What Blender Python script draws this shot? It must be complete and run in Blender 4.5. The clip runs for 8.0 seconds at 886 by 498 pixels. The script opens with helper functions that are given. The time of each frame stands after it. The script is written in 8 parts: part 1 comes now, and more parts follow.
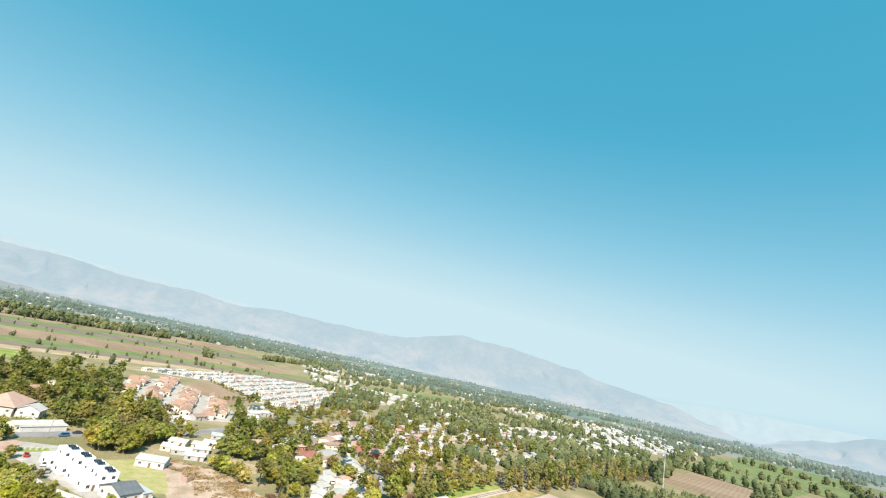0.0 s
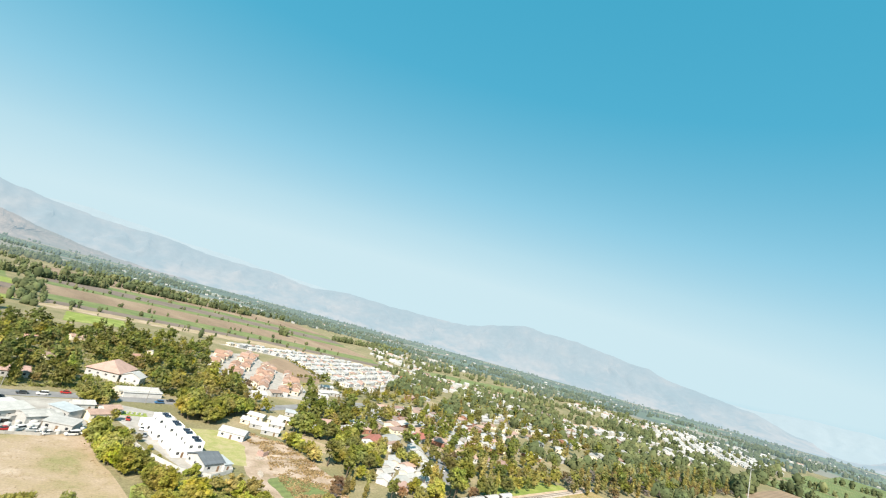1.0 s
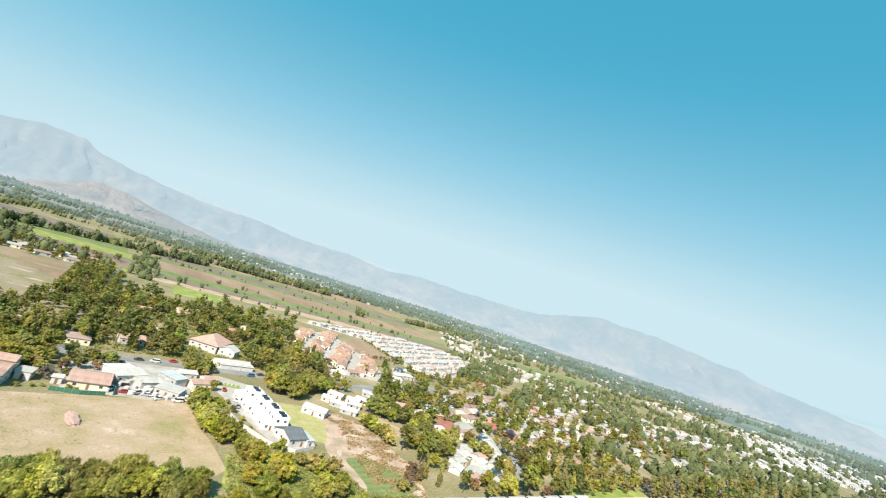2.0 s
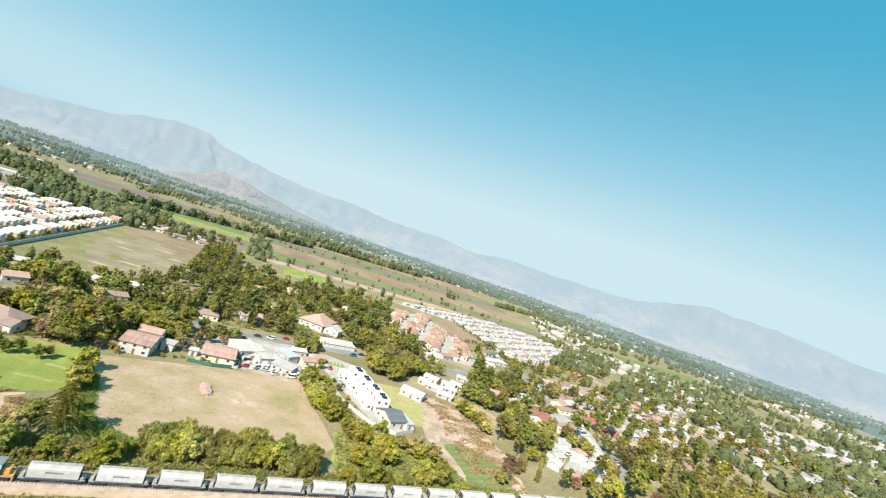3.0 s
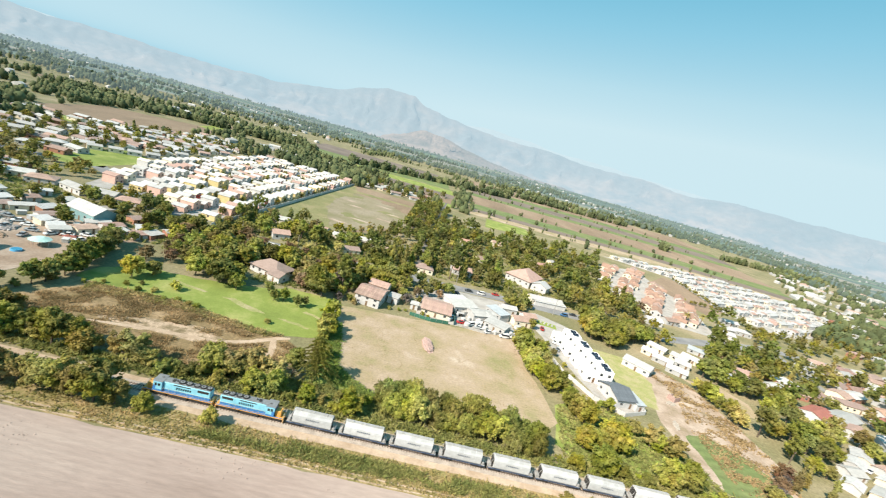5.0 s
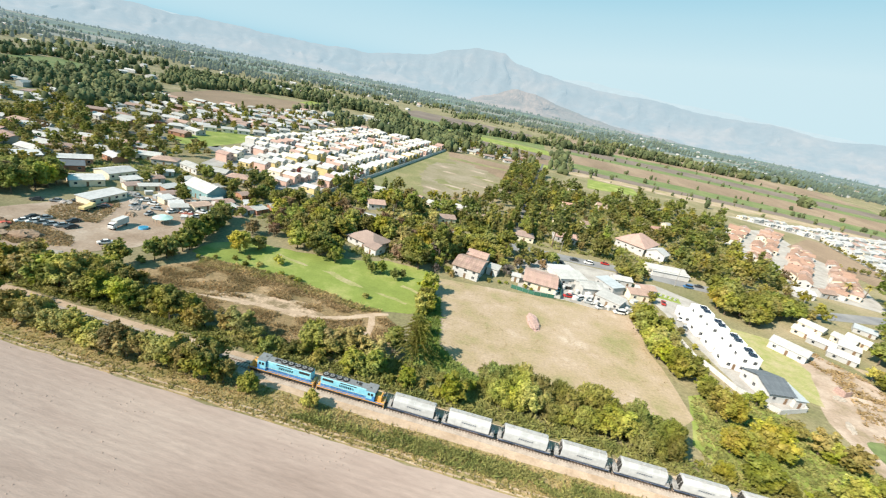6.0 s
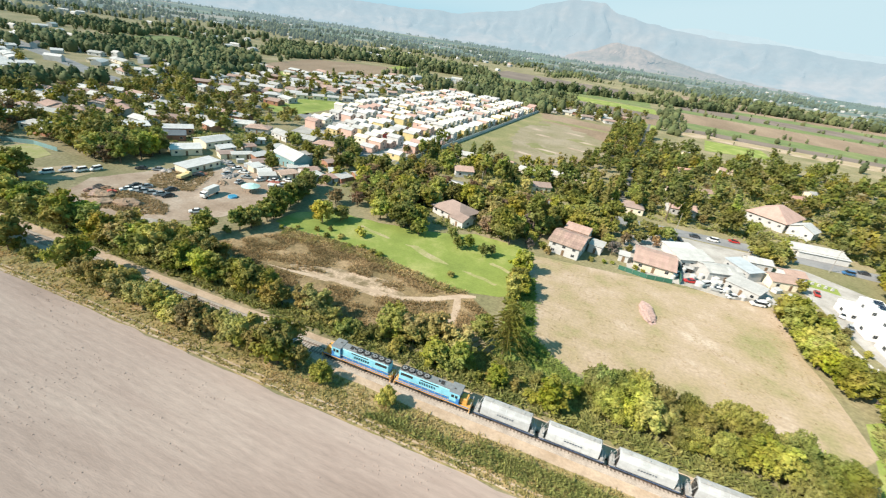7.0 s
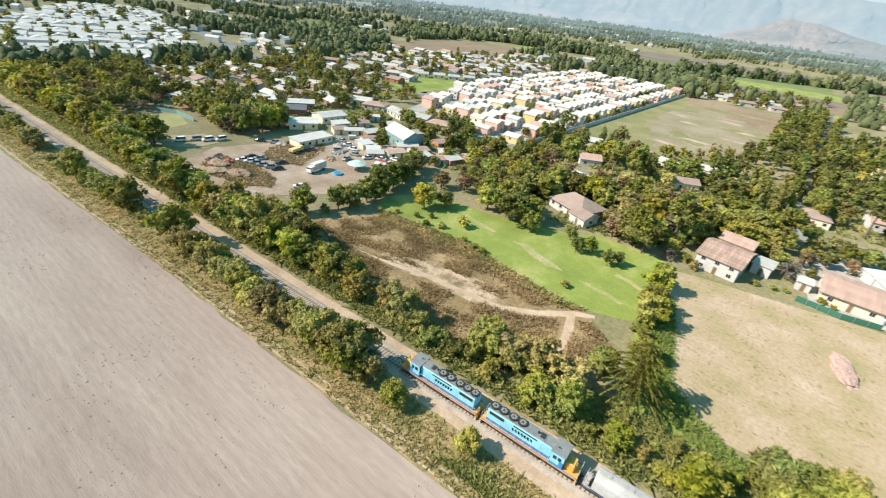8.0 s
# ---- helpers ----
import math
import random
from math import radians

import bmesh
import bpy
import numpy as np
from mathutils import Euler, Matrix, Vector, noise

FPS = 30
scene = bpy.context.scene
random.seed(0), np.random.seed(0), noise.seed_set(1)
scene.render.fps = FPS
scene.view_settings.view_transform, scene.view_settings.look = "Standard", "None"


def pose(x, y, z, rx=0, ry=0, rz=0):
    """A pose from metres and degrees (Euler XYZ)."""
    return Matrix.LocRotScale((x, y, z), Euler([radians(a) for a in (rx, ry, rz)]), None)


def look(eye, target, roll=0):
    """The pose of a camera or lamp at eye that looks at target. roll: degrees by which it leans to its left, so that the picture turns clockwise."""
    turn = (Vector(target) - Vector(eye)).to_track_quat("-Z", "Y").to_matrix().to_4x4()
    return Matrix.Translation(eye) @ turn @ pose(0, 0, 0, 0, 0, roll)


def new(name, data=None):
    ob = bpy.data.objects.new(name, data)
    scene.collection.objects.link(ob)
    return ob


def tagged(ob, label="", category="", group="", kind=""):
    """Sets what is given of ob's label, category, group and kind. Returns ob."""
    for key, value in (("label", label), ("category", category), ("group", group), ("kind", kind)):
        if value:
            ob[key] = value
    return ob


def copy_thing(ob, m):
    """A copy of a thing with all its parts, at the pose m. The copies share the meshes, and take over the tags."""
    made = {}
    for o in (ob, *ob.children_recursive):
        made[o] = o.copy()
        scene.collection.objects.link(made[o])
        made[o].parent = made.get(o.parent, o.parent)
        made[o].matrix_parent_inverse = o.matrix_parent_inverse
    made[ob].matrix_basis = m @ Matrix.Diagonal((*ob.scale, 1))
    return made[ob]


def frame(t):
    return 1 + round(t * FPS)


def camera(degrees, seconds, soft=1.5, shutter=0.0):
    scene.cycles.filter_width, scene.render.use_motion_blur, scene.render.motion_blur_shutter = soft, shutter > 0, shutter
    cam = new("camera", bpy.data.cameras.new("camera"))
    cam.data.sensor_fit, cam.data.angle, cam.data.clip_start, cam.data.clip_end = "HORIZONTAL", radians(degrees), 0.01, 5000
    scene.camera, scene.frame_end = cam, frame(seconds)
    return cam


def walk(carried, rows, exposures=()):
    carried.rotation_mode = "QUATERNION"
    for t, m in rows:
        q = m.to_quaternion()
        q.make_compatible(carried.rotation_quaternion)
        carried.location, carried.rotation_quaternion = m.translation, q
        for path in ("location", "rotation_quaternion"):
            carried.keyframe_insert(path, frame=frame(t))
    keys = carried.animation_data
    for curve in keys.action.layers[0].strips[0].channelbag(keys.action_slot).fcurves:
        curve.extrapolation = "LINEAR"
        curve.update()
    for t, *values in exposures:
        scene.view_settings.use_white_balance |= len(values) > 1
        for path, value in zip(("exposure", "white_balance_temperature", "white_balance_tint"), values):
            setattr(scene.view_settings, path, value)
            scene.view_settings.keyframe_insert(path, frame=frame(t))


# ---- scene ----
cam = camera(90.31, 8.0, soft=1.15, shutter=0.22)
PATH = [
    (0, look((-3.90, -133.57, 68.24), (73.063, -75.032, 93.752), 12.20)),
    (0.5, look((-2.43, -130.55, 69.21), (70.760, -66.387, 92.151), 13.90)),
    (1, look((-1.37, -127.61, 70.07), (67.758, -58.074, 89.721), 15.38)),
    (1.5, look((-0.63, -124.71, 70.87), (64.052, -50.176, 87.035), 16.91)),
    (2, look((-0.62, -121.72, 71.78), (58.271, -41.800, 83.805), 18.00)),
    (2.5, look((-1.11, -118.36, 72.62), (50.748, -33.162, 79.811), 18.63)),
    (3, look((-1.62, -114.33, 73.08), (42.606, -24.659, 74.949), 18.95)),
    (3.5, look((-1.90, -109.46, 73.02), (34.508, -16.397, 69.191), 19.03)),
    (4, look((-2.43, -104.08, 72.70), (25.118, -8.447, 62.951), 18.65)),
    (4.5, look((-3.31, -98.34, 72.07), (14.651, -1.184, 56.661), 17.67)),
    (5, look((-4.60, -92.09, 71.17), (3.040, 5.146, 49.103), 15.89)),
    (5.5, look((-6.04, -85.30, 69.87), (-7.999, 10.535, 41.390), 13.71)),
    (6, look((-7.75, -78.01, 68.15), (-18.426, 15.328, 33.874), 11.54)),
    (6.5, look((-9.96, -70.21, 66.02), (-28.817, 19.695, 26.507), 9.68)),
    (7, look((-12.85, -62.01, 63.51), (-39.964, 23.531, 19.379), 8.38)),
    (7.5, look((-16.26, -53.67, 60.57), (-53.073, 26.238, 13.035), 7.50)),
    (8, look((-20.09, -45.14, 57.26), (-67.388, 27.617, 7.567), 6.69)),
]
walk(cam, PATH)

# ---- world, sun, exposure ----
SUN_AZIMUTH, SUN_HEIGHT = radians(222), radians(40)   # where the sun stands, from +x towards +y
world = bpy.data.worlds.new("sky")
scene.world = world
world.use_nodes = True
wt = world.node_tree
sky = wt.nodes.new("ShaderNodeTexSky")
sky.sky_type = 'NISHITA'
sky.sun_disc = False
sky.sun_elevation = SUN_HEIGHT
sky.sun_rotation = radians(90) - SUN_AZIMUTH
sky.altitude, sky.air_density, sky.dust_density, sky.ozone_density = 200, 1.0, 1.4, 1.0
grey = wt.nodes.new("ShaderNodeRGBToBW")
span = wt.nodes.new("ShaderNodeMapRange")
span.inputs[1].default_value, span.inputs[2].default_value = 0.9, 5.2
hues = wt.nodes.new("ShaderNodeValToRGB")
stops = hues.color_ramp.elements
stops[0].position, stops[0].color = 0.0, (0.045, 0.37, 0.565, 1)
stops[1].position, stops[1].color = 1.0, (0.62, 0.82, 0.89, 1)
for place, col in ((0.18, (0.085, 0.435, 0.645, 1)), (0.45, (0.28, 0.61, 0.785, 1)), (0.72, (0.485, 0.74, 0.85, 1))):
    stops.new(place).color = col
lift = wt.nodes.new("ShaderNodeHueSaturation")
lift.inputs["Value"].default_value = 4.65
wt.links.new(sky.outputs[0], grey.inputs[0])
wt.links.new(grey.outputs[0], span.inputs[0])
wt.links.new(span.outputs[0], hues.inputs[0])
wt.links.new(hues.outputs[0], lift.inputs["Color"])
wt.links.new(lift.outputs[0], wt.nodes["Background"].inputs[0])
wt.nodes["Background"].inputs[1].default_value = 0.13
sun_data = bpy.data.lights.new("sun", 'SUN')
sun_data.energy, sun_data.angle, sun_data.color = 5.0, radians(0.55), (1.0, 0.90, 0.78)
sun = new("sun", sun_data)
sun.matrix_world = look((math.cos(SUN_AZIMUTH) * 300, math.sin(SUN_AZIMUTH) * 300, math.tan(SUN_HEIGHT) * 300), (0, 0, 0))
scene.view_settings.exposure = 0.72

# ---- materials ----
def node(nt, kind, **sets):
    n = nt.nodes.new(kind)
    for key, value in sets.items():
        n.inputs[key].default_value = value
    return n


def surface(name, cols, scale=0.3, fine=4.0, rough=0.85, bump=0.3, vary=0.0, grain=0.25, metal=0.0, at_world=False,
            island=0.0, stretch=None, translucent=0.0, depth=0.05):
    """A procedural surface: broad stains between the colours, a fine grain, relief, and some change from piece to piece."""
    m = bpy.data.materials.new(name)
    m.use_nodes = True
    nt = m.node_tree
    link = nt.links.new
    bsdf = nt.nodes["Principled BSDF"]
    bsdf.inputs["Roughness"].default_value = rough
    bsdf.inputs["Metallic"].default_value = metal
    bsdf.inputs["Specular IOR Level"].default_value = 0.3
    bsdf.inputs["Diffuse Roughness"].default_value = 0.45 if at_world else 0.2
    if at_world:
        coord = nt.nodes.new("ShaderNodeNewGeometry").outputs["Position"]
    else:
        coord = nt.nodes.new("ShaderNodeTexCoord").outputs["Object"]
    if stretch:
        mp = node(nt, "ShaderNodeMapping", Scale=stretch)
        link(coord, mp.inputs["Vector"])
        coord = mp.outputs[0]
    broad = node(nt, "ShaderNodeTexNoise", Scale=scale, Detail=6.0, Roughness=0.62)
    small = node(nt, "ShaderNodeTexNoise", Scale=fine, Detail=5.0, Roughness=0.7)
    link(coord, broad.inputs["Vector"])
    link(coord, small.inputs["Vector"])
    ramp = nt.nodes.new("ShaderNodeValToRGB")
    stops = ramp.color_ramp.elements
    while len(stops) < len(cols):
        stops.new(0.5)
    for i, c in enumerate(cols):
        stops[i].position = 0.33 + 0.36 * i / max(1, len(cols) - 1)
        stops[i].color = (*c, 1)
    link(broad.outputs[0], ramp.inputs[0])
    spread = node(nt, "ShaderNodeMapRange")
    spread.inputs[1].default_value, spread.inputs[2].default_value = 0.3, 0.7
    spread.inputs[3].default_value, spread.inputs[4].default_value = 1 - grain, 1 + grain
    link(small.outputs[0], spread.inputs[0])
    hsv = nt.nodes.new("ShaderNodeHueSaturation")
    link(ramp.outputs[0], hsv.inputs["Color"])
    value = spread.outputs[0]
    if vary or island:
        pick = nt.nodes.new("ShaderNodeObjectInfo").outputs["Random"] if vary else nt.nodes.new("ShaderNodeNewGeometry").outputs["Random Per Island"]
        lift = node(nt, "ShaderNodeMapRange")
        lift.inputs[3].default_value, lift.inputs[4].default_value = 1 - max(vary, island), 1 + max(vary, island)
        link(pick, lift.inputs[0])
        times = nt.nodes.new("ShaderNodeMath")
        times.operation = 'MULTIPLY'
        link(value, times.inputs[0])
        link(lift.outputs[0], times.inputs[1])
        value = times.outputs[0]
        if vary:
            if island:
                pick2 = nt.nodes.new("ShaderNodeNewGeometry").outputs["Random Per Island"]
                lift2 = node(nt, "ShaderNodeMapRange")
                lift2.inputs[3].default_value, lift2.inputs[4].default_value = 1 - island, 1 + island
                link(pick2, lift2.inputs[0])
                times2 = nt.nodes.new("ShaderNodeMath")
                times2.operation = 'MULTIPLY'
                link(value, times2.inputs[0])
                link(lift2.outputs[0], times2.inputs[1])
                value = times2.outputs[0]
            hue = node(nt, "ShaderNodeMapRange")
            hue.inputs[3].default_value, hue.inputs[4].default_value = 0.5 - vary * 0.04, 0.5 + vary * 0.06
            mix = nt.nodes.new("ShaderNodeMath")
            mix.operation = 'FRACT'
            seven = nt.nodes.new("ShaderNodeMath")
            seven.operation = 'MULTIPLY'
            seven.inputs[1].default_value = 7.31
            link(pick, seven.inputs[0])
            link(seven.outputs[0], mix.inputs[0])
            link(mix.outputs[0], hue.inputs[0])
            link(hue.outputs[0], hsv.inputs["Hue"])
    link(value, hsv.inputs["Value"])
    link(hsv.outputs[0], bsdf.inputs["Base Color"])
    if bump:
        bp = node(nt, "ShaderNodeBump", Strength=bump, Distance=depth)
        link(small.outputs[0], bp.inputs["Height"])
        link(bp.outputs[0], bsdf.inputs["Normal"])
    if translucent:
        tr = nt.nodes.new("ShaderNodeBsdfTranslucent")
        link(hsv.outputs[0], tr.inputs[0])
        mx = nt.nodes.new("ShaderNodeMixShader")
        mx.inputs[0].default_value = translucent
        link(bsdf.outputs[0], mx.inputs[1])
        link(tr.outputs[0], mx.inputs[2])
        link(mx.outputs[0], nt.nodes["Material Output"].inputs[0])
    return m


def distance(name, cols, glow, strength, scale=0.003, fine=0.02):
    """Far mountains, plain and woods: a backdrop whose emission paints in bluish haze."""
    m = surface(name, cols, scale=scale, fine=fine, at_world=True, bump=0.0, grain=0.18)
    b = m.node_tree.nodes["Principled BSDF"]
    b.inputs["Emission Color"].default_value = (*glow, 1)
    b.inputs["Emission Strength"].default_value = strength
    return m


M = {}
# ground
M["ground"] = surface("ground_earth", [(0.145, 0.142, 0.066), (0.21, 0.185, 0.10), (0.30, 0.245, 0.155)], 0.03, 0.9, at_world=True, grain=0.35)
M["plough"] = surface("ploughed_earth", [(0.285, 0.215, 0.180), (0.345, 0.265, 0.225), (0.39, 0.308, 0.262), (0.43, 0.345, 0.295)], 0.045, 1.3, at_world=True, grain=0.10, bump=0.7, stretch=(0.22, 1.0, 1.0), depth=0.2)
M["dry"] = surface("dry_grass", [(0.235, 0.215, 0.10), (0.31, 0.245, 0.15), (0.36, 0.28, 0.20), (0.44, 0.365, 0.285)], 0.06, 1.4, at_world=True, grain=0.2)
M["lawn"] = surface("mown_lawn", [(0.15, 0.19, 0.042), (0.20, 0.245, 0.055), (0.33, 0.325, 0.12)], 0.08, 1.5, at_world=True, grain=0.16)
M["worn"] = surface("worn_pale_grass", [(0.24, 0.255, 0.085), (0.30, 0.285, 0.125), (0.36, 0.31, 0.18)], 0.25, 1.6, at_world=True, grain=0.2)
M["stubble"] = surface("grey_brown_stubble", [(0.18, 0.165, 0.085), (0.235, 0.20, 0.13), (0.29, 0.245, 0.18)], 0.035, 0.6, at_world=True, grain=0.22)
M["olive_grass"] = surface("olive_field_grass", [(0.15, 0.155, 0.065), (0.20, 0.19, 0.085), (0.27, 0.225, 0.125)], 0.05, 0.9, at_world=True, grain=0.3)
M["lot"] = surface("rubbly_lot_earth", [(0.235, 0.185, 0.115), (0.32, 0.245, 0.185), (0.39, 0.31, 0.245), (0.44, 0.36, 0.295)], 0.10, 1.2, at_world=True, grain=0.2)
M["scrub"] = surface("dry_scrub", [(0.155, 0.12, 0.055), (0.23, 0.163, 0.083), (0.34, 0.24, 0.138)], 0.12, 1.1, at_world=True, grain=0.4)
M["verge"] = surface("verge_weeds", [(0.16, 0.16, 0.05), (0.28, 0.22, 0.10), (0.38, 0.27, 0.15)], 0.22, 1.8, at_world=True, grain=0.35)
M["sand"] = surface("sandy_track", [(0.34, 0.25, 0.17), (0.43, 0.325, 0.235), (0.49, 0.385, 0.285)], 0.2, 2.0, at_world=True, grain=0.15)
M["ballast"] = surface("ballast_stone", [(0.30, 0.255, 0.215), (0.375, 0.32, 0.27), (0.435, 0.37, 0.31)], 0.5, 6.0, at_world=True, grain=0.3)
M["gravel"] = surface("yard_gravel", [(0.25, 0.178, 0.125), (0.335, 0.252, 0.19), (0.41, 0.33, 0.265)], 0.09, 1.2, at_world=True, grain=0.2)
M["asphalt"] = surface("worn_asphalt", [(0.16, 0.16, 0.165), (0.21, 0.21, 0.21), (0.25, 0.245, 0.24)], 0.1, 2.0, at_world=True, grain=0.12)
M["old_asphalt"] = surface("old_grey_asphalt", [(0.10, 0.10, 0.095), (0.14, 0.135, 0.125), (0.18, 0.17, 0.15)], 0.1, 2.0, at_world=True, grain=0.15)
M["concrete"] = surface("pale_concrete", [(0.26, 0.245, 0.22), (0.34, 0.32, 0.295), (0.41, 0.39, 0.36)], 0.15, 2.0, at_world=True, grain=0.15)
M["crop"] = surface("green_crop", [(0.10, 0.14, 0.05), (0.135, 0.17, 0.062), (0.19, 0.20, 0.085)], 0.03, 0.6, at_world=True, grain=0.2)
M["brownfield"] = surface("bare_brown_field", [(0.18, 0.13, 0.085), (0.235, 0.17, 0.115), (0.29, 0.22, 0.15)], 0.02, 0.5, at_world=True, grain=0.16, stretch=(1.0, 0.3, 1.0))
M["darkfield"] = surface("turned_dark_field", [(0.13, 0.105, 0.085), (0.17, 0.135, 0.11), (0.21, 0.17, 0.14)], 0.02, 0.5, at_world=True, grain=0.16)
M["bare"] = surface("bare_scrub_earth", [(0.17, 0.13, 0.07), (0.26, 0.195, 0.12), (0.44, 0.33, 0.235), (0.46, 0.35, 0.25)], 0.30, 1.6, at_world=True, grain=0.35)


def banded(m, period, amount, turn=0.0):
    """Faint rows across a field surface."""
    nt = m.node_tree
    mp = node(nt, "ShaderNodeMapping", Rotation=(0, 0, radians(turn)))
    nt.links.new(nt.nodes.new("ShaderNodeNewGeometry").outputs["Position"], mp.inputs["Vector"])
    wave = node(nt, "ShaderNodeTexWave", Scale=0.314 / period, Distortion=3.0, Detail=3.0)
    wave.inputs["Detail Scale"].default_value = 0.4
    wave.bands_direction = 'Y'
    nt.links.new(mp.outputs[0], wave.inputs["Vector"])
    rng_node = node(nt, "ShaderNodeMapRange")
    rng_node.inputs[3].default_value, rng_node.inputs[4].default_value = 1 - amount, 1 + amount
    nt.links.new(wave.outputs["Fac"], rng_node.inputs[0])
    hsv = [n for n in nt.nodes if n.bl_idname == "ShaderNodeHueSaturation"][0]
    old = hsv.inputs["Value"].links[0].from_socket
    mult = nt.nodes.new("ShaderNodeMath")
    mult.operation = 'MULTIPLY'
    nt.links.new(old, mult.inputs[0])
    nt.links.new(rng_node.outputs[0], mult.inputs[1])
    nt.links.new(mult.outputs[0], hsv.inputs["Value"])


banded(M["plough"], 1.5, 0.03, 3)
banded(M["dry"], 1.4, 0.02, 8)
banded(M["brownfield"], 5.0, 0.10, 2)
banded(M["crop"], 4.0, 0.10, -2)

# ---- makers ----
def part(name, bm, material, parent, label=""):
    me = bpy.data.meshes.new(name)
    bm.to_mesh(me)
    bm.free()
    return part_of(name, me, material, parent, label)


def part_of(name, me, material, parent, label=""):
    if not me.materials:
        me.materials.append(material)
    ob = new(name, me)
    ob.parent = parent
    return tagged(ob, label)


def thing(name, label, category, group="", kind="", at=None):
    e = new(name)
    e.empty_display_size = 0.5
    if at is not None:
        e.matrix_basis = at
    return tagged(e, label, category, group, kind)


def sheet(name, pts, material, z, label, category, ragged=0.6, step=4.0, drop=0.3, kind="structure"):
    """A field or yard: one closed slab with an uneven edge."""
    ring = []
    for i, (x, y) in enumerate(pts):
        u, v = pts[(i + 1) % len(pts)]
        n = max(1, int(math.hypot(u - x, v - y) / step))
        for k in range(n):
            px, py = x + (u - x) * k / n, y + (v - y) * k / n
            w = noise.noise_vector((px * 0.17, py * 0.17, z * 50)) + 0.6 * noise.noise_vector((px * 0.5, py * 0.5, z * 50))
            ring.append((px + w.x * ragged, py + w.y * ragged))
    bm = bmesh.new()
    top = [bm.verts.new((x, y, z)) for x, y in ring]
    low = [bm.verts.new((x, y, z - drop)) for x, y in ring]
    face = bm.faces.new(top)
    if face.normal.z < 0 or face.calc_area() == 0:
        pass
    face.normal_update()
    if face.normal.z < 0:
        face.normal_flip()
    for i in range(len(ring)):
        j = (i + 1) % len(ring)
        bm.faces.new((top[i], top[j], low[j], low[i]))
    bmesh.ops.triangulate(bm, faces=[face])
    bmesh.ops.recalc_face_normals(bm, faces=bm.faces[:])
    me = bpy.data.meshes.new(name)
    bm.to_mesh(me)
    bm.free()
    me.materials.append(material)
    return tagged(new(name, me), label, category, kind=kind)


def block(bm, x0, x1, y0, y1, z0, z1, bevel=0.0):
    geo = bmesh.ops.create_cube(bm, size=1.0, matrix=Matrix.LocRotScale(((x0 + x1) / 2, (y0 + y1) / 2, (z0 + z1) / 2), None, (x1 - x0, y1 - y0, z1 - z0)))
    if bevel:
        edges = {e for v in geo["verts"] for e in v.link_edges}
        bmesh.ops.bevel(bm, geom=list(edges), offset=bevel, segments=1, affect='EDGES')
    return bm


def rod(bm, a, b, r0, r1=None, sides=6):
    a, b = Vector(a), Vector(b)
    r1 = r0 if r1 is None else r1
    way = b - a
    m = Matrix.Translation((a + b) / 2) @ way.to_track_quat('Z', 'Y').to_matrix().to_4x4()
    bmesh.ops.create_cone(bm, cap_ends=True, segments=sides, radius1=r0, radius2=r1, depth=way.length, matrix=m)
    return bm


# ---- ground, one sheet to the horizon ----
bm = bmesh.new()
rings = [0, 60, 140, 300, 600, 1200, 2400, 4700]
prev = None
for r in rings:
    if r == 0:
        cur = [bm.verts.new((0, 0, 0))]
    else:
        cur = [bm.verts.new((r * math.cos(a * math.tau / 64), r * math.sin(a * math.tau / 64), 0)) for a in range(64)]
    if prev is not None:
        for i in range(64):
            j = (i + 1) % 64
            if len(prev) == 1:
                bm.faces.new((prev[0], cur[i], cur[j]))
            else:
                bm.faces.new((prev[i], cur[i], cur[j], prev[j]))
    prev = cur
me = bpy.data.meshes.new("ground")
bm.to_mesh(me)
bm.free()
me.materials.append(M["ground"])
ground = tagged(new("ground", me), "olive valley ground with grass and bare earth", "ground", kind="structure")

# fields and yards
sheet("ploughed_field", [(-700, -14.5), (-215, -15), (-130, -13), (-60, -13.2), (-30, -13.2), (120, -14), (330, -16), (330, -330), (-700, -330)], M["plough"], 0.03,
      "bare pale ploughed field beside the railway", "field", 0.5)
sheet("verge", [(-420, -14.2), (-215, -14.8), (-130, -12.8), (-60, -13), (120, -13.8), (320, -14), (320, -1.6), (-420, -1.6)], M["verge"], 0.06,
      "weedy verge with dry yellow grass beside the track", "verge", 0.4)
sheet("dry_field", [(-25, 75), (6, 80), (50, 86.5), (50, 62), (53, 42), (54, 27), (46, 21), (20, 23), (-6, 22), (-17, 27), (-20, 40)], M["dry"], 0.056,
      "mown dry tan field with yellow patches", "field", 1.0)
sheet("lawn", [(-106, 46), (-98, 44.5), (-72, 45.8), (-50, 40.5), (-36, 39.5), (-24, 46), (-23, 62), (-22, 74), (-30, 79), (-46, 79), (-56, 72), (-66, 70), (-82, 66), (-96, 66), (-106, 56)], M["lawn"], 0.05,
      "bright green lawn with worn pale streaks", "lawn", 1.0)
for pts in ([(-64, 57), (-50, 51), (-46, 52.5), (-60, 58)], [(-41, 50.5), (-30, 47.4), (-29.6, 48.4), (-39, 51.6)], [(-36, 60), (-29, 57.6), (-28.5, 58.8), (-35, 61.4)], [(-84, 60), (-70, 57), (-69, 58), (-82, 61.5)]):
    sheet("worn_grass", pts, M["worn"], 0.075, "worn pale streak in the lawn", "lawn", 0.9, 1.2)
sheet("scrub_meadow", [(-110, 25), (-98, 44), (-72, 45.5), (-50, 40), (-36, 39), (-27, 33), (-28, 22), (-44, 11), (-58, 8), (-86, 16)], M["scrub"], 0.04,
      "brown dry scrub meadow with thin grass", "meadow", 1.0)
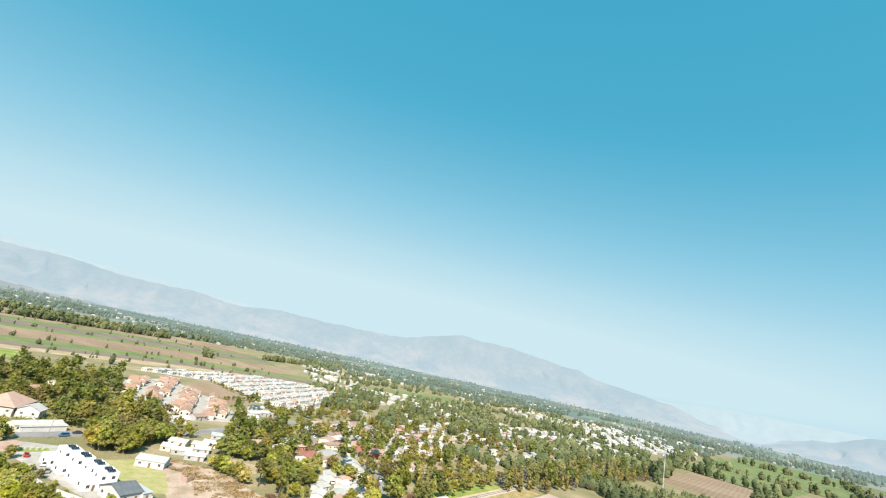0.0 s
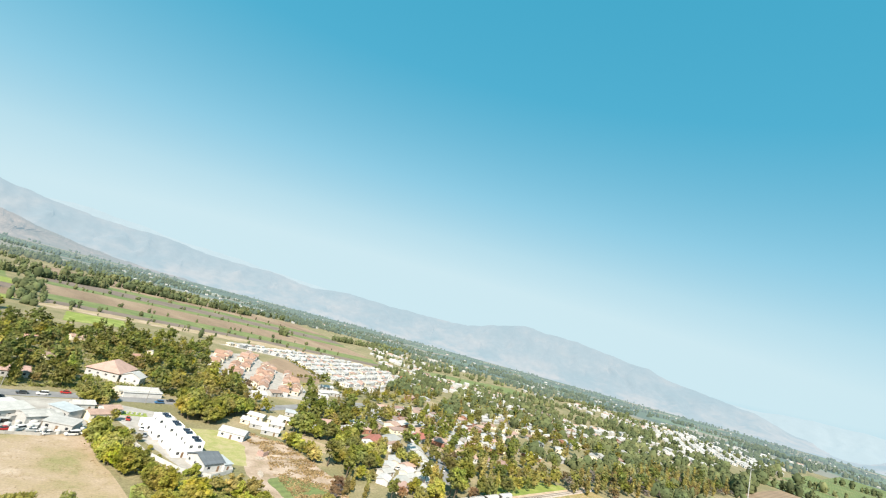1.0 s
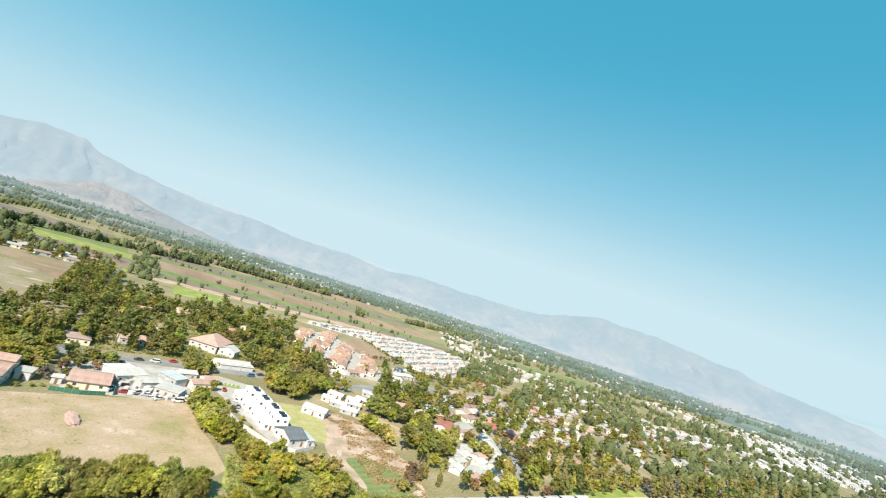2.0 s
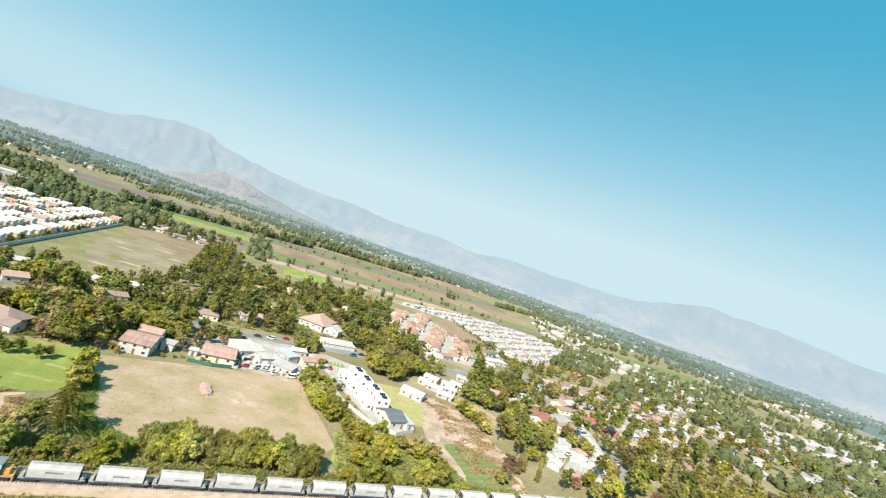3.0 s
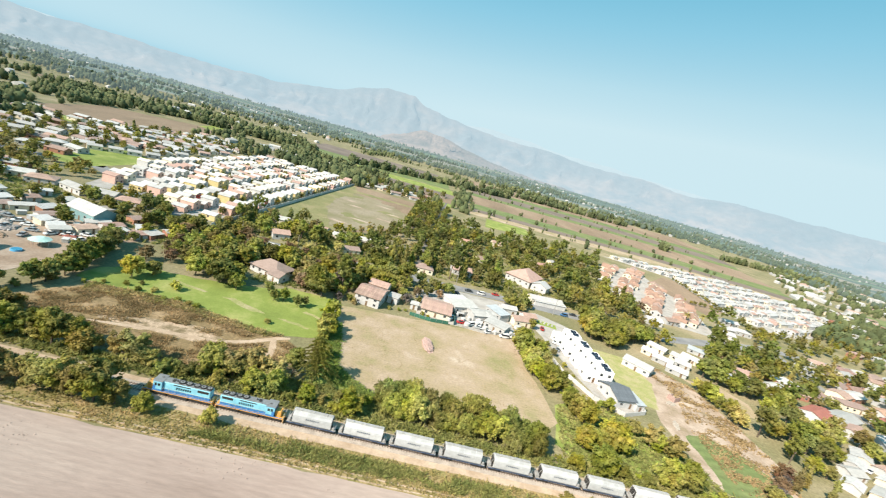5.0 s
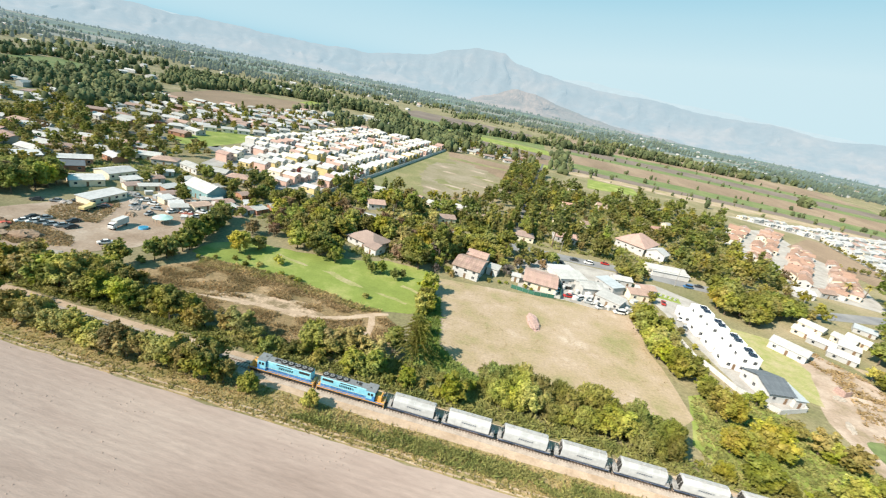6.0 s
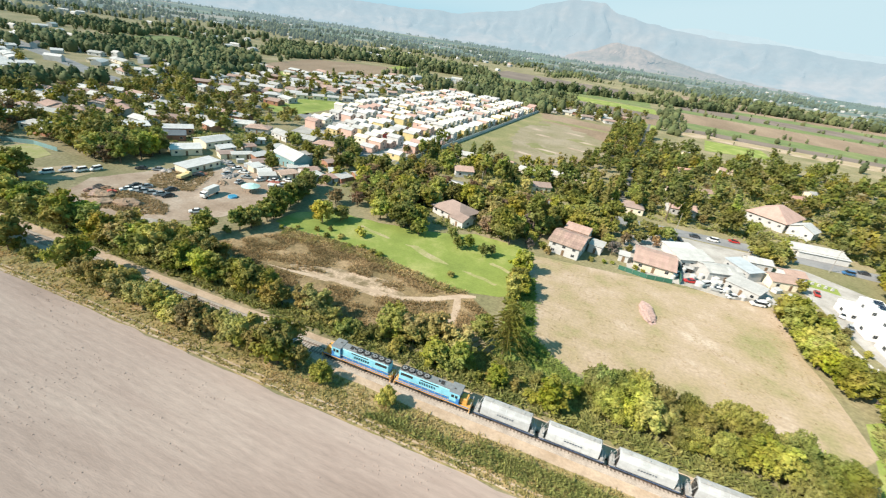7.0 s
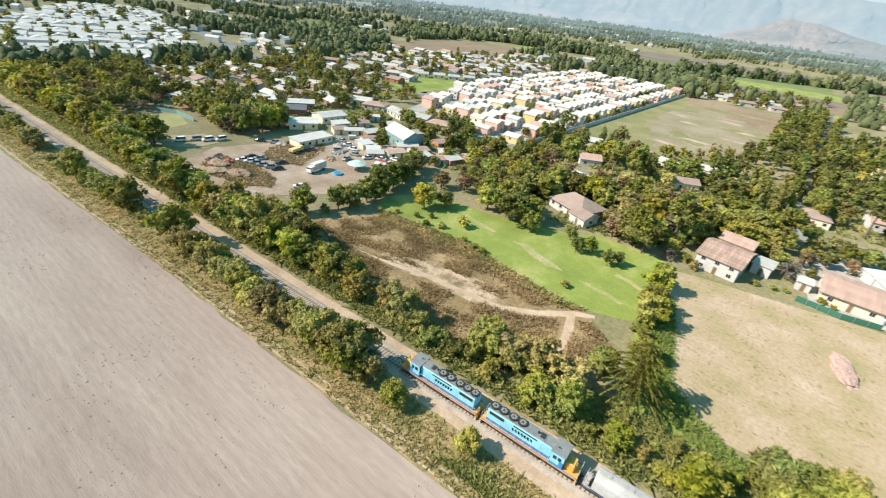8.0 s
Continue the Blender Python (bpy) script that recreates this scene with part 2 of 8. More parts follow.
sheet("green_strip", [(-26, 46), (-18, 38), (-17, 22), (-8, 21), (2, 16), (0, 9), (-22, 9), (-24, 30)], M["lawn"], 0.045, "strip of fresh green grass at the field edge", "grass", 0.8)
sheet("sandy_track", [(-420, 1.5), (330, 1.5), (330, 4.4), (120, 4.6), (40, 4.2), (-20, 4.6), (-80, 4.2), (-150, 4.8), (-220, 4.6), (-420, 5.6)], M["sand"], 0.08,
      "pale sandy track along the railway", "track", 0.35)
sheet("sandy_strip", [(-62, -1.5), (-48, -4.2), (-20, -4.6), (30, -4.4), (80, -4.6), (200, -4.2), (200, -1.5)], M["sand"], 0.09, "pale sandy strip beside the rails", "track", 0.35)
sheet("scrub_path", [(-90, 22.5), (-78, 24.7), (-68, 26.8), (-59, 27.2), (-51, 28.0), (-44, 32.2), (-38, 37.8), (-34, 39.8), (-33.4, 38.6), (-37, 36.2), (-35.2, 30), (-34.6, 23), (-36.2, 23), (-37, 29), (-38.4, 34.6),
      (-43, 30.6), (-50.5, 26.6), (-59, 25.6), (-68, 25.2), (-78, 23.4)], M["sand"], 0.07, "worn sandy footpath through the scrub", "path", 0.3, 2.0)
sheet("yard", [(-171, 21), (-158, 18), (-139, 18.5), (-130, 27), (-121, 39), (-119, 54), (-122, 72), (-108, 96), (-118, 104), (-146, 94), (-160, 80), (-170, 62), (-174, 50), (-179, 37)], M["gravel"], 0.05,
      "pale gravel scrapyard with bare earth", "yard", 1.0)
sheet("yard_scrub", [(-166, 25), (-154, 22), (-142, 24.5), (-135, 30), (-140, 35), (-152, 37.5), (-161, 36), (-168, 32)], M["bare"], 0.09, "heaped dry weeds in the scrapyard", "ground", 1.2, 2.0)
sheet("yard_scrub", [(-168, 53), (-159, 42.5), (-145, 49), (-149, 58), (-153, 66), (-160, 73), (-166, 64)], M["bare"], 0.09, "dry weeds between the parked cars", "ground", 1.4, 2.0)
sheet("pale_lawn", [(-232, 26), (-230, 50), (-212, 44), (-208, 30)], M["worn"], 0.05, "faded lawn behind the trees", "lawn", 0.8)
sheet("pale_lawn", [(-206, 22), (-196, 42), (-184, 46), (-182, 32), (-190, 24)], M["dry"], 0.05, "dry yellow lawn near the scrapyard", "lawn", 0.8)
sheet("avenue", [(-215, 196), (-150, 150), (-112, 122), (-60, 126), (0, 130), (60, 135), (150, 137), (250, 174), (340, 175), (336, 183), (246, 183), (148, 146), (60, 144.5),
      (0, 139), (-60, 135), (-106, 131), (-144, 158), (-210, 204)], M["asphalt"], 0.06, "grey asphalt avenue through the village", "road", 0.1, 20)
sheet("side_road", [(1, 139), (3.2, 180), (8.4, 260), (14.4, 330), (33, 555), (35.6, 555), (17, 330), (11, 260), (5.8, 180), (3.8, 139)], M["old_asphalt"], 0.065, "narrow grey side road between trees", "road", 0.15, 20)
sheet("far_road", [(-720, 262), (-590, 224), (-480, 198), (-385, 172), (-300, 160), (-205, 196), (-208, 204), (-300, 172), (-383, 184), (-478, 212), (-588, 240), (-718, 280)], M["asphalt"], 0.06, "wide grey road at the edge of town", "road", 0.2, 20)
sheet("village_lane", [(196, 24), (220, 52), (229, 92), (246, 178), (251, 178), (234, 92), (226, 50), (201, 22)], M["asphalt"], 0.066, "narrow pale lane between village houses", "road", 0.2, 8)
sheet("workshop_yard", [(6, 82), (52, 88), (52, 112), (60, 133), (20, 131), (4, 118)], M["concrete"], 0.045, "pale concrete yard of the workshop", "yard", 0.5)
sheet("terrace_yard", [(66, 96), (71, 68), (76, 47), (84, 42), (92, 46), (88, 80), (90, 116), (70, 128), (60, 124)], M["concrete"], 0.05, "pale paved yard between white terrace houses", "yard", 0.6)
sheet("vacant_lot", [(100, 92), (104, 66), (97, 44), (99, 14), (124, 6), (134, 30), (134, 54), (131, 80), (118, 96)], M["lot"], 0.045, "vacant brown lot with rubble and weeds", "lot", 1.2)
sheet("lot_grass", [(103, 38), (112, 43), (123, 33), (126, 15), (110, 6), (101, 12)], M["crop"], 0.07, "patch of fresh green weeds on the lot", "grass", 1.2, 2.0)
sheet("garden_lawn", [(89, 98), (107, 96), (109, 74), (101, 52), (94, 54), (90, 70)], M["worn"], 0.055, "small pale lawn beside the white terrace", "lawn", 0.5)
sheet("tan_plot", [(132, 88), (150, 90), (157, 78), (152, 64), (141, 70)], M["dry"], 0.05, "small dry tan plot among trees", "field", 0.8)
sheet("weed_field", [(56, 38), (70, 46), (84, 40), (98, 24), (96, 8), (60, 6), (50, 16)], M["lawn"], 0.04, "fresh green weeds below the terrace houses", "grass", 1.0)
sheet("stubble_field", [(-106, 192), (-100, 300), (-84, 428), (12, 408), (4, 300), (0, 262), (-46, 196)], M["brownfield"], 0.05, "brown stubble field behind the housing estate", "field", 1.0)
sheet("pale_stubble", [(-99, 198), (-95, 300), (-86, 372), (-48, 362), (-10, 322), (-6, 270), (-46, 200)], M["stubble"], 0.07, "dry grassy stubble with bare spots", "field", 6.0)
sheet("field_grass", [(-106, 194), (-97, 300), (-84, 426), (-70, 380), (-80, 310), (-72, 240), (-58, 204), (-46, 197)], M["olive_grass"], 0.09, "olive grass along the field edge", "field", 5.0)
for pts in ([(-64, 250), (-44, 232), (-40, 238), (-58, 262)], [(-40, 300), (-14, 286), (-12, 296), (-34, 312)], [(-82, 330), (-60, 345), (-62, 356), (-84, 344)], [(-74, 372), (-6, 372), (-4, 380), (-74, 386)]):
    sheet("field_grass", pts, M["olive_grass"], 0.095, "patch of olive grass in the stubble", "field", 3.0)
for x, y, l in ((-60, 222, 9), (-47, 244, 10), (-30, 268, 9), (-58, 296, 8), (-24, 300, 8), (-38, 330, 10), (-68, 318, 7)):
    sheet("bare_spot", [(x - l, y - 1), (x + l * 0.6, y - 4), (x + l, y - 1), (x - l * 0.3, y + 3)], M["lot"], 0.10, "pale bare spot in the stubble field", "field", 1.2, 1.5)
sheet("estate_ground", [(-112, 128), (-100, 230), (-84, 434), (-150, 470), (-208, 480), (-216, 270), (-182, 150), (-150, 156)], M["concrete"], 0.045, "paved grey lanes of the housing estate", "pavement", 0.5)
sheet("meadow", [(-231, 183), (-209, 188), (-205, 250), (-239, 277), (-250, 218)], M["lawn"], 0.062, "bright green meadow among houses", "field", 1.0)
sheet("meadow", [(70, 380), (80, 448), (130, 448), (128, 400)], M["lawn"], 0.04, "green meadow between groves", "field", 1.5)
sheet("tan_field", [(-413, 388), (-445, 531), (-358, 610), (-308, 578), (-319, 415), (-364, 362)], M["brownfield"], 0.05, "far tan field", "field", 2.0)
sheet("tan_field", [(-372, 290), (-316, 362), (-319, 413), (-364, 360)], M["lawn"], 0.05, "far green field", "field", 2.0)
sheet("meadow", [(-640, 360), (-680, 500), (-560, 480), (-530, 364)], M["crop"], 0.05, "far green field edged by trees", "field", 2.0)
sheet("tan_field", [(-358, 606), (-380, 757), (-319, 640), (-309, 580)], M["lawn"], 0.054, "far green field edged by tall trees", "field", 2.0)
sheet("brown_plot", [(222, 305), (272, 366), (282, 360), (272, 262), (240, 232), (232, 262)], M["brownfield"], 0.05, "bare brown plot between estates", "field", 1.0)
sheet("village_field", [(234, 74), (270, 76), (296, 64), (242, 56)], M["dry"], 0.05, "dry mown field in the village", "field", 0.8)
sheet("village_field", [(200, 4), (246, 26), (268, 24), (298, 10), (296, -2)], M["lawn"], 0.05, "green mown field in the village", "field", 0.8)
# long strips of farmland towards the mountains
for k, (y0, y1, key) in enumerate(((432, 466, "dry"), (466, 500, "darkfield"), (500, 560, "crop"), (560, 690, "brownfield"), (690, 740, "crop"), (740, 830, "darkfield"),
                                   (830, 900, "crop"), (900, 1120, "brownfield"))):
    sheet("farm_strip", [(58 + k * 6, y0 + 20), (300 + k * 14, y0 + 26), (470 + k * 30, y0 - 14), (500 + k * 30, y1 - 14), (300 + k * 14, y1 + 25), (58 + k * 6, y1 + 19.5)], M[key], 0.05 + 0.004 * k,
          "long strip of farmland, " + {"dry": "pale stubble", "darkfield": "dark turned soil", "crop": "green crop", "brownfield": "bare brown soil", "lawn": "bright green crop"}[key], "field", 4.0, 9.0)
for k, (a, b, key) in enumerate((((-260, 700), (40, 860), "crop"), ((-260, 800), (20, 1000), "darkfield"), ((-700, 700), (-330, 760), "brownfield"), ((-150, 470), (40, 500), "lawn"), ((-140, 505), (44, 560), "brownfield"),
                                 ((-150, 565), (44, 620), "darkfield"), ((-160, 625), (44, 690), "lawn"))):
    sheet("farm_strip", [(a[0], a[1]), (b[0], a[1] - 10), (b[0], b[1] - 10), (a[0], b[1])], M[key], 0.05 + 0.004 * k, "distant strip of farmland", "field", 2.0, 12.0)
for k, (x0, x1, y0, y1, key) in enumerate(((560, 760, -130, -40, "brownfield"), (780, 960, -170, -30, "crop"), (980, 1300, -260, -40, "crop"), (1320, 1700, -420, -80, "crop"), (1000, 1500, -520, -290, "darkfield"),
                                           (640, 960, 420, 520, "crop"), (560, 760, -300, -150, "dry"))):
    sheet("crop_field", [(x0, y0), (x1, y0 - 30), (x1 + 20, y1 - 20), (x0 + 10, y1)], M[key], 0.05 + 0.004 * k, "distant field beyond the village", "field", 2.0, 12.0)

for y in (-11.4, -12.7):
    sheet("wheel_rut", [(-330, y - 1.2), (-215, y - 1.4), (-130, y), (-60, y), (120, y - 0.6), (120, y - 0.2), (-60, y + 0.4), (-130, y + 0.4), (-215, y - 1.0), (-330, y - 0.8)], M["sand"], 0.075, "worn sandy wheel rut along the field edge", "track", 0.25, 3.0)
sheet("white_estate_ground", [(214, 400), (290, 430), (402, 450), (482, 402), (446, 338), (362, 258), (298, 226), (270, 262), (280, 320), (284, 374)], M["concrete"], 0.045, "pale lanes of the white estate", "pavement", 0.5)
sheet("red_estate_ground", [(182, 326), (238, 364), (230, 300), (240, 262), (226, 228), (206, 172), (168, 178), (156, 218), (156, 272)], M["concrete"], 0.045, "pale lanes of the terracotta estate", "pavement", 0.5)

sheet("bare_patch", [(-86, 25.5), (-76, 30.5), (-66, 33), (-57, 33), (-50, 30), (-44, 33.5), (-40, 35.5), (-39, 31), (-43, 28), (-52, 26), (-62, 24.6), (-74, 23.5)], M["bare"], 0.055, "bare sandy earth showing through the scrub", "ground", 1.8, 1.5)
sheet("far_estate_ground", [(-370, 22), (-334, 84), (-396, 152), (-560, 218), (-736, 268), (-770, 186), (-560, 54)], M["concrete"], 0.045, "pale lanes of the far estate", "pavement", 0.5)

# ---- far mountains ----
def ridge(name, away, tops, material, label, rough, seed):
    """A mountain chain at one distance: tops gives the bearing and the height angle of its skyline."""
    cx, cy, cz = 0.0, -100.0, 70.0
    steps, levels = 900, 26
    a0, a1 = tops[0][0], tops[-1][0]
    verts, faces = [], []
    for i in range(steps + 1):
        b = a0 + (a1 - a0) * i / steps
        for (p, h0), (q, h1) in zip(tops, tops[1:]):
            if p <= b <= q:
                f = (b - p) / (q - p)
                e = h0 + (h1 - h0) * (f * f * (3 - 2 * f) * 0.6 + f * 0.4)
                break
        top = cz + away * math.tan(radians(e))
        top += rough * 20 * noise.fractal((b * 0.35, seed, 0), 0.8, 2.1, 5)
        for k in range(levels + 1):
            f = k / levels
            r = away - (1 - f) * away * 0.16
            gully = noise.fractal((b * 0.8, f * 1.2 + seed, 3.0), 0.85, 2.0, 6) * 0.22 * math.sin(f * math.pi) * (0.3 + rough)
            side = noise.fractal((b * 0.25, f * 2.0, seed + 7.0), 0.9, 2.0, 4) * 1.2 * math.sin(f * math.pi)
            z = -6 + (top + 6) * max(0.0, f ** 1.25 + gully * f)
            a = radians(b + side)
            verts.append((cx + r * math.cos(a), cy + r * math.sin(a), min(z, top) if k < levels else top))
    for i in range(steps):
        for k in range(levels):
            v = i * (levels + 1) + k
            faces.append((v, v + 1, v + levels + 2, v + levels + 1))
    me = bpy.data.meshes.new(name)
    me.from_pydata(verts, [], faces)
    me.polygons.foreach_set("use_smooth", [True] * len(faces))
    me.materials.append(material)
    return tagged(new(name, me), label, "mountain", kind="structure")


# rock colours plus a bluish emission that stands in for haze
M["far_ridge"] = distance("far_ridge_rock_haze", [(0.04, 0.045, 0.05), (0.055, 0.058, 0.06)], (0.72, 0.92, 1.0), 0.43)
M["main_ridge"] = distance("main_ridge_rock_haze", [(0.036, 0.044, 0.046), (0.054, 0.054, 0.054), (0.095, 0.076, 0.066)], (0.65, 0.87, 1.0), 0.345)
M["foot_ridge"] = distance("foot_ridge_rock_haze", [(0.06, 0.06, 0.045), (0.11, 0.085, 0.07), (0.20, 0.14, 0.11)], (0.62, 0.85, 1.0), 0.22)
nt = M["main_ridge"].node_tree
hsv = [n for n in nt.nodes if n.bl_idname == "ShaderNodeHueSaturation"][0]
slope = nt.nodes.new("ShaderNodeSeparateXYZ")
place = nt.nodes.new("ShaderNodeNewGeometry")
nt.links.new(place.outputs["Position"], slope.inputs[0])
low = node(nt, "ShaderNodeMapRange")
low.inputs[1].default_value, low.inputs[2].default_value = 150.0, 20.0
nt.links.new(slope.outputs[2], low.inputs[0])
drift = node(nt, "ShaderNodeTexNoise", Scale=0.0045, Detail=5.0, Roughness=0.65)
nt.links.new(place.outputs["Position"], drift.inputs["Vector"])
bald = node(nt, "ShaderNodeMapRange")
bald.inputs[1].default_value, bald.inputs[2].default_value = 0.46, 0.60
nt.links.new(drift.outputs[0], bald.inputs[0])
both = nt.nodes.new("ShaderNodeMath")
both.operation = 'MULTIPLY'
nt.links.new(low.outputs[0], both.inputs[0])
nt.links.new(bald.outputs[0], both.inputs[1])
soil = nt.nodes.new("ShaderNodeMixRGB")
soil.inputs[2].default_value = (0.11, 0.082, 0.07, 1)
nt.links.new(both.outputs[0], soil.inputs[0])
nt.links.new(hsv.inputs["Color"].links[0].from_socket, soil.inputs[1])
nt.links.new(soil.outputs[0], hsv.inputs["Color"])
# the far plain, a ring round the near ground, its haze a bluish emission
bm = bmesh.new()
rim = [[bm.verts.new((r * math.cos(a * math.tau / 96), r * math.sin(a * math.tau / 96), 0.02)) for a in range(96)] for r in (1500, 2400, 3400, 4690)]
for a, b in zip(rim, rim[1:]):
    for i in range(96):
        j = (i + 1) % 96
        bm.faces.new((a[i], b[i], b[j], a[j]))
me = bpy.data.meshes.new("far_plain")
bm.to_mesh(me)
bm.free()
M["far_plain"] = distance("far_plain_fields_haze", [(0.05, 0.07, 0.036), (0.075, 0.092, 0.045), (0.12, 0.115, 0.07)], (0.44, 0.58, 0.66), 0.20, 0.004, 0.03)
nt = M["far_plain"].node_tree
mp = node(nt, "ShaderNodeMapping", Rotation=(0, 0, radians(6)), Scale=(0.0035, 0.009, 1.0))
nt.links.new(nt.nodes.new("ShaderNodeNewGeometry").outputs["Position"], mp.inputs["Vector"])
plots = node(nt, "ShaderNodeTexVoronoi", Scale=1.0)
nt.links.new(mp.outputs[0], plots.inputs["Vector"])
plot_tone = nt.nodes.new("ShaderNodeSeparateColor")
nt.links.new(plots.outputs["Color"], plot_tone.inputs[0])
crops = nt.nodes.new("ShaderNodeValToRGB")
crops.color_ramp.interpolation = 'CONSTANT'
for place, col in ((0.0, (0.04, 0.058, 0.032, 1)), (0.42, (0.075, 0.105, 0.045, 1)), (0.62, (0.13, 0.115, 0.075, 1)), (0.78, (0.05, 0.07, 0.036, 1)), (0.90, (0.17, 0.14, 0.095, 1))):
    stop = crops.color_ramp.elements[0] if place == 0.0 else crops.color_ramp.elements.new(place)
    stop.position, stop.color = place, col
nt.links.new(plot_tone.outputs[0], crops.inputs[0])
nt.links.new(crops.outputs[0], [n for n in nt.nodes if n.bl_idname == "ShaderNodeHueSaturation"][0].inputs["Color"])
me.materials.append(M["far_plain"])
tagged(new("far_plain", me), "green plain before the mountains, its haze put in as glow", "plain", kind="structure")
# raised at low bearings as a pale glowing band standing in for haze
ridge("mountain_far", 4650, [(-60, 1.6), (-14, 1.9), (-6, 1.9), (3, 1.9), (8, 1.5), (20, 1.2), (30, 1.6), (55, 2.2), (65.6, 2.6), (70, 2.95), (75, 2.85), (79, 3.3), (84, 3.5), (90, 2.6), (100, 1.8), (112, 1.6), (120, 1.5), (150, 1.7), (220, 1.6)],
      M["far_ridge"], "pale mountain chain with haze glow, raised at one end as a haze band", 0.5, 11.0)
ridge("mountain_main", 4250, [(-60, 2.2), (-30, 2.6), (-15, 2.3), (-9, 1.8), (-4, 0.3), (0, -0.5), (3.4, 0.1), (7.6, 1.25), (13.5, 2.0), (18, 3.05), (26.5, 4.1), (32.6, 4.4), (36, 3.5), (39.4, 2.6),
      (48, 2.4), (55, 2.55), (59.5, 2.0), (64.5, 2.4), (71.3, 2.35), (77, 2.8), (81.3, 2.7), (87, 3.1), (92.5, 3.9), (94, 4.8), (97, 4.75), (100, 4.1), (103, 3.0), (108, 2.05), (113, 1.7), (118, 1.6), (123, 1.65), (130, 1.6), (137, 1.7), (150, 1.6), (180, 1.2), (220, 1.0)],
      M["main_ridge"], "mountain range with bare slopes, its bluish haze put in as glow", 0.8, 3.0)
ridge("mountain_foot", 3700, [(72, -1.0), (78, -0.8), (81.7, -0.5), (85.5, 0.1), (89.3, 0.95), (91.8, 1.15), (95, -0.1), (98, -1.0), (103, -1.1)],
      M["foot_ridge"], "brown bare foothill with haze glow in front of the mountains", 0.6, 5.0)

# ---- building materials ----
def paint(name, col, rough=0.7, vary=0.06, grain=0.08, fine=1.5, bump=0.08, metal=0.0, scale=0.35):
    dark = tuple(c * 0.86 for c in col)
    return surface(name, [dark, col, tuple(min(0.9, c * 1.06) for c in col)], scale, fine, rough, bump, vary, grain, metal)


M["white"] = paint("white_render", (0.53, 0.525, 0.51))
M["bright_white"] = paint("fresh_white_render", (0.80, 0.80, 0.79), vary=0.02, grain=0.04)
M["cream"] = paint("cream_render", (0.72, 0.64, 0.50))
M["yellow"] = paint("yellow_render", (0.62, 0.50, 0.25))
M["peach"] = paint("peach_render", (0.60, 0.40, 0.33))
M["red"] = paint("red_render", (0.50, 0.11, 0.08))
M["brick"] = paint("brick_wall", (0.36, 0.18, 0.12), 0.9, 0.15)
M["grey_wall"] = paint("grey_render", (0.42, 0.42, 0.41))
M["teal_wall"] = paint("teal_sheet_wall", (0.20, 0.33, 0.34))
M["tin"] = paint("pale_sheet_roof", (0.435, 0.42, 0.395), 0.55, 0.18, 0.16, 2.2)
M["white_roof"] = paint("white_sheet_roof", (0.49, 0.48, 0.465), 0.6, 0.12, 0.14)
M["pink_roof"] = paint("faded_pink_tiles", (0.42, 0.285, 0.235), 0.85, 0.10, 0.22, 3.0, 0.5)
M["tile_roof"] = paint("terracotta_tiles", (0.42, 0.255, 0.195), 0.85, 0.2, 0.22, 3.0, 0.5)
M["mauve_roof"] = paint("brown_grey_tiles", (0.30, 0.22, 0.19), 0.85, 0.1, 0.2, 3.0, 0.5)
M["grey_roof"] = paint("slate_grey_roof", (0.13, 0.145, 0.16), 0.6, 0.1, 0.15)
M["rust_roof"] = paint("rusty_sheet_roof", (0.36, 0.245, 0.20), 0.7, 0.2, 0.3, 1.2)
M["red_roof"] = paint("red_painted_roof", (0.38, 0.14, 0.11), 0.6, 0.1, 0.15)
M["blue_roof"] = paint("pale_blue_sheet", (0.40, 0.43, 0.445), 0.5, 0.05)
M["wood"] = paint("weathered_wood", (0.20, 0.13, 0.08), 0.8, 0.15, 0.25)
M["glass"] = paint("dark_window_glass", (0.03, 0.035, 0.04), 0.08, 0.2, 0.0, 1.0, 0.0)
M["dark"] = paint("gap_shade_and_crate_black", (0.03, 0.028, 0.025), 0.9, 0.0)
M["solar"] = paint("solar_panel_glass", (0.03, 0.045, 0.08), 0.12, 0.1, 0.1)
M["steel"] = paint("galvanised_steel", (0.45, 0.46, 0.47), 0.4, 0.05, 0.1, 3.0, 0.05, 0.7)
M["fence_green"] = paint("green_mesh_fence", (0.05, 0.16, 0.11), 0.7)

JOINED = {}      # houses too far off to tell apart: by label, verts, faces and their materials


def join(label, bm, x, y, turn, material):
    bm.transform(pose(x, y, 0, 0, 0, turn))
    verts, faces, mats, used = JOINED.setdefault(label, ([], [], [], []))
    if material not in used:
        used.append(material)
    base = len(verts)
    bm.verts.index_update()
    verts.extend(tuple(v.co) for v in bm.verts)
    for f in bm.faces:
        faces.append(tuple(base + v.index for v in f.verts))
        mats.append(used.index(material))
    bm.free()


BLOCKS = []      # footprints that trees keep clear of: x, y, half width, half depth
SHARED = {}


def shared(key, make):
    if key not in SHARED:
        bm = bmesh.new()
        make(bm)
        me = bpy.data.meshes.new(key[0] if isinstance(key, tuple) else key)
        bm.to_mesh(me)
        bm.free()
        SHARED[key] = me
    return SHARED[key]


def add_shared(name, key, make, material, parent, at, label=""):
    me = shared(key, make)
    if not me.materials:
        me.materials.append(material)
    ob = new(name, me)
    ob.parent = parent
    ob.matrix_basis = at
    return tagged(ob, label)


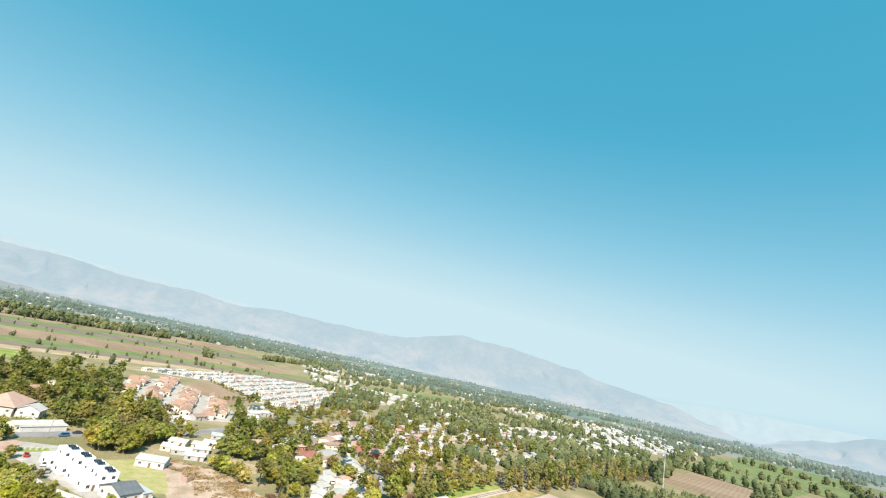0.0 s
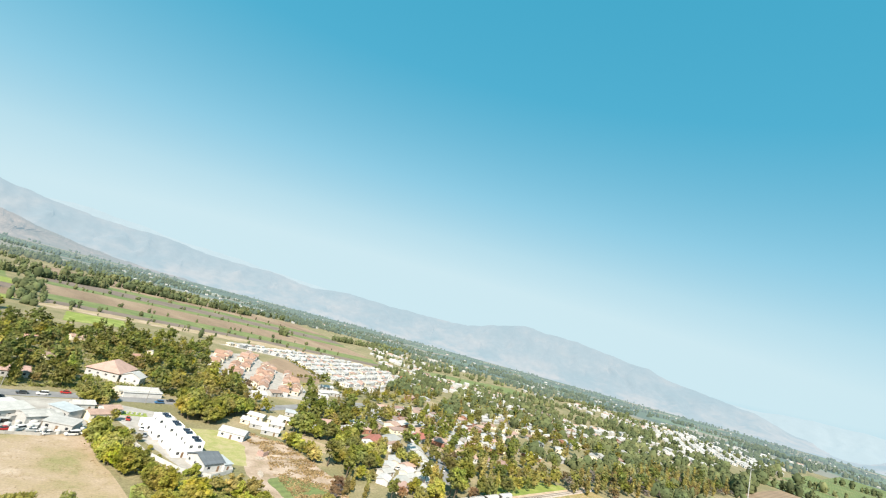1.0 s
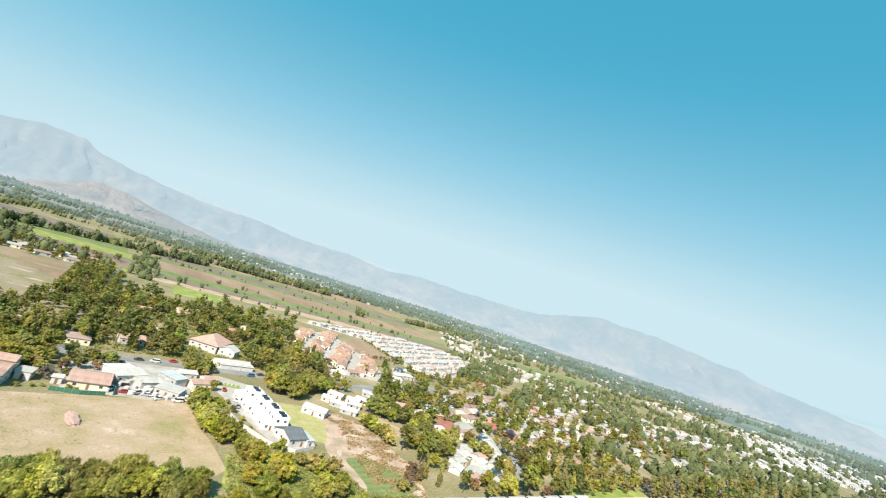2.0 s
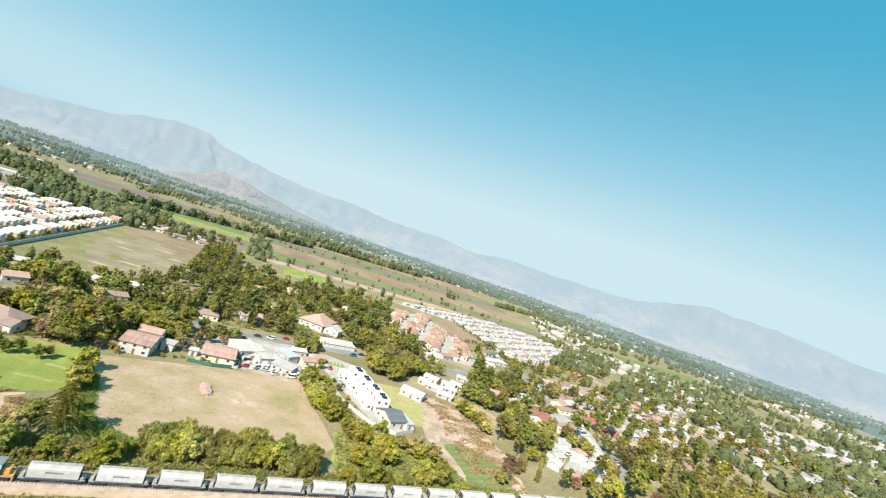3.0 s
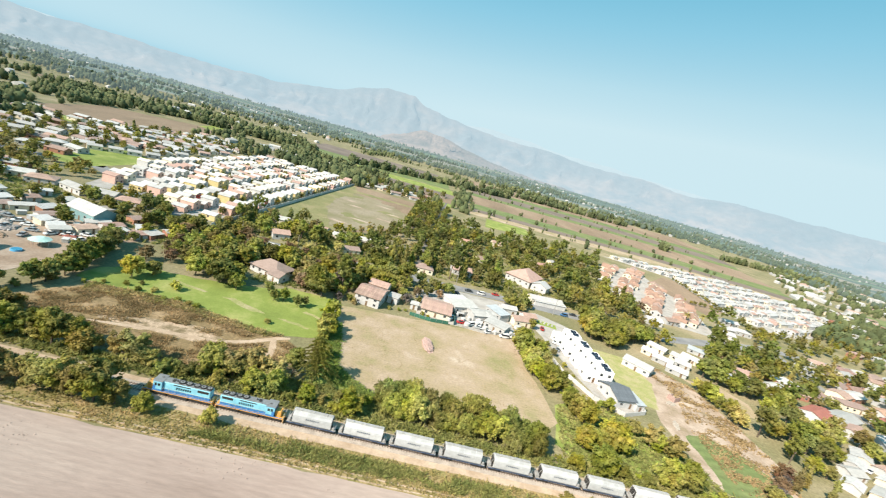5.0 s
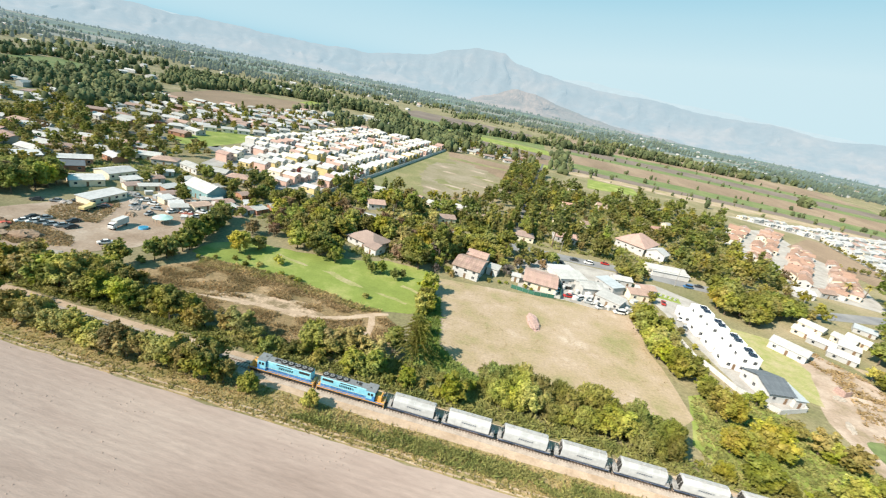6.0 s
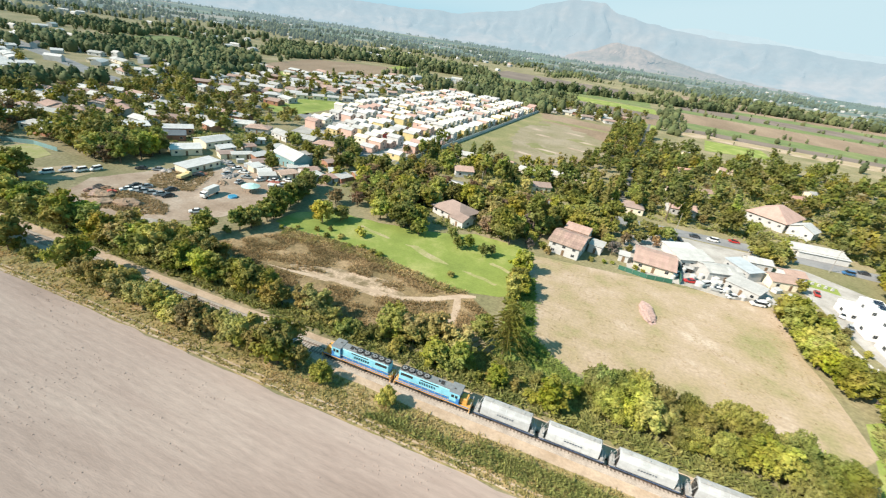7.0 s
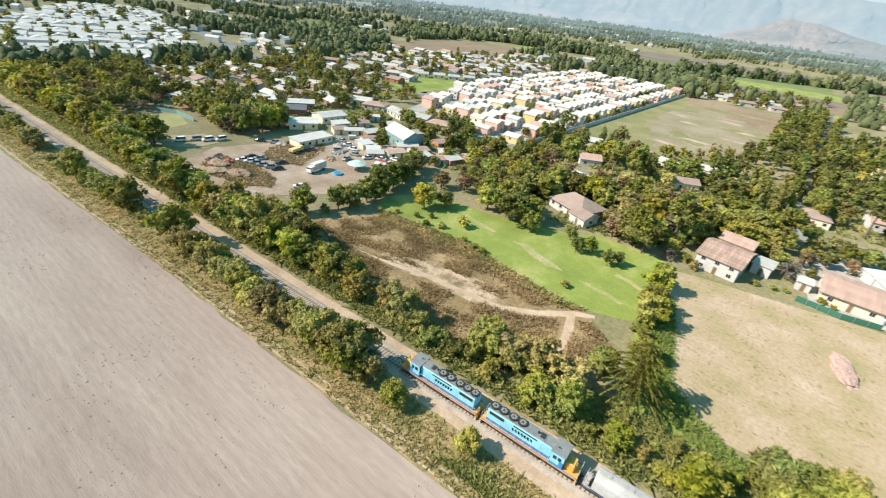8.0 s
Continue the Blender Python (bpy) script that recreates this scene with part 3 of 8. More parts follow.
def window(parent, x, y, z, turn, w=1.2, h=1.1, pane=True):
    """A window proud of its wall: frame, sill, and a pane of its own."""
    frame_ob = add_shared("window", ("window", w, h), lambda bm: block(bm, -w / 2, w / 2, -0.05, 0.02, -h / 2, h / 2, 0.01), M["white"], parent, pose(x, y, z, 0, 0, turn))
    for side in (-1, 1) if pane else ():
        add_shared("pane", ("pane", w, h), lambda bm: block(bm, -w / 4 + 0.05, w / 4 - 0.05, -0.062, -0.03, -h / 2 + 0.08, h / 2 - 0.08), M["glass"], frame_ob, pose(side * w / 4 * 0.94, 0, 0))
    if not pane:
        add_shared("pane", ("pane1", w, h), lambda bm: block(bm, -w / 2 + 0.08, w / 2 - 0.08, -0.062, -0.03, -h / 2 + 0.08, h / 2 - 0.08), M["glass"], frame_ob, Matrix())
    return frame_ob


def roof_mesh(bm, w, d, h, kind, rise, eave, thick=0.16):
    """A roof with overhang and thickness over a w by d plan, ridge along x."""
    a, b = w / 2 + eave, d / 2 + eave
    slope = rise / (d / 2) if kind != 'mono' else rise / d
    low = h - eave * slope
    if kind == 'gable':
        top = [(-a, -b, low), (a, -b, low), (a, 0, h + rise), (-a, 0, h + rise), (a, b, low), (-a, b, low)]
        faces = [(0, 1, 2, 3), (3, 2, 4, 5)]
    elif kind == 'hip':
        r = max(0.2, a - b * 0.95)
        top = [(-a, -b, low), (a, -b, low), (a, b, low), (-a, b, low), (-r, 0, h + rise), (r, 0, h + rise)]
        faces = [(0, 1, 5, 4), (2, 3, 4, 5), (1, 2, 5), (3, 0, 4)]
    elif kind == 'mono':
        top = [(-a, -b, h - eave * slope), (a, -b, h - eave * slope), (a, b, h + rise + eave * slope), (-a, b, h + rise + eave * slope)]
        faces = [(0, 1, 2, 3)]
    else:
        top = [(-a, -b, h), (a, -b, h), (a, b, h), (-a, b, h)]
        faces = [(0, 1, 2, 3)]
    up = [bm.verts.new((x, y, z + thick)) for x, y, z in top]
    dn = [bm.verts.new((x, y, z)) for x, y, z in top]
    count = {}
    for f in faces:
        bm.faces.new([up[i] for i in f])
        bm.faces.new([dn[i] for i in reversed(f)])
        for i, j in zip(f, f[1:] + f[:1]):
            key = (min(i, j), max(i, j))
            count.setdefault(key, []).append((i, j))
    for uses in count.values():
        if len(uses) == 1:
            i, j = uses[0]
            bm.faces.new((up[j], up[i], dn[i], dn[j]))


def wall_mesh(bm, w, d, h, kind, rise):
    a, b = w / 2, d / 2
    if kind == 'gable':
        left = [(-a, -b, 0), (-a, -b, h), (-a, 0, h + rise), (-a, b, h), (-a, b, 0)]
        right = [(a, y, z) for _, y, z in left]
    elif kind == 'mono':
        left = [(-a, -b, 0), (-a, -b, h), (-a, b, h + rise), (-a, b, 0)]
        right = [(a, y, z) for _, y, z in left]
    else:
        left = [(-a, -b, 0), (-a, -b, h), (-a, b, h), (-a, b, 0)]
        right = [(a, y, z) for _, y, z in left]
    lv = [bm.verts.new(v) for v in left]
    rv = [bm.verts.new(v) for v in right]
    bm.faces.new(lv)
    bm.faces.new(list(reversed(rv)))
    for i in range(len(lv)):
        j = (i + 1) % len(lv)
        bm.faces.new((lv[j], lv[i], rv[i], rv[j]))


def house(x, y, turn, w, d, h, kind, rise, wall, top, label, name="house", category="house", group="", eave=0.35, detail=2, key=None, storeys=1, chimney=False, joined=""):
    """A house with walls, roof, windows and a door; alike houses share their meshes through key."""
    big = math.hypot(w, d) / 2
    BLOCKS.append((x, y, big * 0.8, big * 0.8))
    if joined:
        bm = bmesh.new()
        wall_mesh(bm, w, d, h, kind, rise)
        join(joined, bm, x, y, turn, wall)
        bm = bmesh.new()
        roof_mesh(bm, w, d, h, kind, rise, eave)
        join(joined, bm, x, y, turn, top)
        bm = bmesh.new()
        for s in range(storeys):
            for u in (-0.28, 0.28):
                block(bm, u * w - 0.6, u * w + 0.6, -d / 2 - 0.04, -d / 2 + 0.1, (s + 0.35) * h / storeys, (s + 0.75) * h / storeys)
                block(bm, w / 2 - 0.1, w / 2 + 0.04, u * d - 0.5, u * d + 0.5, (s + 0.35) * h / storeys, (s + 0.75) * h / storeys)
                block(bm, -w / 2 - 0.04, -w / 2 + 0.1, u * d - 0.5, u * d + 0.5, (s + 0.35) * h / storeys, (s + 0.75) * h / storeys)
        join(joined, bm, x, y, turn, M["glass"])
        return None
    e = thing(name, label, category, group, at=pose(x, y, 0, 0, 0, turn))
    key = key or ("h", w, d, h, kind, rise, eave)
    for nm, make, mt in (("wall", lambda bm: wall_mesh(bm, w, d, h, kind, rise), wall), ("roof", lambda bm: roof_mesh(bm, w, d, h, kind, rise, eave), top)):
        me = shared((nm, mt.name, *key), make)
        if not me.materials:
            me.materials.append(mt)
        ob = new(nm, me)
        ob.parent = e
    if detail:
        for s in range(storeys):
            z = (s + 0.55) * h / storeys
            n = max(1, int(w / 3.2))
            for i in range(n):
                u = -w / 2 + (i + 0.5) * w / n
                if s == 0 and i == n // 2:
                    add_shared("door", "door", lambda bm: block(bm, -0.45, 0.45, -0.06, 0.02, 0.0, 2.05), M["wood"], e, pose(u, -d / 2, 0.02))
                else:
                    window(e, u, -d / 2, z, 0, pane=detail > 1)
            if detail > 1:
                n = max(1, int(d / 3.5))
                for i in range(n):
                    v = -d / 2 + (i + 0.5) * d / n
                    window(e, w / 2, v, z, 90)
                    window(e, -w / 2, v, z, -90)
    if chimney:
        bm = bmesh.new()
        block(bm, w * 0.2 - 0.3, w * 0.2 + 0.3, -0.3, 0.3, h, h + rise + 0.9)
        block(bm, w * 0.2 - 0.4, w * 0.2 + 0.4, -0.4, 0.4, h + rise + 0.9, h + rise + 1.05)
        part("chimney", bm, M["brick"], e)
    return e


def roof_sheets(e, w, d, h, rise, eave, mat, seed):
    """Long roofing sheets laid side by side on both slopes of a gable, a little uneven."""
    rr = random.Random(seed)
    run = d / 2 + eave
    slope = math.atan2(rise, d / 2)
    long_side = run / math.cos(slope)
    n = int((w + 2 * eave) / 0.95)
    pitch = (w + 2 * eave) / n
    for side in (-1, 1):
        for i in range(n):
            for k in range(2):
                s0 = (0.25 + 0.5 * k) * long_side
                m = pose(-w / 2 - eave + (i + 0.5) * pitch, side * s0 * math.cos(slope), h + rise - s0 * math.sin(slope) + 0.19 + 0.02 * (1 - k) + rr.uniform(0, 0.012), -side * math.degrees(slope), 0, rr.uniform(-0.4, 0.4))
                add_shared("roof_sheet", ("roof_sheet", mat, round(pitch, 3), round(long_side, 3)), lambda bm: block(bm, -pitch / 2 + 0.015, pitch / 2 - 0.015, -long_side / 4 - 0.05, long_side / 4 + 0.05, -0.012, 0.012), M[mat], e, m)


# ---- houses round the dry field ----
red_house = house(-14.5, 88, -10, 10.5, 13.5, 4.3, 'gable', 1.7, M["white"], M["rust_roof"], "two-storey white house with rusty pink sheet roof beside the dry field", storeys=2, eave=0.6)
roof_sheets(red_house, 10.5, 13.5, 4.3, 1.7, 0.6, "rust_roof", 1)
rear_wing = house(-12.5, 98.5, -10, 8.5, 7, 4.9, 'gable', 1.3, M["cream"], M["pink_roof"], "rear wing of cream house with faded pink roof", storeys=2)
roof_sheets(rear_wing, 8.5, 7, 4.9, 1.3, 0.35, "pink_roof", 2)
house(-5.0, 93.5, -10, 4.5, 6, 3.0, 'flat', 0.1, M["white"], M["tin"], "low flat-roofed annex beside the two-storey house", name="annex")
pink_house = house(14.5, 94, -4, 12.5, 14, 3.0, 'gable', 1.5, M["cream"], M["pink_roof"], "low house under a wide faded pink roof", eave=0.7)
roof_sheets(pink_house, 12.5, 14, 3.0, 1.5, 0.7, "pink_roof", 3)
house(4.5, 92, -4, 3.2, 4, 2.4, 'flat', 0.1, M["white"], M["tin"], "small white lean-to with a red panel", name="annex")
house(-58.5, 91, -24, 14, 11, 3.3, 'hip', 2.6, M["white"], M["mauve_roof"], "white bungalow with brown-grey hipped roof among trees", eave=0.8)
house(-53.5, 84, -24, 6, 6, 3.0, 'gable', 1.4, M["white"], M["mauve_roof"], "small white wing of the bungalow", eave=0.5)
house(74.5, 187, 55, 22, 17, 5.0, 'hip', 4.5, M["white"], M["pink_roof"], "large white hall with faded pink hipped roof", name="hall", category="hall", eave=0.8, storeys=1)
house(83, 174, 55, 8, 10, 4.4, 'gable', 2.2, M["white"], M["white_roof"], "white gabled porch in front of the hall", name="porch", category="porch", eave=0.5)
house(80, 150, 8, 20, 9, 2.9, 'gable', 1.2, M["cream"], M["tin"], "long low building with pale roof beside the avenue", name="long_house")
house(82, 146, 8, 19, 3, 2.5, 'mono', 0.3, M["white"], M["white_roof"], "white awning along the long building", name="awning", category="awning", detail=0)
# workshop
house(27, 104, 28, 13, 7.5, 3.4, 'mono', 0.7, M["white"], M["tin"], "white workshop with pale sheet roof", name="workshop", category="workshop", detail=1)
tin_shop = house(36, 99, 20, 12, 8, 3.2, 'gable', 0.9, M["grey_wall"], M["tin"], "grey workshop shed with pale roof", name="workshop", category="workshop", detail=1)
roof_sheets(tin_shop, 12, 8, 3.2, 0.9, 0.35, "tin", 5)
house(42.5, 91, -32, 10, 7, 3.0, 'mono', 0.5, M["grey_wall"], M["tin"], "open workshop shed with grey sheet roof", name="workshop", category="workshop", detail=1)
house(45, 107.5, -58, 11, 6, 3.4, 'mono', 0.5, M["grey_wall"], M["blue_roof"], "shed with pale blue sheet roof", name="workshop", category="workshop", detail=1)
house(24, 113, 28, 11, 5, 3.0, 'flat', 0.1, M["white"], M["white_roof"], "white flat-roofed workshop store", name="workshop", category="workshop", detail=1)
house(52, 118, 10, 8, 6, 3.0, 'gable', 1.0, M["white"], M["tin"], "small pale-roofed house near the workshop", detail=1)
house(56, 106, 16, 9, 7, 2.9, 'gable', 1.1, M["cream"], M["pink_roof"], "small house with faded pink roof", detail=1)
house(62, 114, 16, 7, 6, 2.8, 'gable', 1.0, M["white"], M["pink_roof"], "small house with patched pink roof", detail=1)
house(7, 152, 5, 10, 9, 3.0, 'hip', 1.6, M["cream"], M["mauve_roof"], "bungalow with brown roof behind the avenue", detail=1)
house(30, 168, 8, 12, 9, 3.0, 'gable', 1.6, M["white"], M["rust_roof"], "old house with rusty roof behind the avenue", detail=1)


def terrace_house(x, y, turn, first):
    """White flat-roofed terrace house in two stepped cubes, with a solar panel on the roof."""
    e = thing("terrace_house", "white cubic two-storey terrace house with solar panels", "house", "terrace of white houses", at=pose(x, y, 0, 0, 0, turn))
    BLOCKS.append((x, y, 9, 7))
    for nm, (x0, x1, y0, y1, z0, z1) in (("wall", (-3.4, 2.5, -4.0, 4.0, 0, 5.6)), ("side_wall", (-8.0, -3.4, -3.6, 4.3, 0, 3.1))):
        bm = bmesh.new()
        block(bm, x0, x1, y0, y1, z0, z1, 0.05)
        part(nm, bm, M["bright_white"], e)
        bm = bmesh.new()
        for a, b, c, d in ((x0, x1, y0, y0 + 0.2), (x0, x1, y1 - 0.2, y1), (x0, x0 + 0.2, y0 + 0.2, y1 - 0.2), (x1 - 0.2, x1, y0 + 0.2, y1 - 0.2)):
            block(bm, a, b, c, d, z1, z1 + 0.4)
        part("parapet", bm, M["bright_white"], e)
    for k in range(2):
        bm = bmesh.new()
        vs = [bm.verts.new(v) for v in ((-1.2, -2.9 + k * 3.2, 6.1), (1.6, -2.9 + k * 3.2, 6.1), (1.6, -1.1 + k * 3.2, 6.5), (-1.2, -1.1 + k * 3.2, 6.5))]
        bm.faces.new(vs)
        bmesh.ops.solidify(bm, geom=bm.faces[:], thickness=0.08)
        block(bm, -1.0, -0.9, -1.4 + k * 3.2, -1.3 + k * 3.2, 5.6, 6.4)
        block(bm, 1.3, 1.4, -1.4 + k * 3.2, -1.3 + k * 3.2, 5.6, 6.4)
        panel = part("solar_panel", bm, M["solar"], e, "dark blue solar panel on a steel stand")
        bm = bmesh.new()
        for j in range(1, 4):
            u = -1.2 + j * 0.7
            rod(bm, (u, -2.9 + k * 3.2, 6.13), (u, -1.1 + k * 3.2, 6.53), 0.03, sides=4)
        part("panel_frame", bm, M["steel"], panel)
    for s in range(2):
        for u in (-2.4, 0.8):
            window(e, u, -4.0, 1.6 + s * 2.7, 0, 1.2, 1.2)
        window(e, -3.4 if s else -8.0, 0.5, 1.6 + s * 2.7, -90, 1.6, 1.2)
    window(e, -6.4, -3.6, 1.6, 0, 1.2, 1.2)
    add_shared("door", "door", lambda bm: block(bm, -0.45, 0.45, -0.06, 0.02, 0.0, 2.05), M["wood"], e, pose(-4.6, -3.6, 0.02))
    return e


for i, (x, y) in enumerate(((79.0, 95.6), (80.3, 84.8), (81.8, 74.7), (82.4, 65.3))):
    terrace_house(x, y, 3 - i, i == 0)
grey_house = house(83.5, 53, 12, 8, 12, 3.2, 'gable', 1.9, M["white"], M["grey_roof"], "white house with dark grey gabled roof", eave=0.5)
roof_sheets(grey_house, 8, 12, 3.2, 1.9, 0.5, "grey_roof", 4)
house(89.5, 51, 12, 3.4, 8, 2.8, 'mono', 0.5, M["white"], M["blue_roof"], "white annex with pale blue roof", name="annex", detail=1)
house(108.5, 87, -42, 12, 8, 2.9, 'gable', 1.4, M["white"], M["white_roof"], "small white house with pale roof on the lot", detail=2)
for i, (x, y, w, d) in enumerate(((135, 119, 9, 6), (129, 103, 9, 5), (143.5, 112, 8, 6), (131, 93.5, 9, 5), (151, 115, 8, 6), (164, 131, 8, 6), (126, 110, 7, 5), (140, 104, 7, 5))):
    house(x, y, -48 + (i * 37) % 24, w, d + 1, 2.2, 'gable', 1.1, M["grey_wall" if i % 2 else "cream"], M["blue_roof" if i == 5 else "white_roof"], "low village house with pale sheet roof" if i != 5 else "low village house with pale blue sheet roof", detail=1)
for x, y, t, w, d, top, tx in ((193, 82, 30, 16, 9, "red_roof", "house with red painted roof beside a pool"), (201, 72, 30, 12, 8, "pink_roof", "house with faded pink roof"), (208, 84, 26, 16, 10, "tin", "house with broad pale roof"),
                               (240, 90, 20, 16, 10, "red_roof", "house with red roof in the village"), (252, 104, 16, 14, 9, "tile_roof", "house with terracotta roof"), 
                               (205, 52, 60, 13, 8, "tin", "house with pale roof beside the lane"), (214, 66, 60, 12, 8, "tin", "house with pale roof beside the lane"),
                               (250, 54, -10, 14, 8, "pink_roof", "house with pink roof behind the field"), (268, 44, -25, 16, 7, "rust_roof", "long house with brown roof")):
    house(x, y, t, w, d, 3.0, 'gable', 1.4, M["white"], M[top], tx, detail=2 if top != "tin" else 1)
for i, (x, y) in enumerate(((166, 38), (174, 45), (180, 37), (187, 44), (176, 29), (167, 27), (190, 35), (198, 42), (161, 20), (171, 18), (183, 27), (184, 52), (158, 30))):
    house(x, y, 24 + (i * 29) % 40 - 16, 7.5 + i % 3, 5.5 + i % 2, 2.2, 'gable', 0.9, M[("white", "grey_wall", "cream")[i % 3]], M[("tin", "white_roof", "white_roof", "pink_roof", "tin")[i % 5]], "small house with patched pale sheet roof", detail=1)
# round the scrapyard
teal_shed = house(-141, 100, -20, 17, 10, 4.4, 'gable', 2.6, M["teal_wall"], M["white_roof"], "teal sheet shed with broad white roof", name="shed", category="shed", detail=1)
roof_sheets(teal_shed, 17, 10, 4.4, 2.6, 0.35, "white_roof", 6)
house(-184, 81, 55, 12, 10, 2.8, 'gable', 1.0, M["cream"], M["white_roof"], "brick shed with pale sheet roof", name="shed", category="shed", detail=1)
house(-163, 68.5, 88, 16, 6.5, 2.6, 'mono', 0.4, M["cream"], M["white_roof"], "long open shed with pale roof in the scrapyard", name="shed", category="shed", detail=1)
house(-186, 98, 80, 13, 10, 3.0, 'gable', 1.1, M["cream"], M["white_roof"], "workshop with broad pale roof", name="shed", category="shed", detail=1)
house(-221, 86, 60, 12, 10, 5.0, 'flat', 0.1, M["white"], M["white_roof"], "white flat-roofed two-storey house", storeys=2, detail=1)
house(-205, 92, 50, 12, 8, 2.8, 'gable', 1.5, M["brick"], M["grey_roof"], "brick house with dark grey roof", detail=1)
house(-212, 102, 50, 13, 8, 3.2, 'gable', 1.2, M["brick"], M["white_roof"], "brick house with white roof", detail=1)
for i, (x, y) in enumerate(((-119, 100), (-109, 105), (-132, 84), (-122, 88), (-140, 80), (-150, 88), (-156, 96), (-163, 92), (-170, 104), (-160, 112), (-176, 116), (-128, 112), (-146, 82), (-136, 77), (-128, 94), (-144, 110), (-152, 104), (-168, 88), (-174, 94), (-134, 94), (-116, 92), (-112, 96))):
    house(x, y, 40 + (i * 53) % 40, 5 + i % 4 * 1.2, 4.2 + i % 3 * 0.8, 2.2, 'gable' if i % 3 else 'mono', 0.6, M[("white", "brick", "cream", "grey_wall", "white")[i % 5]], M[("white_roof", "tin", "rust_roof", "tin", "white_roof", "mauve_roof")[i % 6]], "low shack with patched sheet roof near the scrapyard", detail=1)
house(-74, 145, 30, 9, 8, 3.2, 'gable', 1.5, M["white"], M["pink_roof"], "small house with pink tiled roof among trees", detail=1)
for x, y, top in ((-60, 178, "pink_roof"), (-46, 172, "tin"), (-30, 178, "tin"), (-16, 168, "rust_roof"), (-84, 176, "tin"), (-36, 150, "mauve_roof"), (-66, 118, "tin"), (-95, 100, "rust_roof"), (40, 260, "tile_roof"), (36, 240, "tin"),
                  (44, 300, "tile_roof"), (52, 330, "tin"), (70, 290, "rust_roof"), (100, 245, "tile_roof"), (118, 270, "tin"), (90, 320, "tile_roof"), (22, 206, "mauve_roof"), (48, 212, "rust_roof")):
    house(x, y, (x * 7 + y) % 50 - 20, 9.5, 7.5, 2.9, 'gable', 1.3, M["cream"], M[top], "small house half hidden by trees", detail=1)


# ---- housing estates ----
def row_house(x, y, turn, wall, top, label, group, w, d, h, rise, upper=None, detail=1, joined=""):
    e = house(x, y, turn, w, d, h, 'gable', rise, M[wall], M[top], label, group=group, eave=0.25, detail=0, joined=joined, storeys=2 if h > 4 else 1)
    if joined:
        return None
    if upper:
        add_shared("front_panel", (upper, "gable_panel", w, d, h), lambda bm: block(bm, w / 2, w / 2 + 0.05, -d / 2 + 0.1, d / 2 - 0.1, h * 0.45, h), M[upper], e, Matrix(), "painted upper storey")
    if detail:
        for s in (-1, 1):
            window(e, s * w / 2, 0.2, h * 0.74, 90 * s, pane=False)
            window(e, s * w / 2, -0.9, h * 0.26, 90 * s, pane=False)
        window(e, 0, -d / 2, h * 0.7, 0, pane=False)
    return e


ux, uy = 20 / 280.7, 280 / 280.7
rng = random.Random(5)
walls = ["white", "red", "yellow", "peach", "white", "yellow", "red", "cream", "peach"]
for row, off in enumerate((7, 23, 33, 49, 59, 75, 85, 101)):
    for i in range(34):
        s = 6 + i * 8.6
        x, y = -106 + ux * s - uy * off, 140 + uy * s + ux * off
        if x < -176 - (s * 0.3 if s < 120 else 36) or rng.random() < 0.10 or (s < 20 and off > 40):
            continue
        c = rng.choice(walls)
        row_house(x + rng.uniform(-0.8, 0.8), y, -4 + (180 if row % 2 else 0), c if c != "red" else "white", rng.choice(["white_roof", "white_roof", "tin", "cream", "white", "pink_roof" if rng.random() < 0.7 else "white_roof"]),
                  {"white": "white", "yellow": "yellow-painted", "peach": "peach-painted", "red": "white and red", "cream": "cream"}[c] + " two-storey row house with pale roof",
                  "rows of the housing estate", 7.6, rng.choice([5.8, 6.4, 6.8]), 4.6 if rng.random() < 0.8 else 3.0, 1.1, upper="red" if c == "red" else None, joined="" if row < 4 and s < 170 else "rows of pale two-storey estate houses")


def inside(poly, x, y):
    hit = False
    for i in range(len(poly)):
        (x1, y1), (x2, y2) = poly[i], poly[i - 1]
        if (y1 > y) != (y2 > y) and x < (x2 - x1) * (y - y1) / (y2 - y1) + x1:
            hit = not hit
    return hit


def grid_houses(poly, pitch, gap, turn, build, seed, skip=0.08):
    r = random.Random(seed)
    xs, ys = [p[0] for p in poly], [p[1] for p in poly]
    cx, cy = sum(xs) / len(xs), sum(ys) / len(ys)
    c, s = math.cos(radians(turn)), math.sin(radians(turn))
    reach = int(max(max(xs) - min(xs), max(ys) - min(ys)) / min(pitch, gap)) + 2
    for i in range(-reach, reach):
        for j in range(-reach, reach):
            u, v = i * pitch, j * gap + (2.2 if j % 2 else -2.2)
            x, y = cx + u * c - v * s + r.uniform(-1.6, 1.6), cy + u * s + v * c + r.uniform(-1.6, 1.6)
            if inside(poly, x, y) and r.random() > skip:
                build(x, y, turn + (180 if j % 2 else 0) + r.choice([0, 0, 90]) + r.uniform(-5, 5), r)


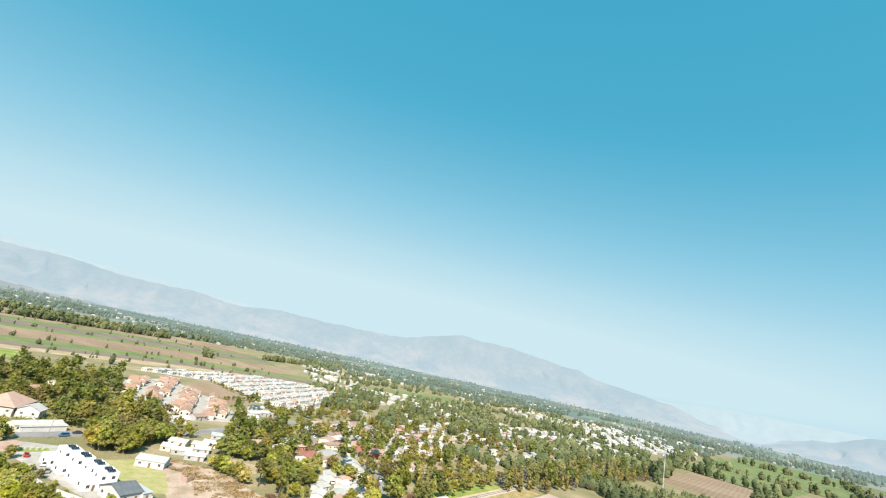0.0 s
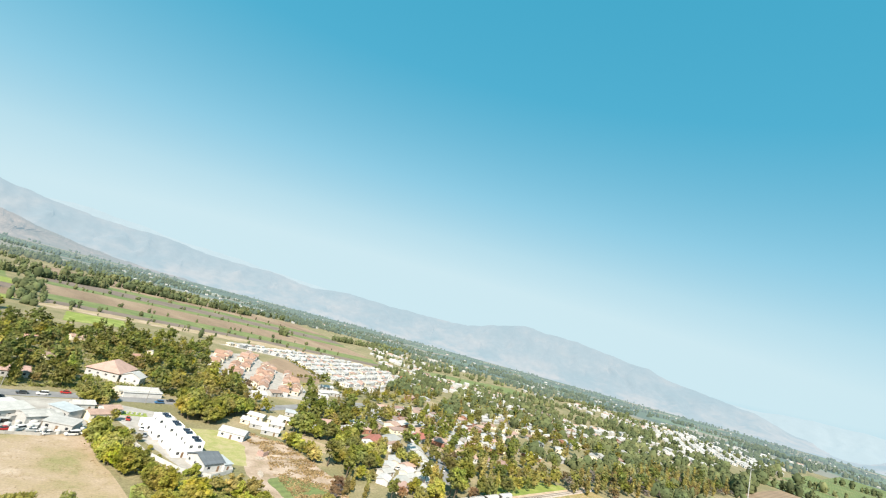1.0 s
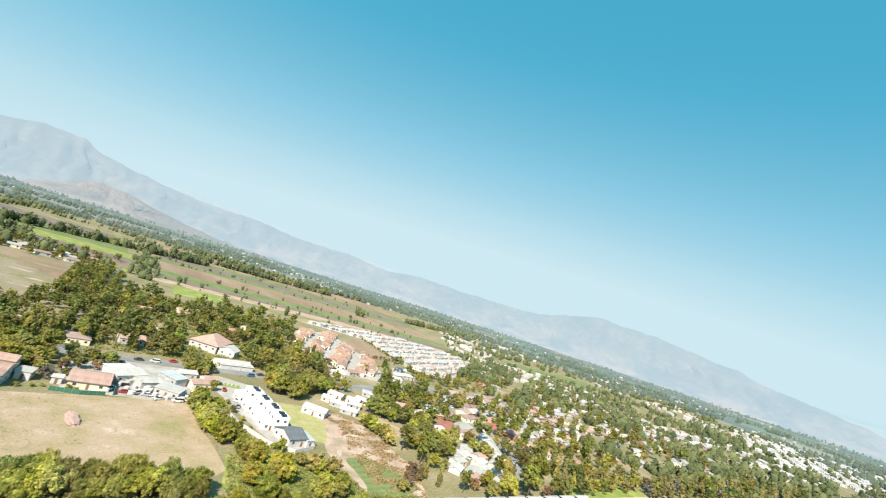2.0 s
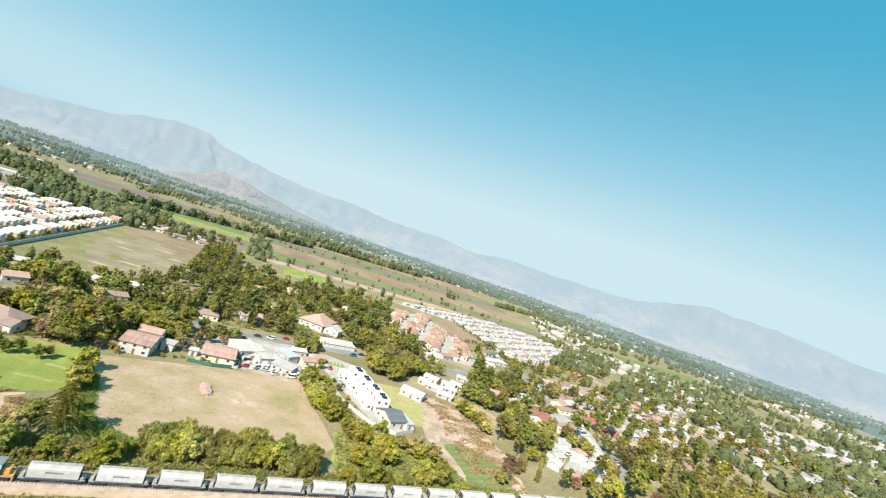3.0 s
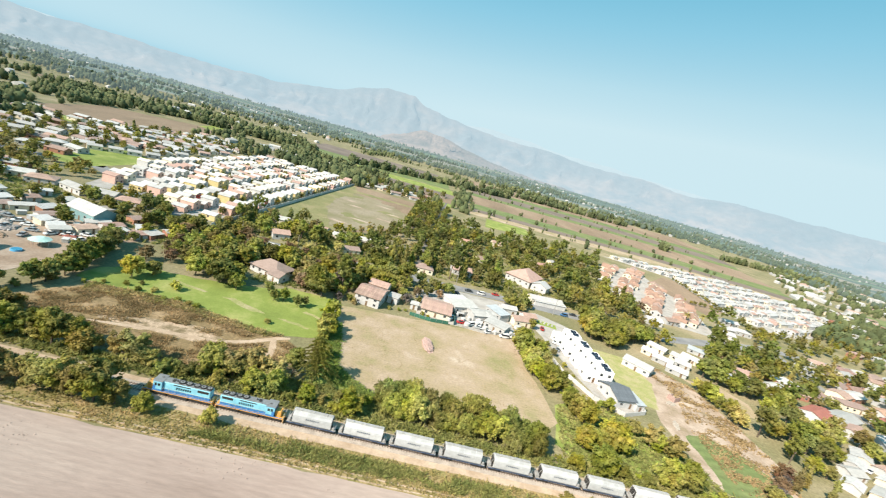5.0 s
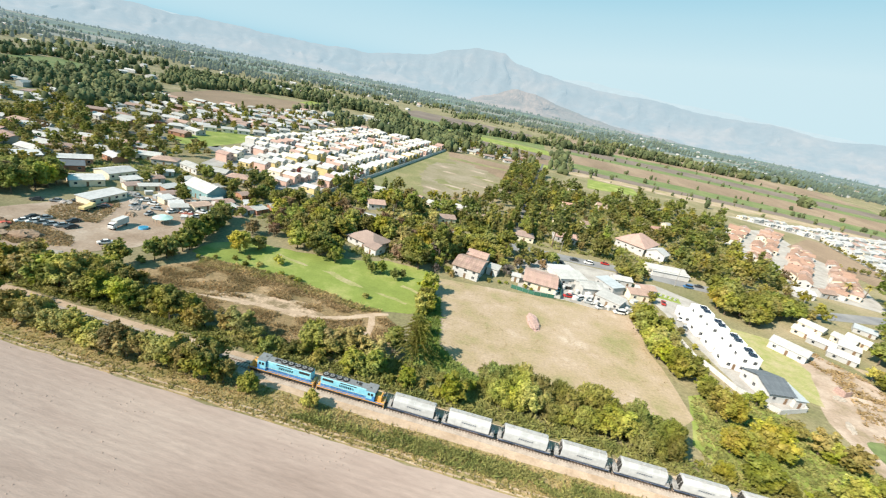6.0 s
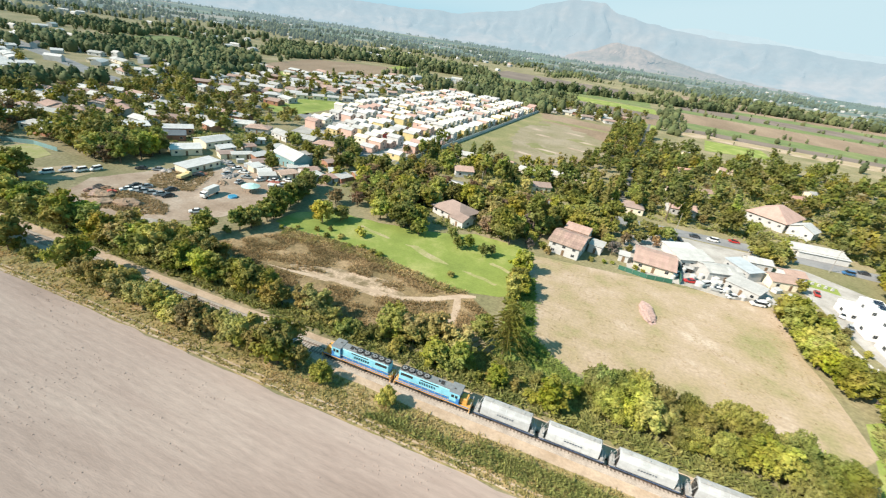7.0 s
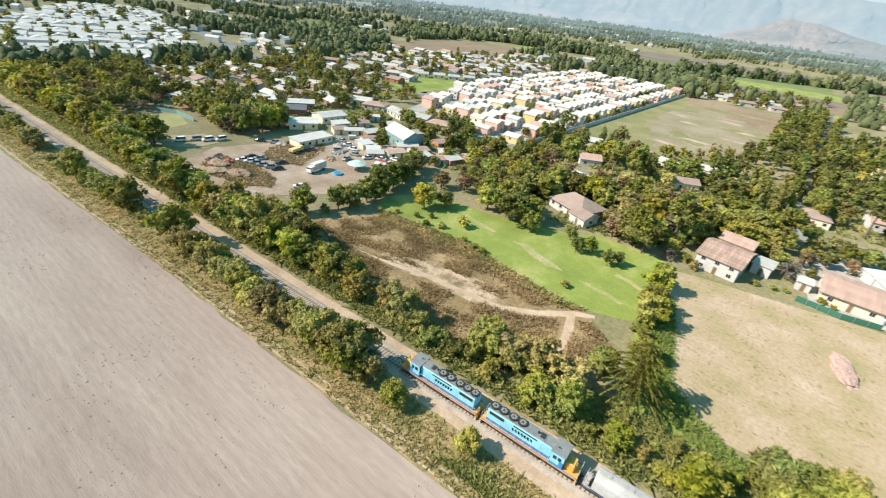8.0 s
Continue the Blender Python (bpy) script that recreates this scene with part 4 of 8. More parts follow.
WHITE_ESTATE = [(218, 404), (290, 425), (400, 445), (476, 400), (440, 340), (360, 262), (300, 232), (276, 262), (284, 320), (290, 372)]
grid_houses(WHITE_ESTATE, 8.4, 10.0, 28, lambda x, y, t, r: row_house(x, y, t, r.choice(["white", "white", "white", "cream"]), r.choice(["white_roof", "white_roof", "tin", "white_roof", "white_roof", "pink_roof"]),
            "small white estate house with pale roof", "white housing estate", 7, 6.2, 3.0, 1.0, detail=0, joined="dense estate of small white houses with pale roofs"), 21)
grid_houses([(186, 324), (236, 360), (226, 300), (236, 262), (222, 231), (204, 178), (172, 182), (160, 218), (160, 270)], 10.5, 11.5, 60,
            lambda x, y, t, r: row_house(x, y, t, r.choice(["white", "cream", "peach"]), r.choice(["tile_roof", "tile_roof", "pink_roof"]), "estate house with terracotta roof", "terracotta-roofed estate", 7.5, 6.8, 3.2, 1.5, detail=0, joined="dense estate of houses with terracotta roofs"), 22)
grid_houses([(-376, 26), (-340, 84), (-400, 150), (-560, 215), (-730, 262), (-760, 190), (-560, 60)], 11.5, 13.0, 72,
            lambda x, y, t, r: row_house(x, y, t, "white", r.choice(["white_roof", "white_roof", "white_roof", "white_roof", "tin"]), "small house with white roof in the far estate", "far estate", 10, 9.5, 3.2, 1.1, detail=0, joined="far estate of white-roofed houses"), 23, 0.14)

grid_houses([(870, 100), (1090, 200), (1450, 220), (1600, 50), (1180, -14), (945, -9)], 15, 16, 20,
            lambda x, y, t, r: row_house(x, y, t, "white", r.choice(["white_roof", "white_roof", "tin"]), "white far house", "far estate", 9, 8, 3.2, 1.2, detail=0, joined="distant white estate beyond the village"), 24, 0.1)
LANES = [[(140, 142), (250, 180), (340, 180), (640, 384)], [(196, 22), (248, 178)], [(-215, 200), (-106, 126), (60, 140), (140, 142)], [(2, 139), (9.5, 260), (34, 555)], [(-720, 270), (-384, 178), (-205, 200)]]


def near_lane(x, y, r):
    for lane in LANES:
        for (a, b), (c, d) in zip(lane, lane[1:]):
            f = max(0, min(1, ((x - a) * (c - a) + (y - b) * (d - b)) / ((c - a) ** 2 + (d - b) ** 2)))
            if math.hypot(x - a - f * (c - a), y - b - f * (d - b)) < r:
                return True
    return False


def blocked(x, y, r):
    return any(abs(x - a) < c + r and abs(y - b) < d + r for a, b, c, d in BLOCKS)


def loose_houses(poly, spacing, tops, label, seed, count, far=False):
    r = random.Random(seed)
    xs, ys = [p[0] for p in poly], [p[1] for p in poly]
    done, tries = 0, 0
    while done < count and tries < count * 30:
        tries += 1
        x, y = r.uniform(min(xs), max(xs)), r.uniform(min(ys), max(ys))
        if inside(poly, x, y) and not blocked(x, y, spacing * 0.5) and not near_lane(x, y, 9):
            house(x, y, r.uniform(-20, 40), r.choice([10, 12, 14]), r.choice([7, 8, 9]), 2.9, r.choice(['gable', 'gable', 'hip']), 1.3, M[r.choice(["white", "grey_wall", "cream", "grey_wall", "brick"])], M[r.choice(tops)], label, detail=0 if far else 1, eave=0.4, joined="scattered village houses with pale and red roofs" if far else "")
            done += 1


PALE = ["tin", "white_roof", "tin", "tin", "pink_roof", "rust_roof", "white_roof", "mauve_roof"]
loose_houses([(150, 110), (240, 120), (250, 170), (330, 172), (330, 70), (300, 66), (235, 92), (160, 96)], 9, PALE, "village house with pale roof among trees", 31, 58)
loose_houses([(150, 150), (245, 192), (250, 240), (150, 165)], 9, PALE, "house beside the avenue with pale roof", 32, 6)
loose_houses([(330, 40), (700, 20), (700, 330), (460, 240), (340, 170)], 7, PALE, "village house with pale roof among trees", 33, 150, True)
loose_houses([(340, 195), (600, 370), (640, 480), (480, 420), (360, 240)], 11, PALE, "village house with pale roof beyond the estate", 34, 40, True)
loose_houses([(-240, 60), (-200, 130), (-130, 130), (-180, 145), (-230, 150), (-330, 140), (-320, 70)], 10, PALE, "house with pale roof among dark trees", 35, 42)
loose_houses([(-400, 190), (-230, 200), (-260, 260), (-230, 300), (-220, 470), (-310, 430), (-390, 360)], 10, PALE, "house with pale roof at the edge of town", 36, 110, True)
loose_houses([(-80, 440), (-20, 430), (20, 440), (16, 520), (-60, 500)], 10, PALE, "country house with pale roof beyond the stubble field", 37, 16, True)
loose_houses([(-600, 270), (-420, 210), (-400, 370), (-560, 350)], 12, PALE, "house with pale roof far off among trees", 38, 46, True)

grid_houses([(-304, 300), (-294, 545), (-216, 408), (-214, 276), (-250, 236)], 12.5, 14, 40,
            lambda x, y, t, r: row_house(x, y, t, r.choice(["white", "cream", "grey_wall"]), r.choice(["white_roof", "tin", "tin", "tin", "pink_roof", "white_roof"]), "low old house with pale roof", "old town", 9, 8, 2.9, 1.1, detail=0, joined="rows of low old houses with pale roofs"), 25, 0.3)
for label, (verts, faces, mats, used) in JOINED.items():
    me = bpy.data.meshes.new("far_houses")
    me.from_pydata(verts, [], faces)
    for m in used:
        me.materials.append(m)
    me.polygons.foreach_set("material_index", mats)
    tagged(new("far_houses", me), label, "houses", kind="stuff")

# ---- trees ----
def leaf_material(name, cols, vary=0.3):
    """Leaves that differ in tone from tree to tree, from bough to bough and in broad drifts over a stand."""
    m = surface(name, cols, 0.5, 2.5, 0.7, 0.0, vary, 0.16, island=0.24, translucent=0.36)
    nt = m.node_tree
    drift = node(nt, "ShaderNodeTexNoise", Scale=0.11, Detail=1.5)
    nt.links.new(nt.nodes.new("ShaderNodeNewGeometry").outputs["Position"], drift.inputs["Vector"])
    tones = nt.nodes.new("ShaderNodeSeparateColor")
    nt.links.new(drift.outputs["Color"], tones.inputs[0])
    hsv = [n for n in nt.nodes if n.bl_idname == "ShaderNodeHueSaturation"][0]
    for socket, tone, low, high, how in (("Value", 0, 0.80, 1.46, 'MULTIPLY'), ("Hue", 1, -0.034, 0.007, 'ADD'), ("Saturation", 2, 0.90, 1.12, 'MULTIPLY')):
        span = node(nt, "ShaderNodeMapRange")
        span.inputs[1].default_value, span.inputs[2].default_value = 0.32, 0.68
        span.inputs[3].default_value, span.inputs[4].default_value = low, high
        nt.links.new(tones.outputs[tone], span.inputs[0])
        both = nt.nodes.new("ShaderNodeMath")
        both.operation = how
        nt.links.new(span.outputs[0], both.inputs[0])
        both.inputs[1].default_value = 1.0
        if hsv.inputs[socket].links:
            nt.links.new(hsv.inputs[socket].links[0].from_socket, both.inputs[1])
        nt.links.new(both.outputs[0], hsv.inputs[socket])
    return m


M["leaf_dark"] = leaf_material("dark_leaves", [(0.12, 0.147, 0.034), (0.195, 0.213, 0.052), (0.29, 0.293, 0.08)])
M["leaf_mid"] = leaf_material("green_leaves", [(0.172, 0.186, 0.036), (0.262, 0.266, 0.055), (0.36, 0.34, 0.083)])
M["leaf_olive"] = leaf_material("olive_leaves", [(0.215, 0.208, 0.06), (0.305, 0.282, 0.085), (0.39, 0.348, 0.12)])
M["leaf_fresh"] = leaf_material("fresh_leaves", [(0.185, 0.21, 0.034), (0.265, 0.28, 0.05), (0.36, 0.34, 0.08)])
M["leaf_willow"] = leaf_material("willow_leaves", [(0.20, 0.22, 0.052), (0.27, 0.28, 0.075), (0.35, 0.34, 0.11)])
M["leaf_yellow"] = leaf_material("yellowing_leaves", [(0.195, 0.20, 0.036), (0.28, 0.27, 0.052), (0.365, 0.33, 0.08)])
M["leaf_brown"] = leaf_material("brownish_leaves", [(0.155, 0.115, 0.055), (0.23, 0.165, 0.08), (0.29, 0.215, 0.115)])
M["twig"] = leaf_material("grey_twigs", [(0.15, 0.13, 0.11), (0.20, 0.175, 0.15), (0.25, 0.22, 0.19)], 0.1)
M["bark"] = surface("bark", [(0.10, 0.075, 0.055), (0.16, 0.125, 0.095)], 1.0, 8.0, 0.95, 0.6, 0.2, 0.3)


def leaf_cloud(lobes, count, leaf, seed, lean=0.8, hang=0.0, core=0.62, shell=0.30, rough=False):
    """Verts and faces of a crown: leaf sprays in many small clumps round uneven lobes, each lobe (x, y, z, radius, squash)."""
    r = np.random.RandomState(seed)
    L = np.array(lobes, float)
    clumps, owner = [], []
    for i, (x, y, z, rad, sq) in enumerate(lobes):
        for _ in range(5 if rough else 10):
            out = r.normal(size=3) + np.array([0, 0, 0.3])
            out /= np.linalg.norm(out)
            d = rad * (0.5 + 0.55 * r.rand())
            clumps.append((x + out[0] * d, y + out[1] * d, z + out[2] * d * sq, rad * (0.24 + 0.30 * r.rand()), sq))
            owner.append(i)
    C, owner = np.array(clumps), np.array(owner)
    stay = np.ones(len(C), bool)
    for k in range(len(L)):
        d = (C[:, :3] - L[k, :3]) / (L[k, 3] * np.array([1, 1, L[k, 4]]))
        stay &= (owner == k) | (np.linalg.norm(d, axis=1) > 0.55)
    C, owner = C[stay], owner[stay]
    weight = C[:, 3] ** 2
    n = r.choice(len(C), size=count, p=weight / weight.sum())
    way = r.normal(size=(count, 3)) + np.array([0, 0, 0.15])
    way /= np.linalg.norm(way, axis=1)[:, None]
    depth = (1.0 - shell + shell * 1.9 * r.rand(count)) * (0.55 + 0.5 * r.rand(count))
    pos = C[n, :3] + way * (C[n, 3] * depth)[:, None] * np.stack([np.ones(count), np.ones(count), C[n, 4]], 1)
    away = pos - L[owner[n], :3]
    away /= np.maximum(np.linalg.norm(away, axis=1), 1e-6)[:, None]
    m = count
    nor = way * lean * 0.6 + away * lean * 0.5 + r.normal(size=(m, 3)) * 0.62 + np.array([0, 0, 0.25])
    nor /= np.linalg.norm(nor, axis=1)[:, None]
    u = np.cross(nor, r.normal(size=(m, 3)))
    if hang:
        u = u * (1 - hang) + np.array([0, 0, -1.0]) * hang
    u /= np.linalg.norm(u, axis=1)[:, None]
    v = np.cross(nor, u)
    v /= np.maximum(np.linalg.norm(v, axis=1), 1e-6)[:, None]
    a = (leaf * (0.5 + 0.9 * r.rand(m)))[:, None] * (1.6 if hang else 1.0)
    b = a * (0.30 if hang else 0.58) * (0.7 + 0.6 * r.rand(m))[:, None]
    quads = np.stack([pos - u * a, pos + v * b - nor * a * 0.12, pos + u * a, pos - v * b - nor * a * 0.12], 1).reshape(-1, 3)
    verts = [tuple(p) for p in quads]
    faces = [(4 * i, 4 * i + 1, 4 * i + 2, 4 * i + 3) for i in range(m)]
    if core:
        for x, y, z, rad, sq in lobes[:7] if rough else lobes:
            base = len(verts)
            rows, cols = (3, 5) if rough else (4, 6)
            for i in range(rows + 1):
                for j in range(cols):
                    th, ph = math.pi * i / rows, math.tau * j / cols
                    q = rad * core * (0.8 + 0.35 * r.rand())
                    verts.append((x + q * math.sin(th) * math.cos(ph), y + q * math.sin(th) * math.sin(ph), z + q * sq * math.cos(th)))
            for i in range(rows):
                for j in range(cols):
                    k = (j + 1) % cols
                    faces.append((base + i * cols + j, base + (i + 1) * cols + j, base + (i + 1) * cols + k, base + i * cols + k))
    return verts, faces


def mesh_of(name, verts, faces, material):
    me = bpy.data.meshes.new(name)
    me.from_pydata(verts, [], faces)
    me.materials.append(material)
    return me


def lobes_round(h, rad, base, n, seed, squash=0.85, flat=1.0):
    """Lobes of a round uneven crown between base and h."""
    r = random.Random(seed)
    out = [(0, 0, base + (h - base) * 0.5, rad * 0.62, squash * flat)]
    for i in range(n):
        a = i * 2.4 + r.uniform(-0.5, 0.5)
        f = (i + 0.5) / n
        z = base + (h - base) * (0.16 + 0.68 * f) + r.uniform(-0.4, 0.4)
        w = math.sin(math.pi * (0.22 + 0.68 * f)) * rad * 0.68
        q = rad * r.uniform(0.28, 0.45)
        out.append((math.cos(a) * w * r.uniform(0.75, 1.15), math.sin(a) * w * r.uniform(0.75, 1.15), min(z, h - q * squash), q, squash * r.uniform(0.8, 1.1)))
    return out


def lobes_column(h, rad, base, n, seed):
    r = random.Random(seed)
    out = []
    for i in range(n):
        f = (i + 0.5) / n
        q = rad * (0.55 + 0.45 * math.sin(math.pi * min(1, 0.25 + f * 0.78))) * (1.05 - 0.75 * max(0, f - 0.55) / 0.45)
        out.append((r.uniform(-0.25, 0.25) * rad, r.uniform(-0.25, 0.25) * rad, base + (h - base) * f * 0.97, max(0.35, q * 0.8), 1.35))
    return out


def trunk_mesh(h, r0, tips, seed):
    r = random.Random(seed)
    bm = bmesh.new()
    mid = Vector((r.uniform(-0.3, 0.3), r.uniform(-0.3, 0.3), h * 0.45))
    rod(bm, (0, 0, -0.1), mid, r0, r0 * 0.7, 7)
    for t in tips:
        rod(bm, mid - Vector((0, 0, 0.15)), Vector(t), r0 * 0.5, r0 * 0.12, 5)
    me = bpy.data.meshes.new("trunk")
    bm.to_mesh(me)
    bm.free()
    me.materials.append(M["bark"])
    return me


TREES = {}


def tree_kind(key, label, name, build, variants=3):
    TREES[key] = (label, name, build, variants, {})


def simple_tree(h, rad, base, n, count, leaf, mat, squash=0.85, column=False, r0=0.22, hang=0.0, core=0.62, shell=0.3):
    def build(s, fewer=1.0, larger=1.0, joined=False):
        seed = hash_of(mat, h, s)
        lobes = lobes_column(h, rad, base, n, seed) if column else lobes_round(h * (0.92 + 0.08 * s), rad, base, n, seed, squash)
        cloud = leaf_cloud(lobes, int(count * fewer * 1.4), leaf * larger * 0.78, seed, hang=hang, core=core, shell=shell, rough=joined)
        if joined:
            return np.array(cloud[0]), cloud[1], M[mat]
        crown = mesh_of("crown", *cloud, M[mat])
        return trunk_mesh(h, r0, [l[:3] for l in lobes[1:6]], seed), crown
    return build


def hash_of(mat, h, s):
    return (sum(ord(c) for c in mat) * 31 + int(h * 10) * 7 + s * 101) % 99991


tree_kind("dark", "leafy dark green broadleaf tree", "broadleaf_tree", simple_tree(9, 4.3, 1.6, 15, 2600, 0.42, "leaf_dark"), 4)
tree_kind("mid", "full green broadleaf tree", "broadleaf_tree", simple_tree(8.2, 4.0, 1.3, 15, 2500, 0.40, "leaf_mid"), 4)
tree_kind("olive", "olive-green acacia with a loose crown", "acacia_tree", simple_tree(6.4, 3.3, 1.0, 13, 2100, 0.34, "leaf_olive", 0.75, shell=0.42), 4)
tree_kind("fresh", "fresh yellow-green leafy tree", "broadleaf_tree", simple_tree(6.8, 3.2, 0.8, 13, 2000, 0.36, "leaf_fresh"), 3)
tree_kind("yellow", "tree with yellowing autumn leaves", "autumn_tree", simple_tree(8.5, 4.2, 1.4, 14, 2300, 0.40, "leaf_yellow"), 3)
tree_kind("brown", "tree with brownish thinning leaves", "autumn_tree", simple_tree(7, 3.4, 1.2, 12, 1500, 0.36, "leaf_brown", core=0.5, shell=0.5), 2)
tree_kind("bare", "bare grey tree with fine twigs", "bare_tree", simple_tree(6.5, 2.8, 1.2, 11, 1000, 0.34, "twig", core=0, shell=0.6), 2)
tree_kind("cypress", "tall slim dark green conifer", "conifer_tree", simple_tree(13, 2.4, 0.8, 9, 2200, 0.42, "leaf_dark", column=True, r0=0.25), 2)
tree_kind("poplar", "slender tall olive-green poplar", "poplar_tree", simple_tree(14, 1.7, 1.0, 10, 1900, 0.38, "leaf_olive", column=True, r0=0.2), 3)
tree_kind("willow", "tall hedge of drooping willowy foliage", "willow_tree", simple_tree(6.2, 3.4, 0.2, 16, 3600, 0.27, "leaf_willow", 1.0, hang=0.6, shell=0.42), 4)
tree_kind("tall", "tall eucalyptus with an open crown", "eucalyptus_tree", simple_tree(14, 4.0, 4.5, 12, 1900, 0.46, "leaf_dark", 0.7, r0=0.32, core=0.6, shell=0.45), 3)
tree_kind("bush", "dense green leafy bush", "bush", simple_tree(2.8, 1.9, 0.1, 9, 900, 0.27, "leaf_mid", 0.8, r0=0.1), 3)
tree_kind("olivebush", "olive-green bush with scrubby twigs", "bush", simple_tree(2.6, 1.8, 0.1, 9, 900, 0.25, "leaf_olive", 0.75, r0=0.1, shell=0.45), 4)
tree_kind("shrub", "low shrub with yellow-green leaves", "bush", simple_tree(1.5, 1.2, 0.05, 7, 420, 0.22, "leaf_fresh", 0.7, r0=0.06), 3)


STANDS = {}


def plant(key, x, y, size, turn, group="", z=0.0, label=""):
    """A tree of its own near the railway; farther off, part of a joined stand."""
    label0, name, build, variants, made = TREES[key]
    k = int(abs(x * 13.7 + y * 7.1)) % variants
    m = Matrix.LocRotScale((x, y, z), Euler((0, 0, radians(turn))), (size, size, size * (0.9 + 0.2 * ((x * 3.3 + y) % 1.0))))
    away = math.hypot(x + 8, y + 75)
    if away > 248:
        if (k, 2) not in made:
            made[k, 2] = build(k, 0.055, 2.6, True)
        verts, faces, material = made[k, 2]
        V, F, base = STANDS.setdefault(key, ([], [], [0]))
        mm = np.array(m)
        V.append(verts @ mm[:3, :3].T + mm[:3, 3])
        F.extend(tuple(base[0] + i for i in f) for f in faces)
        base[0] += len(verts)
        return None
    near = 0 if away < 135 else 1
    if (k, near) not in made:
        e = thing(name, label0, "bush" if name == "bush" else "tree")
        trunk, crown = build(k) if near == 0 else build(k, 0.40, 1.42)
        part_of("trunk", trunk, M["bark"], e)
        part_of("crown", crown, M["bark"], e)
        e.matrix_basis = m
        made[k, near] = e
    else:
        src = made[k, near]
        keep = src.scale.copy()
        src.scale = (1, 1, 1)
        e = copy_thing(src, m)
        src.scale = keep
    tagged(e, label, group=group)
    return e


GLADES = [[(-233, 180), (-206, 186), (-202, 252), (-239, 280), (-253, 218)], [(-413, 385), (-372, 287), (-314, 360), (-305, 580), (-318, 640), (-380, 757), (-445, 531)], [(-192, 28), (-178, 60), (-160, 84), (-122, 72), (-119, 40), (-136, 16)]]


def scatter(poly, spacing, mix, seed, small=0.8, large=1.2, group="", margin=2.0, lane=7):
    r = random.Random(seed)
    xs, ys = [p[0] for p in poly], [p[1] for p in poly]
    spots = []
    keys = [k for k, n in mix.items() for _ in range(n)]
    area = abs(sum(poly[i][0] * poly[i - 1][1] - poly[i - 1][0] * poly[i][1] for i in range(len(poly)))) / 2
    for _ in range(int(area / spacing ** 2 * 9)):
        x, y = r.uniform(min(xs), max(xs)), r.uniform(min(ys), max(ys))
        if not inside(poly, x, y) or blocked(x, y, margin) or near_lane(x, y, lane) or any(inside(g, x, y) for g in GLADES):
            continue
        if any((x - a) ** 2 + (y - b) ** 2 < spacing ** 2 for a, b in spots):
            continue
        spots.append((x, y))
        plant(r.choice(keys), x, y, r.uniform(small, large), r.uniform(0, 360), group)
    return len(spots)


def along(pts, spacing, mix, seed, small=0.8, large=1.2, wander=0.8, group=""):
    r = random.Random(seed)
    keys = [k for k, n in mix.items() for _ in range(n)]
    for (a, b), (c, d) in zip(pts, pts[1:]):
        n = max(1, int(math.hypot(c - a, d - b) / spacing))
        for i in range(n):
            f = (i + r.uniform(0.2, 0.8)) / n
            plant(r.choice(keys), a + (c - a) * f + r.uniform(-wander, wander), b + (d - b) * f + r.uniform(-wander, wander), r.uniform(small, large), r.uniform(0, 360), group)


# bushes on the verge between the ploughed field and the track
along([(-330, -6.5), (-230, -6.8), (-205, -6.5)], 4.0, {"olive": 3, "mid": 1}, 1, 0.77, 1.15, 1.0, "bushes beside the track")
along([(-196, -7), (-182, -8)], 5.5, {"olivebush": 1}, 2, 1.15, 1.66, 0.8, "bushes beside the track")
along([(-176, -7.5), (-150, -7)], 4.0, {"olive": 2, "mid": 1, "dark": 1}, 3, 0.64, 0.96, 1.0, "bushes beside the track")
along([(-146, -6.5), (-133, -7)], 4.5, {"mid": 1, "olivebush": 1}, 4, 1.15, 1.54, 0.7, "bushes beside the track")
along([(-122, -6.0), (-100, -6.5), (-84, -7), (-66, -7), (-56, -7.2)], 3.0, {"olive": 5, "mid": 1}, 5, 0.9, 1.25, 1.0, "bushes beside the track")
along([(-54, -7.0), (-49, -7.2)], 3.0, {"mid": 1}, 6, 0.58, 0.77, 0.4, "bushes beside the track")
plant("mid", -36.9, -6.6, 0.55, 20, "bushes beside the track", label="lone round green tree on the verge")
along([(46, -6.5), (58, -7)], 2.6, {"olivebush": 2, "bush": 1}, 8, 1.15, 1.66, 1.0, "bushes beside the track")
# trees north of the track
along([(-330, 13), (-262, 12), (-215, 12), (-160, 9.5)], 4.6, {"fresh": 5, "mid": 2, "yellow": 2, "olive": 1}, 10, 1.10, 1.55, 2.2, "trees along the sandy track")
along([(-330, 20), (-190, 20)], 6.0, {"dark": 1, "mid": 2, "fresh": 2, "yellow": 1}, 11, 1.02, 1.41, 3.0, "trees along the sandy track")
along([(-160, 9), (-126, 8.5), (-104, 9), (-88, 10)], 3.9, {"fresh": 4, "olive": 2, "mid": 2}, 12, 1.0, 1.4, 1.6, "trees along the sandy track")
along([(-132, 14), (-118, 14), (-98, 15)], 4.0, {"olive": 3, "mid": 1}, 13, 1.02, 1.34, 1.5, "trees along the sandy track")
along([(-88, 9), (-70, 9.5), (-60, 9)], 3.3, {"mid": 3, "olive": 3, "dark": 1}, 14, 0.83, 1.22, 1.3, "trees along the sandy track")
along([(-58, 8.5), (-48, 9), (-40, 8)], 3.2, {"bush": 3, "olivebush": 1, "fresh": 1}, 15, 1.02, 1.41, 1.0, "trees along the sandy track")
along([(-46, 13), (-36, 14), (-28, 13)], 3.2, {"olive": 3, "mid": 1}, 16, 1.02, 1.34, 1.2, "trees along the sandy track")
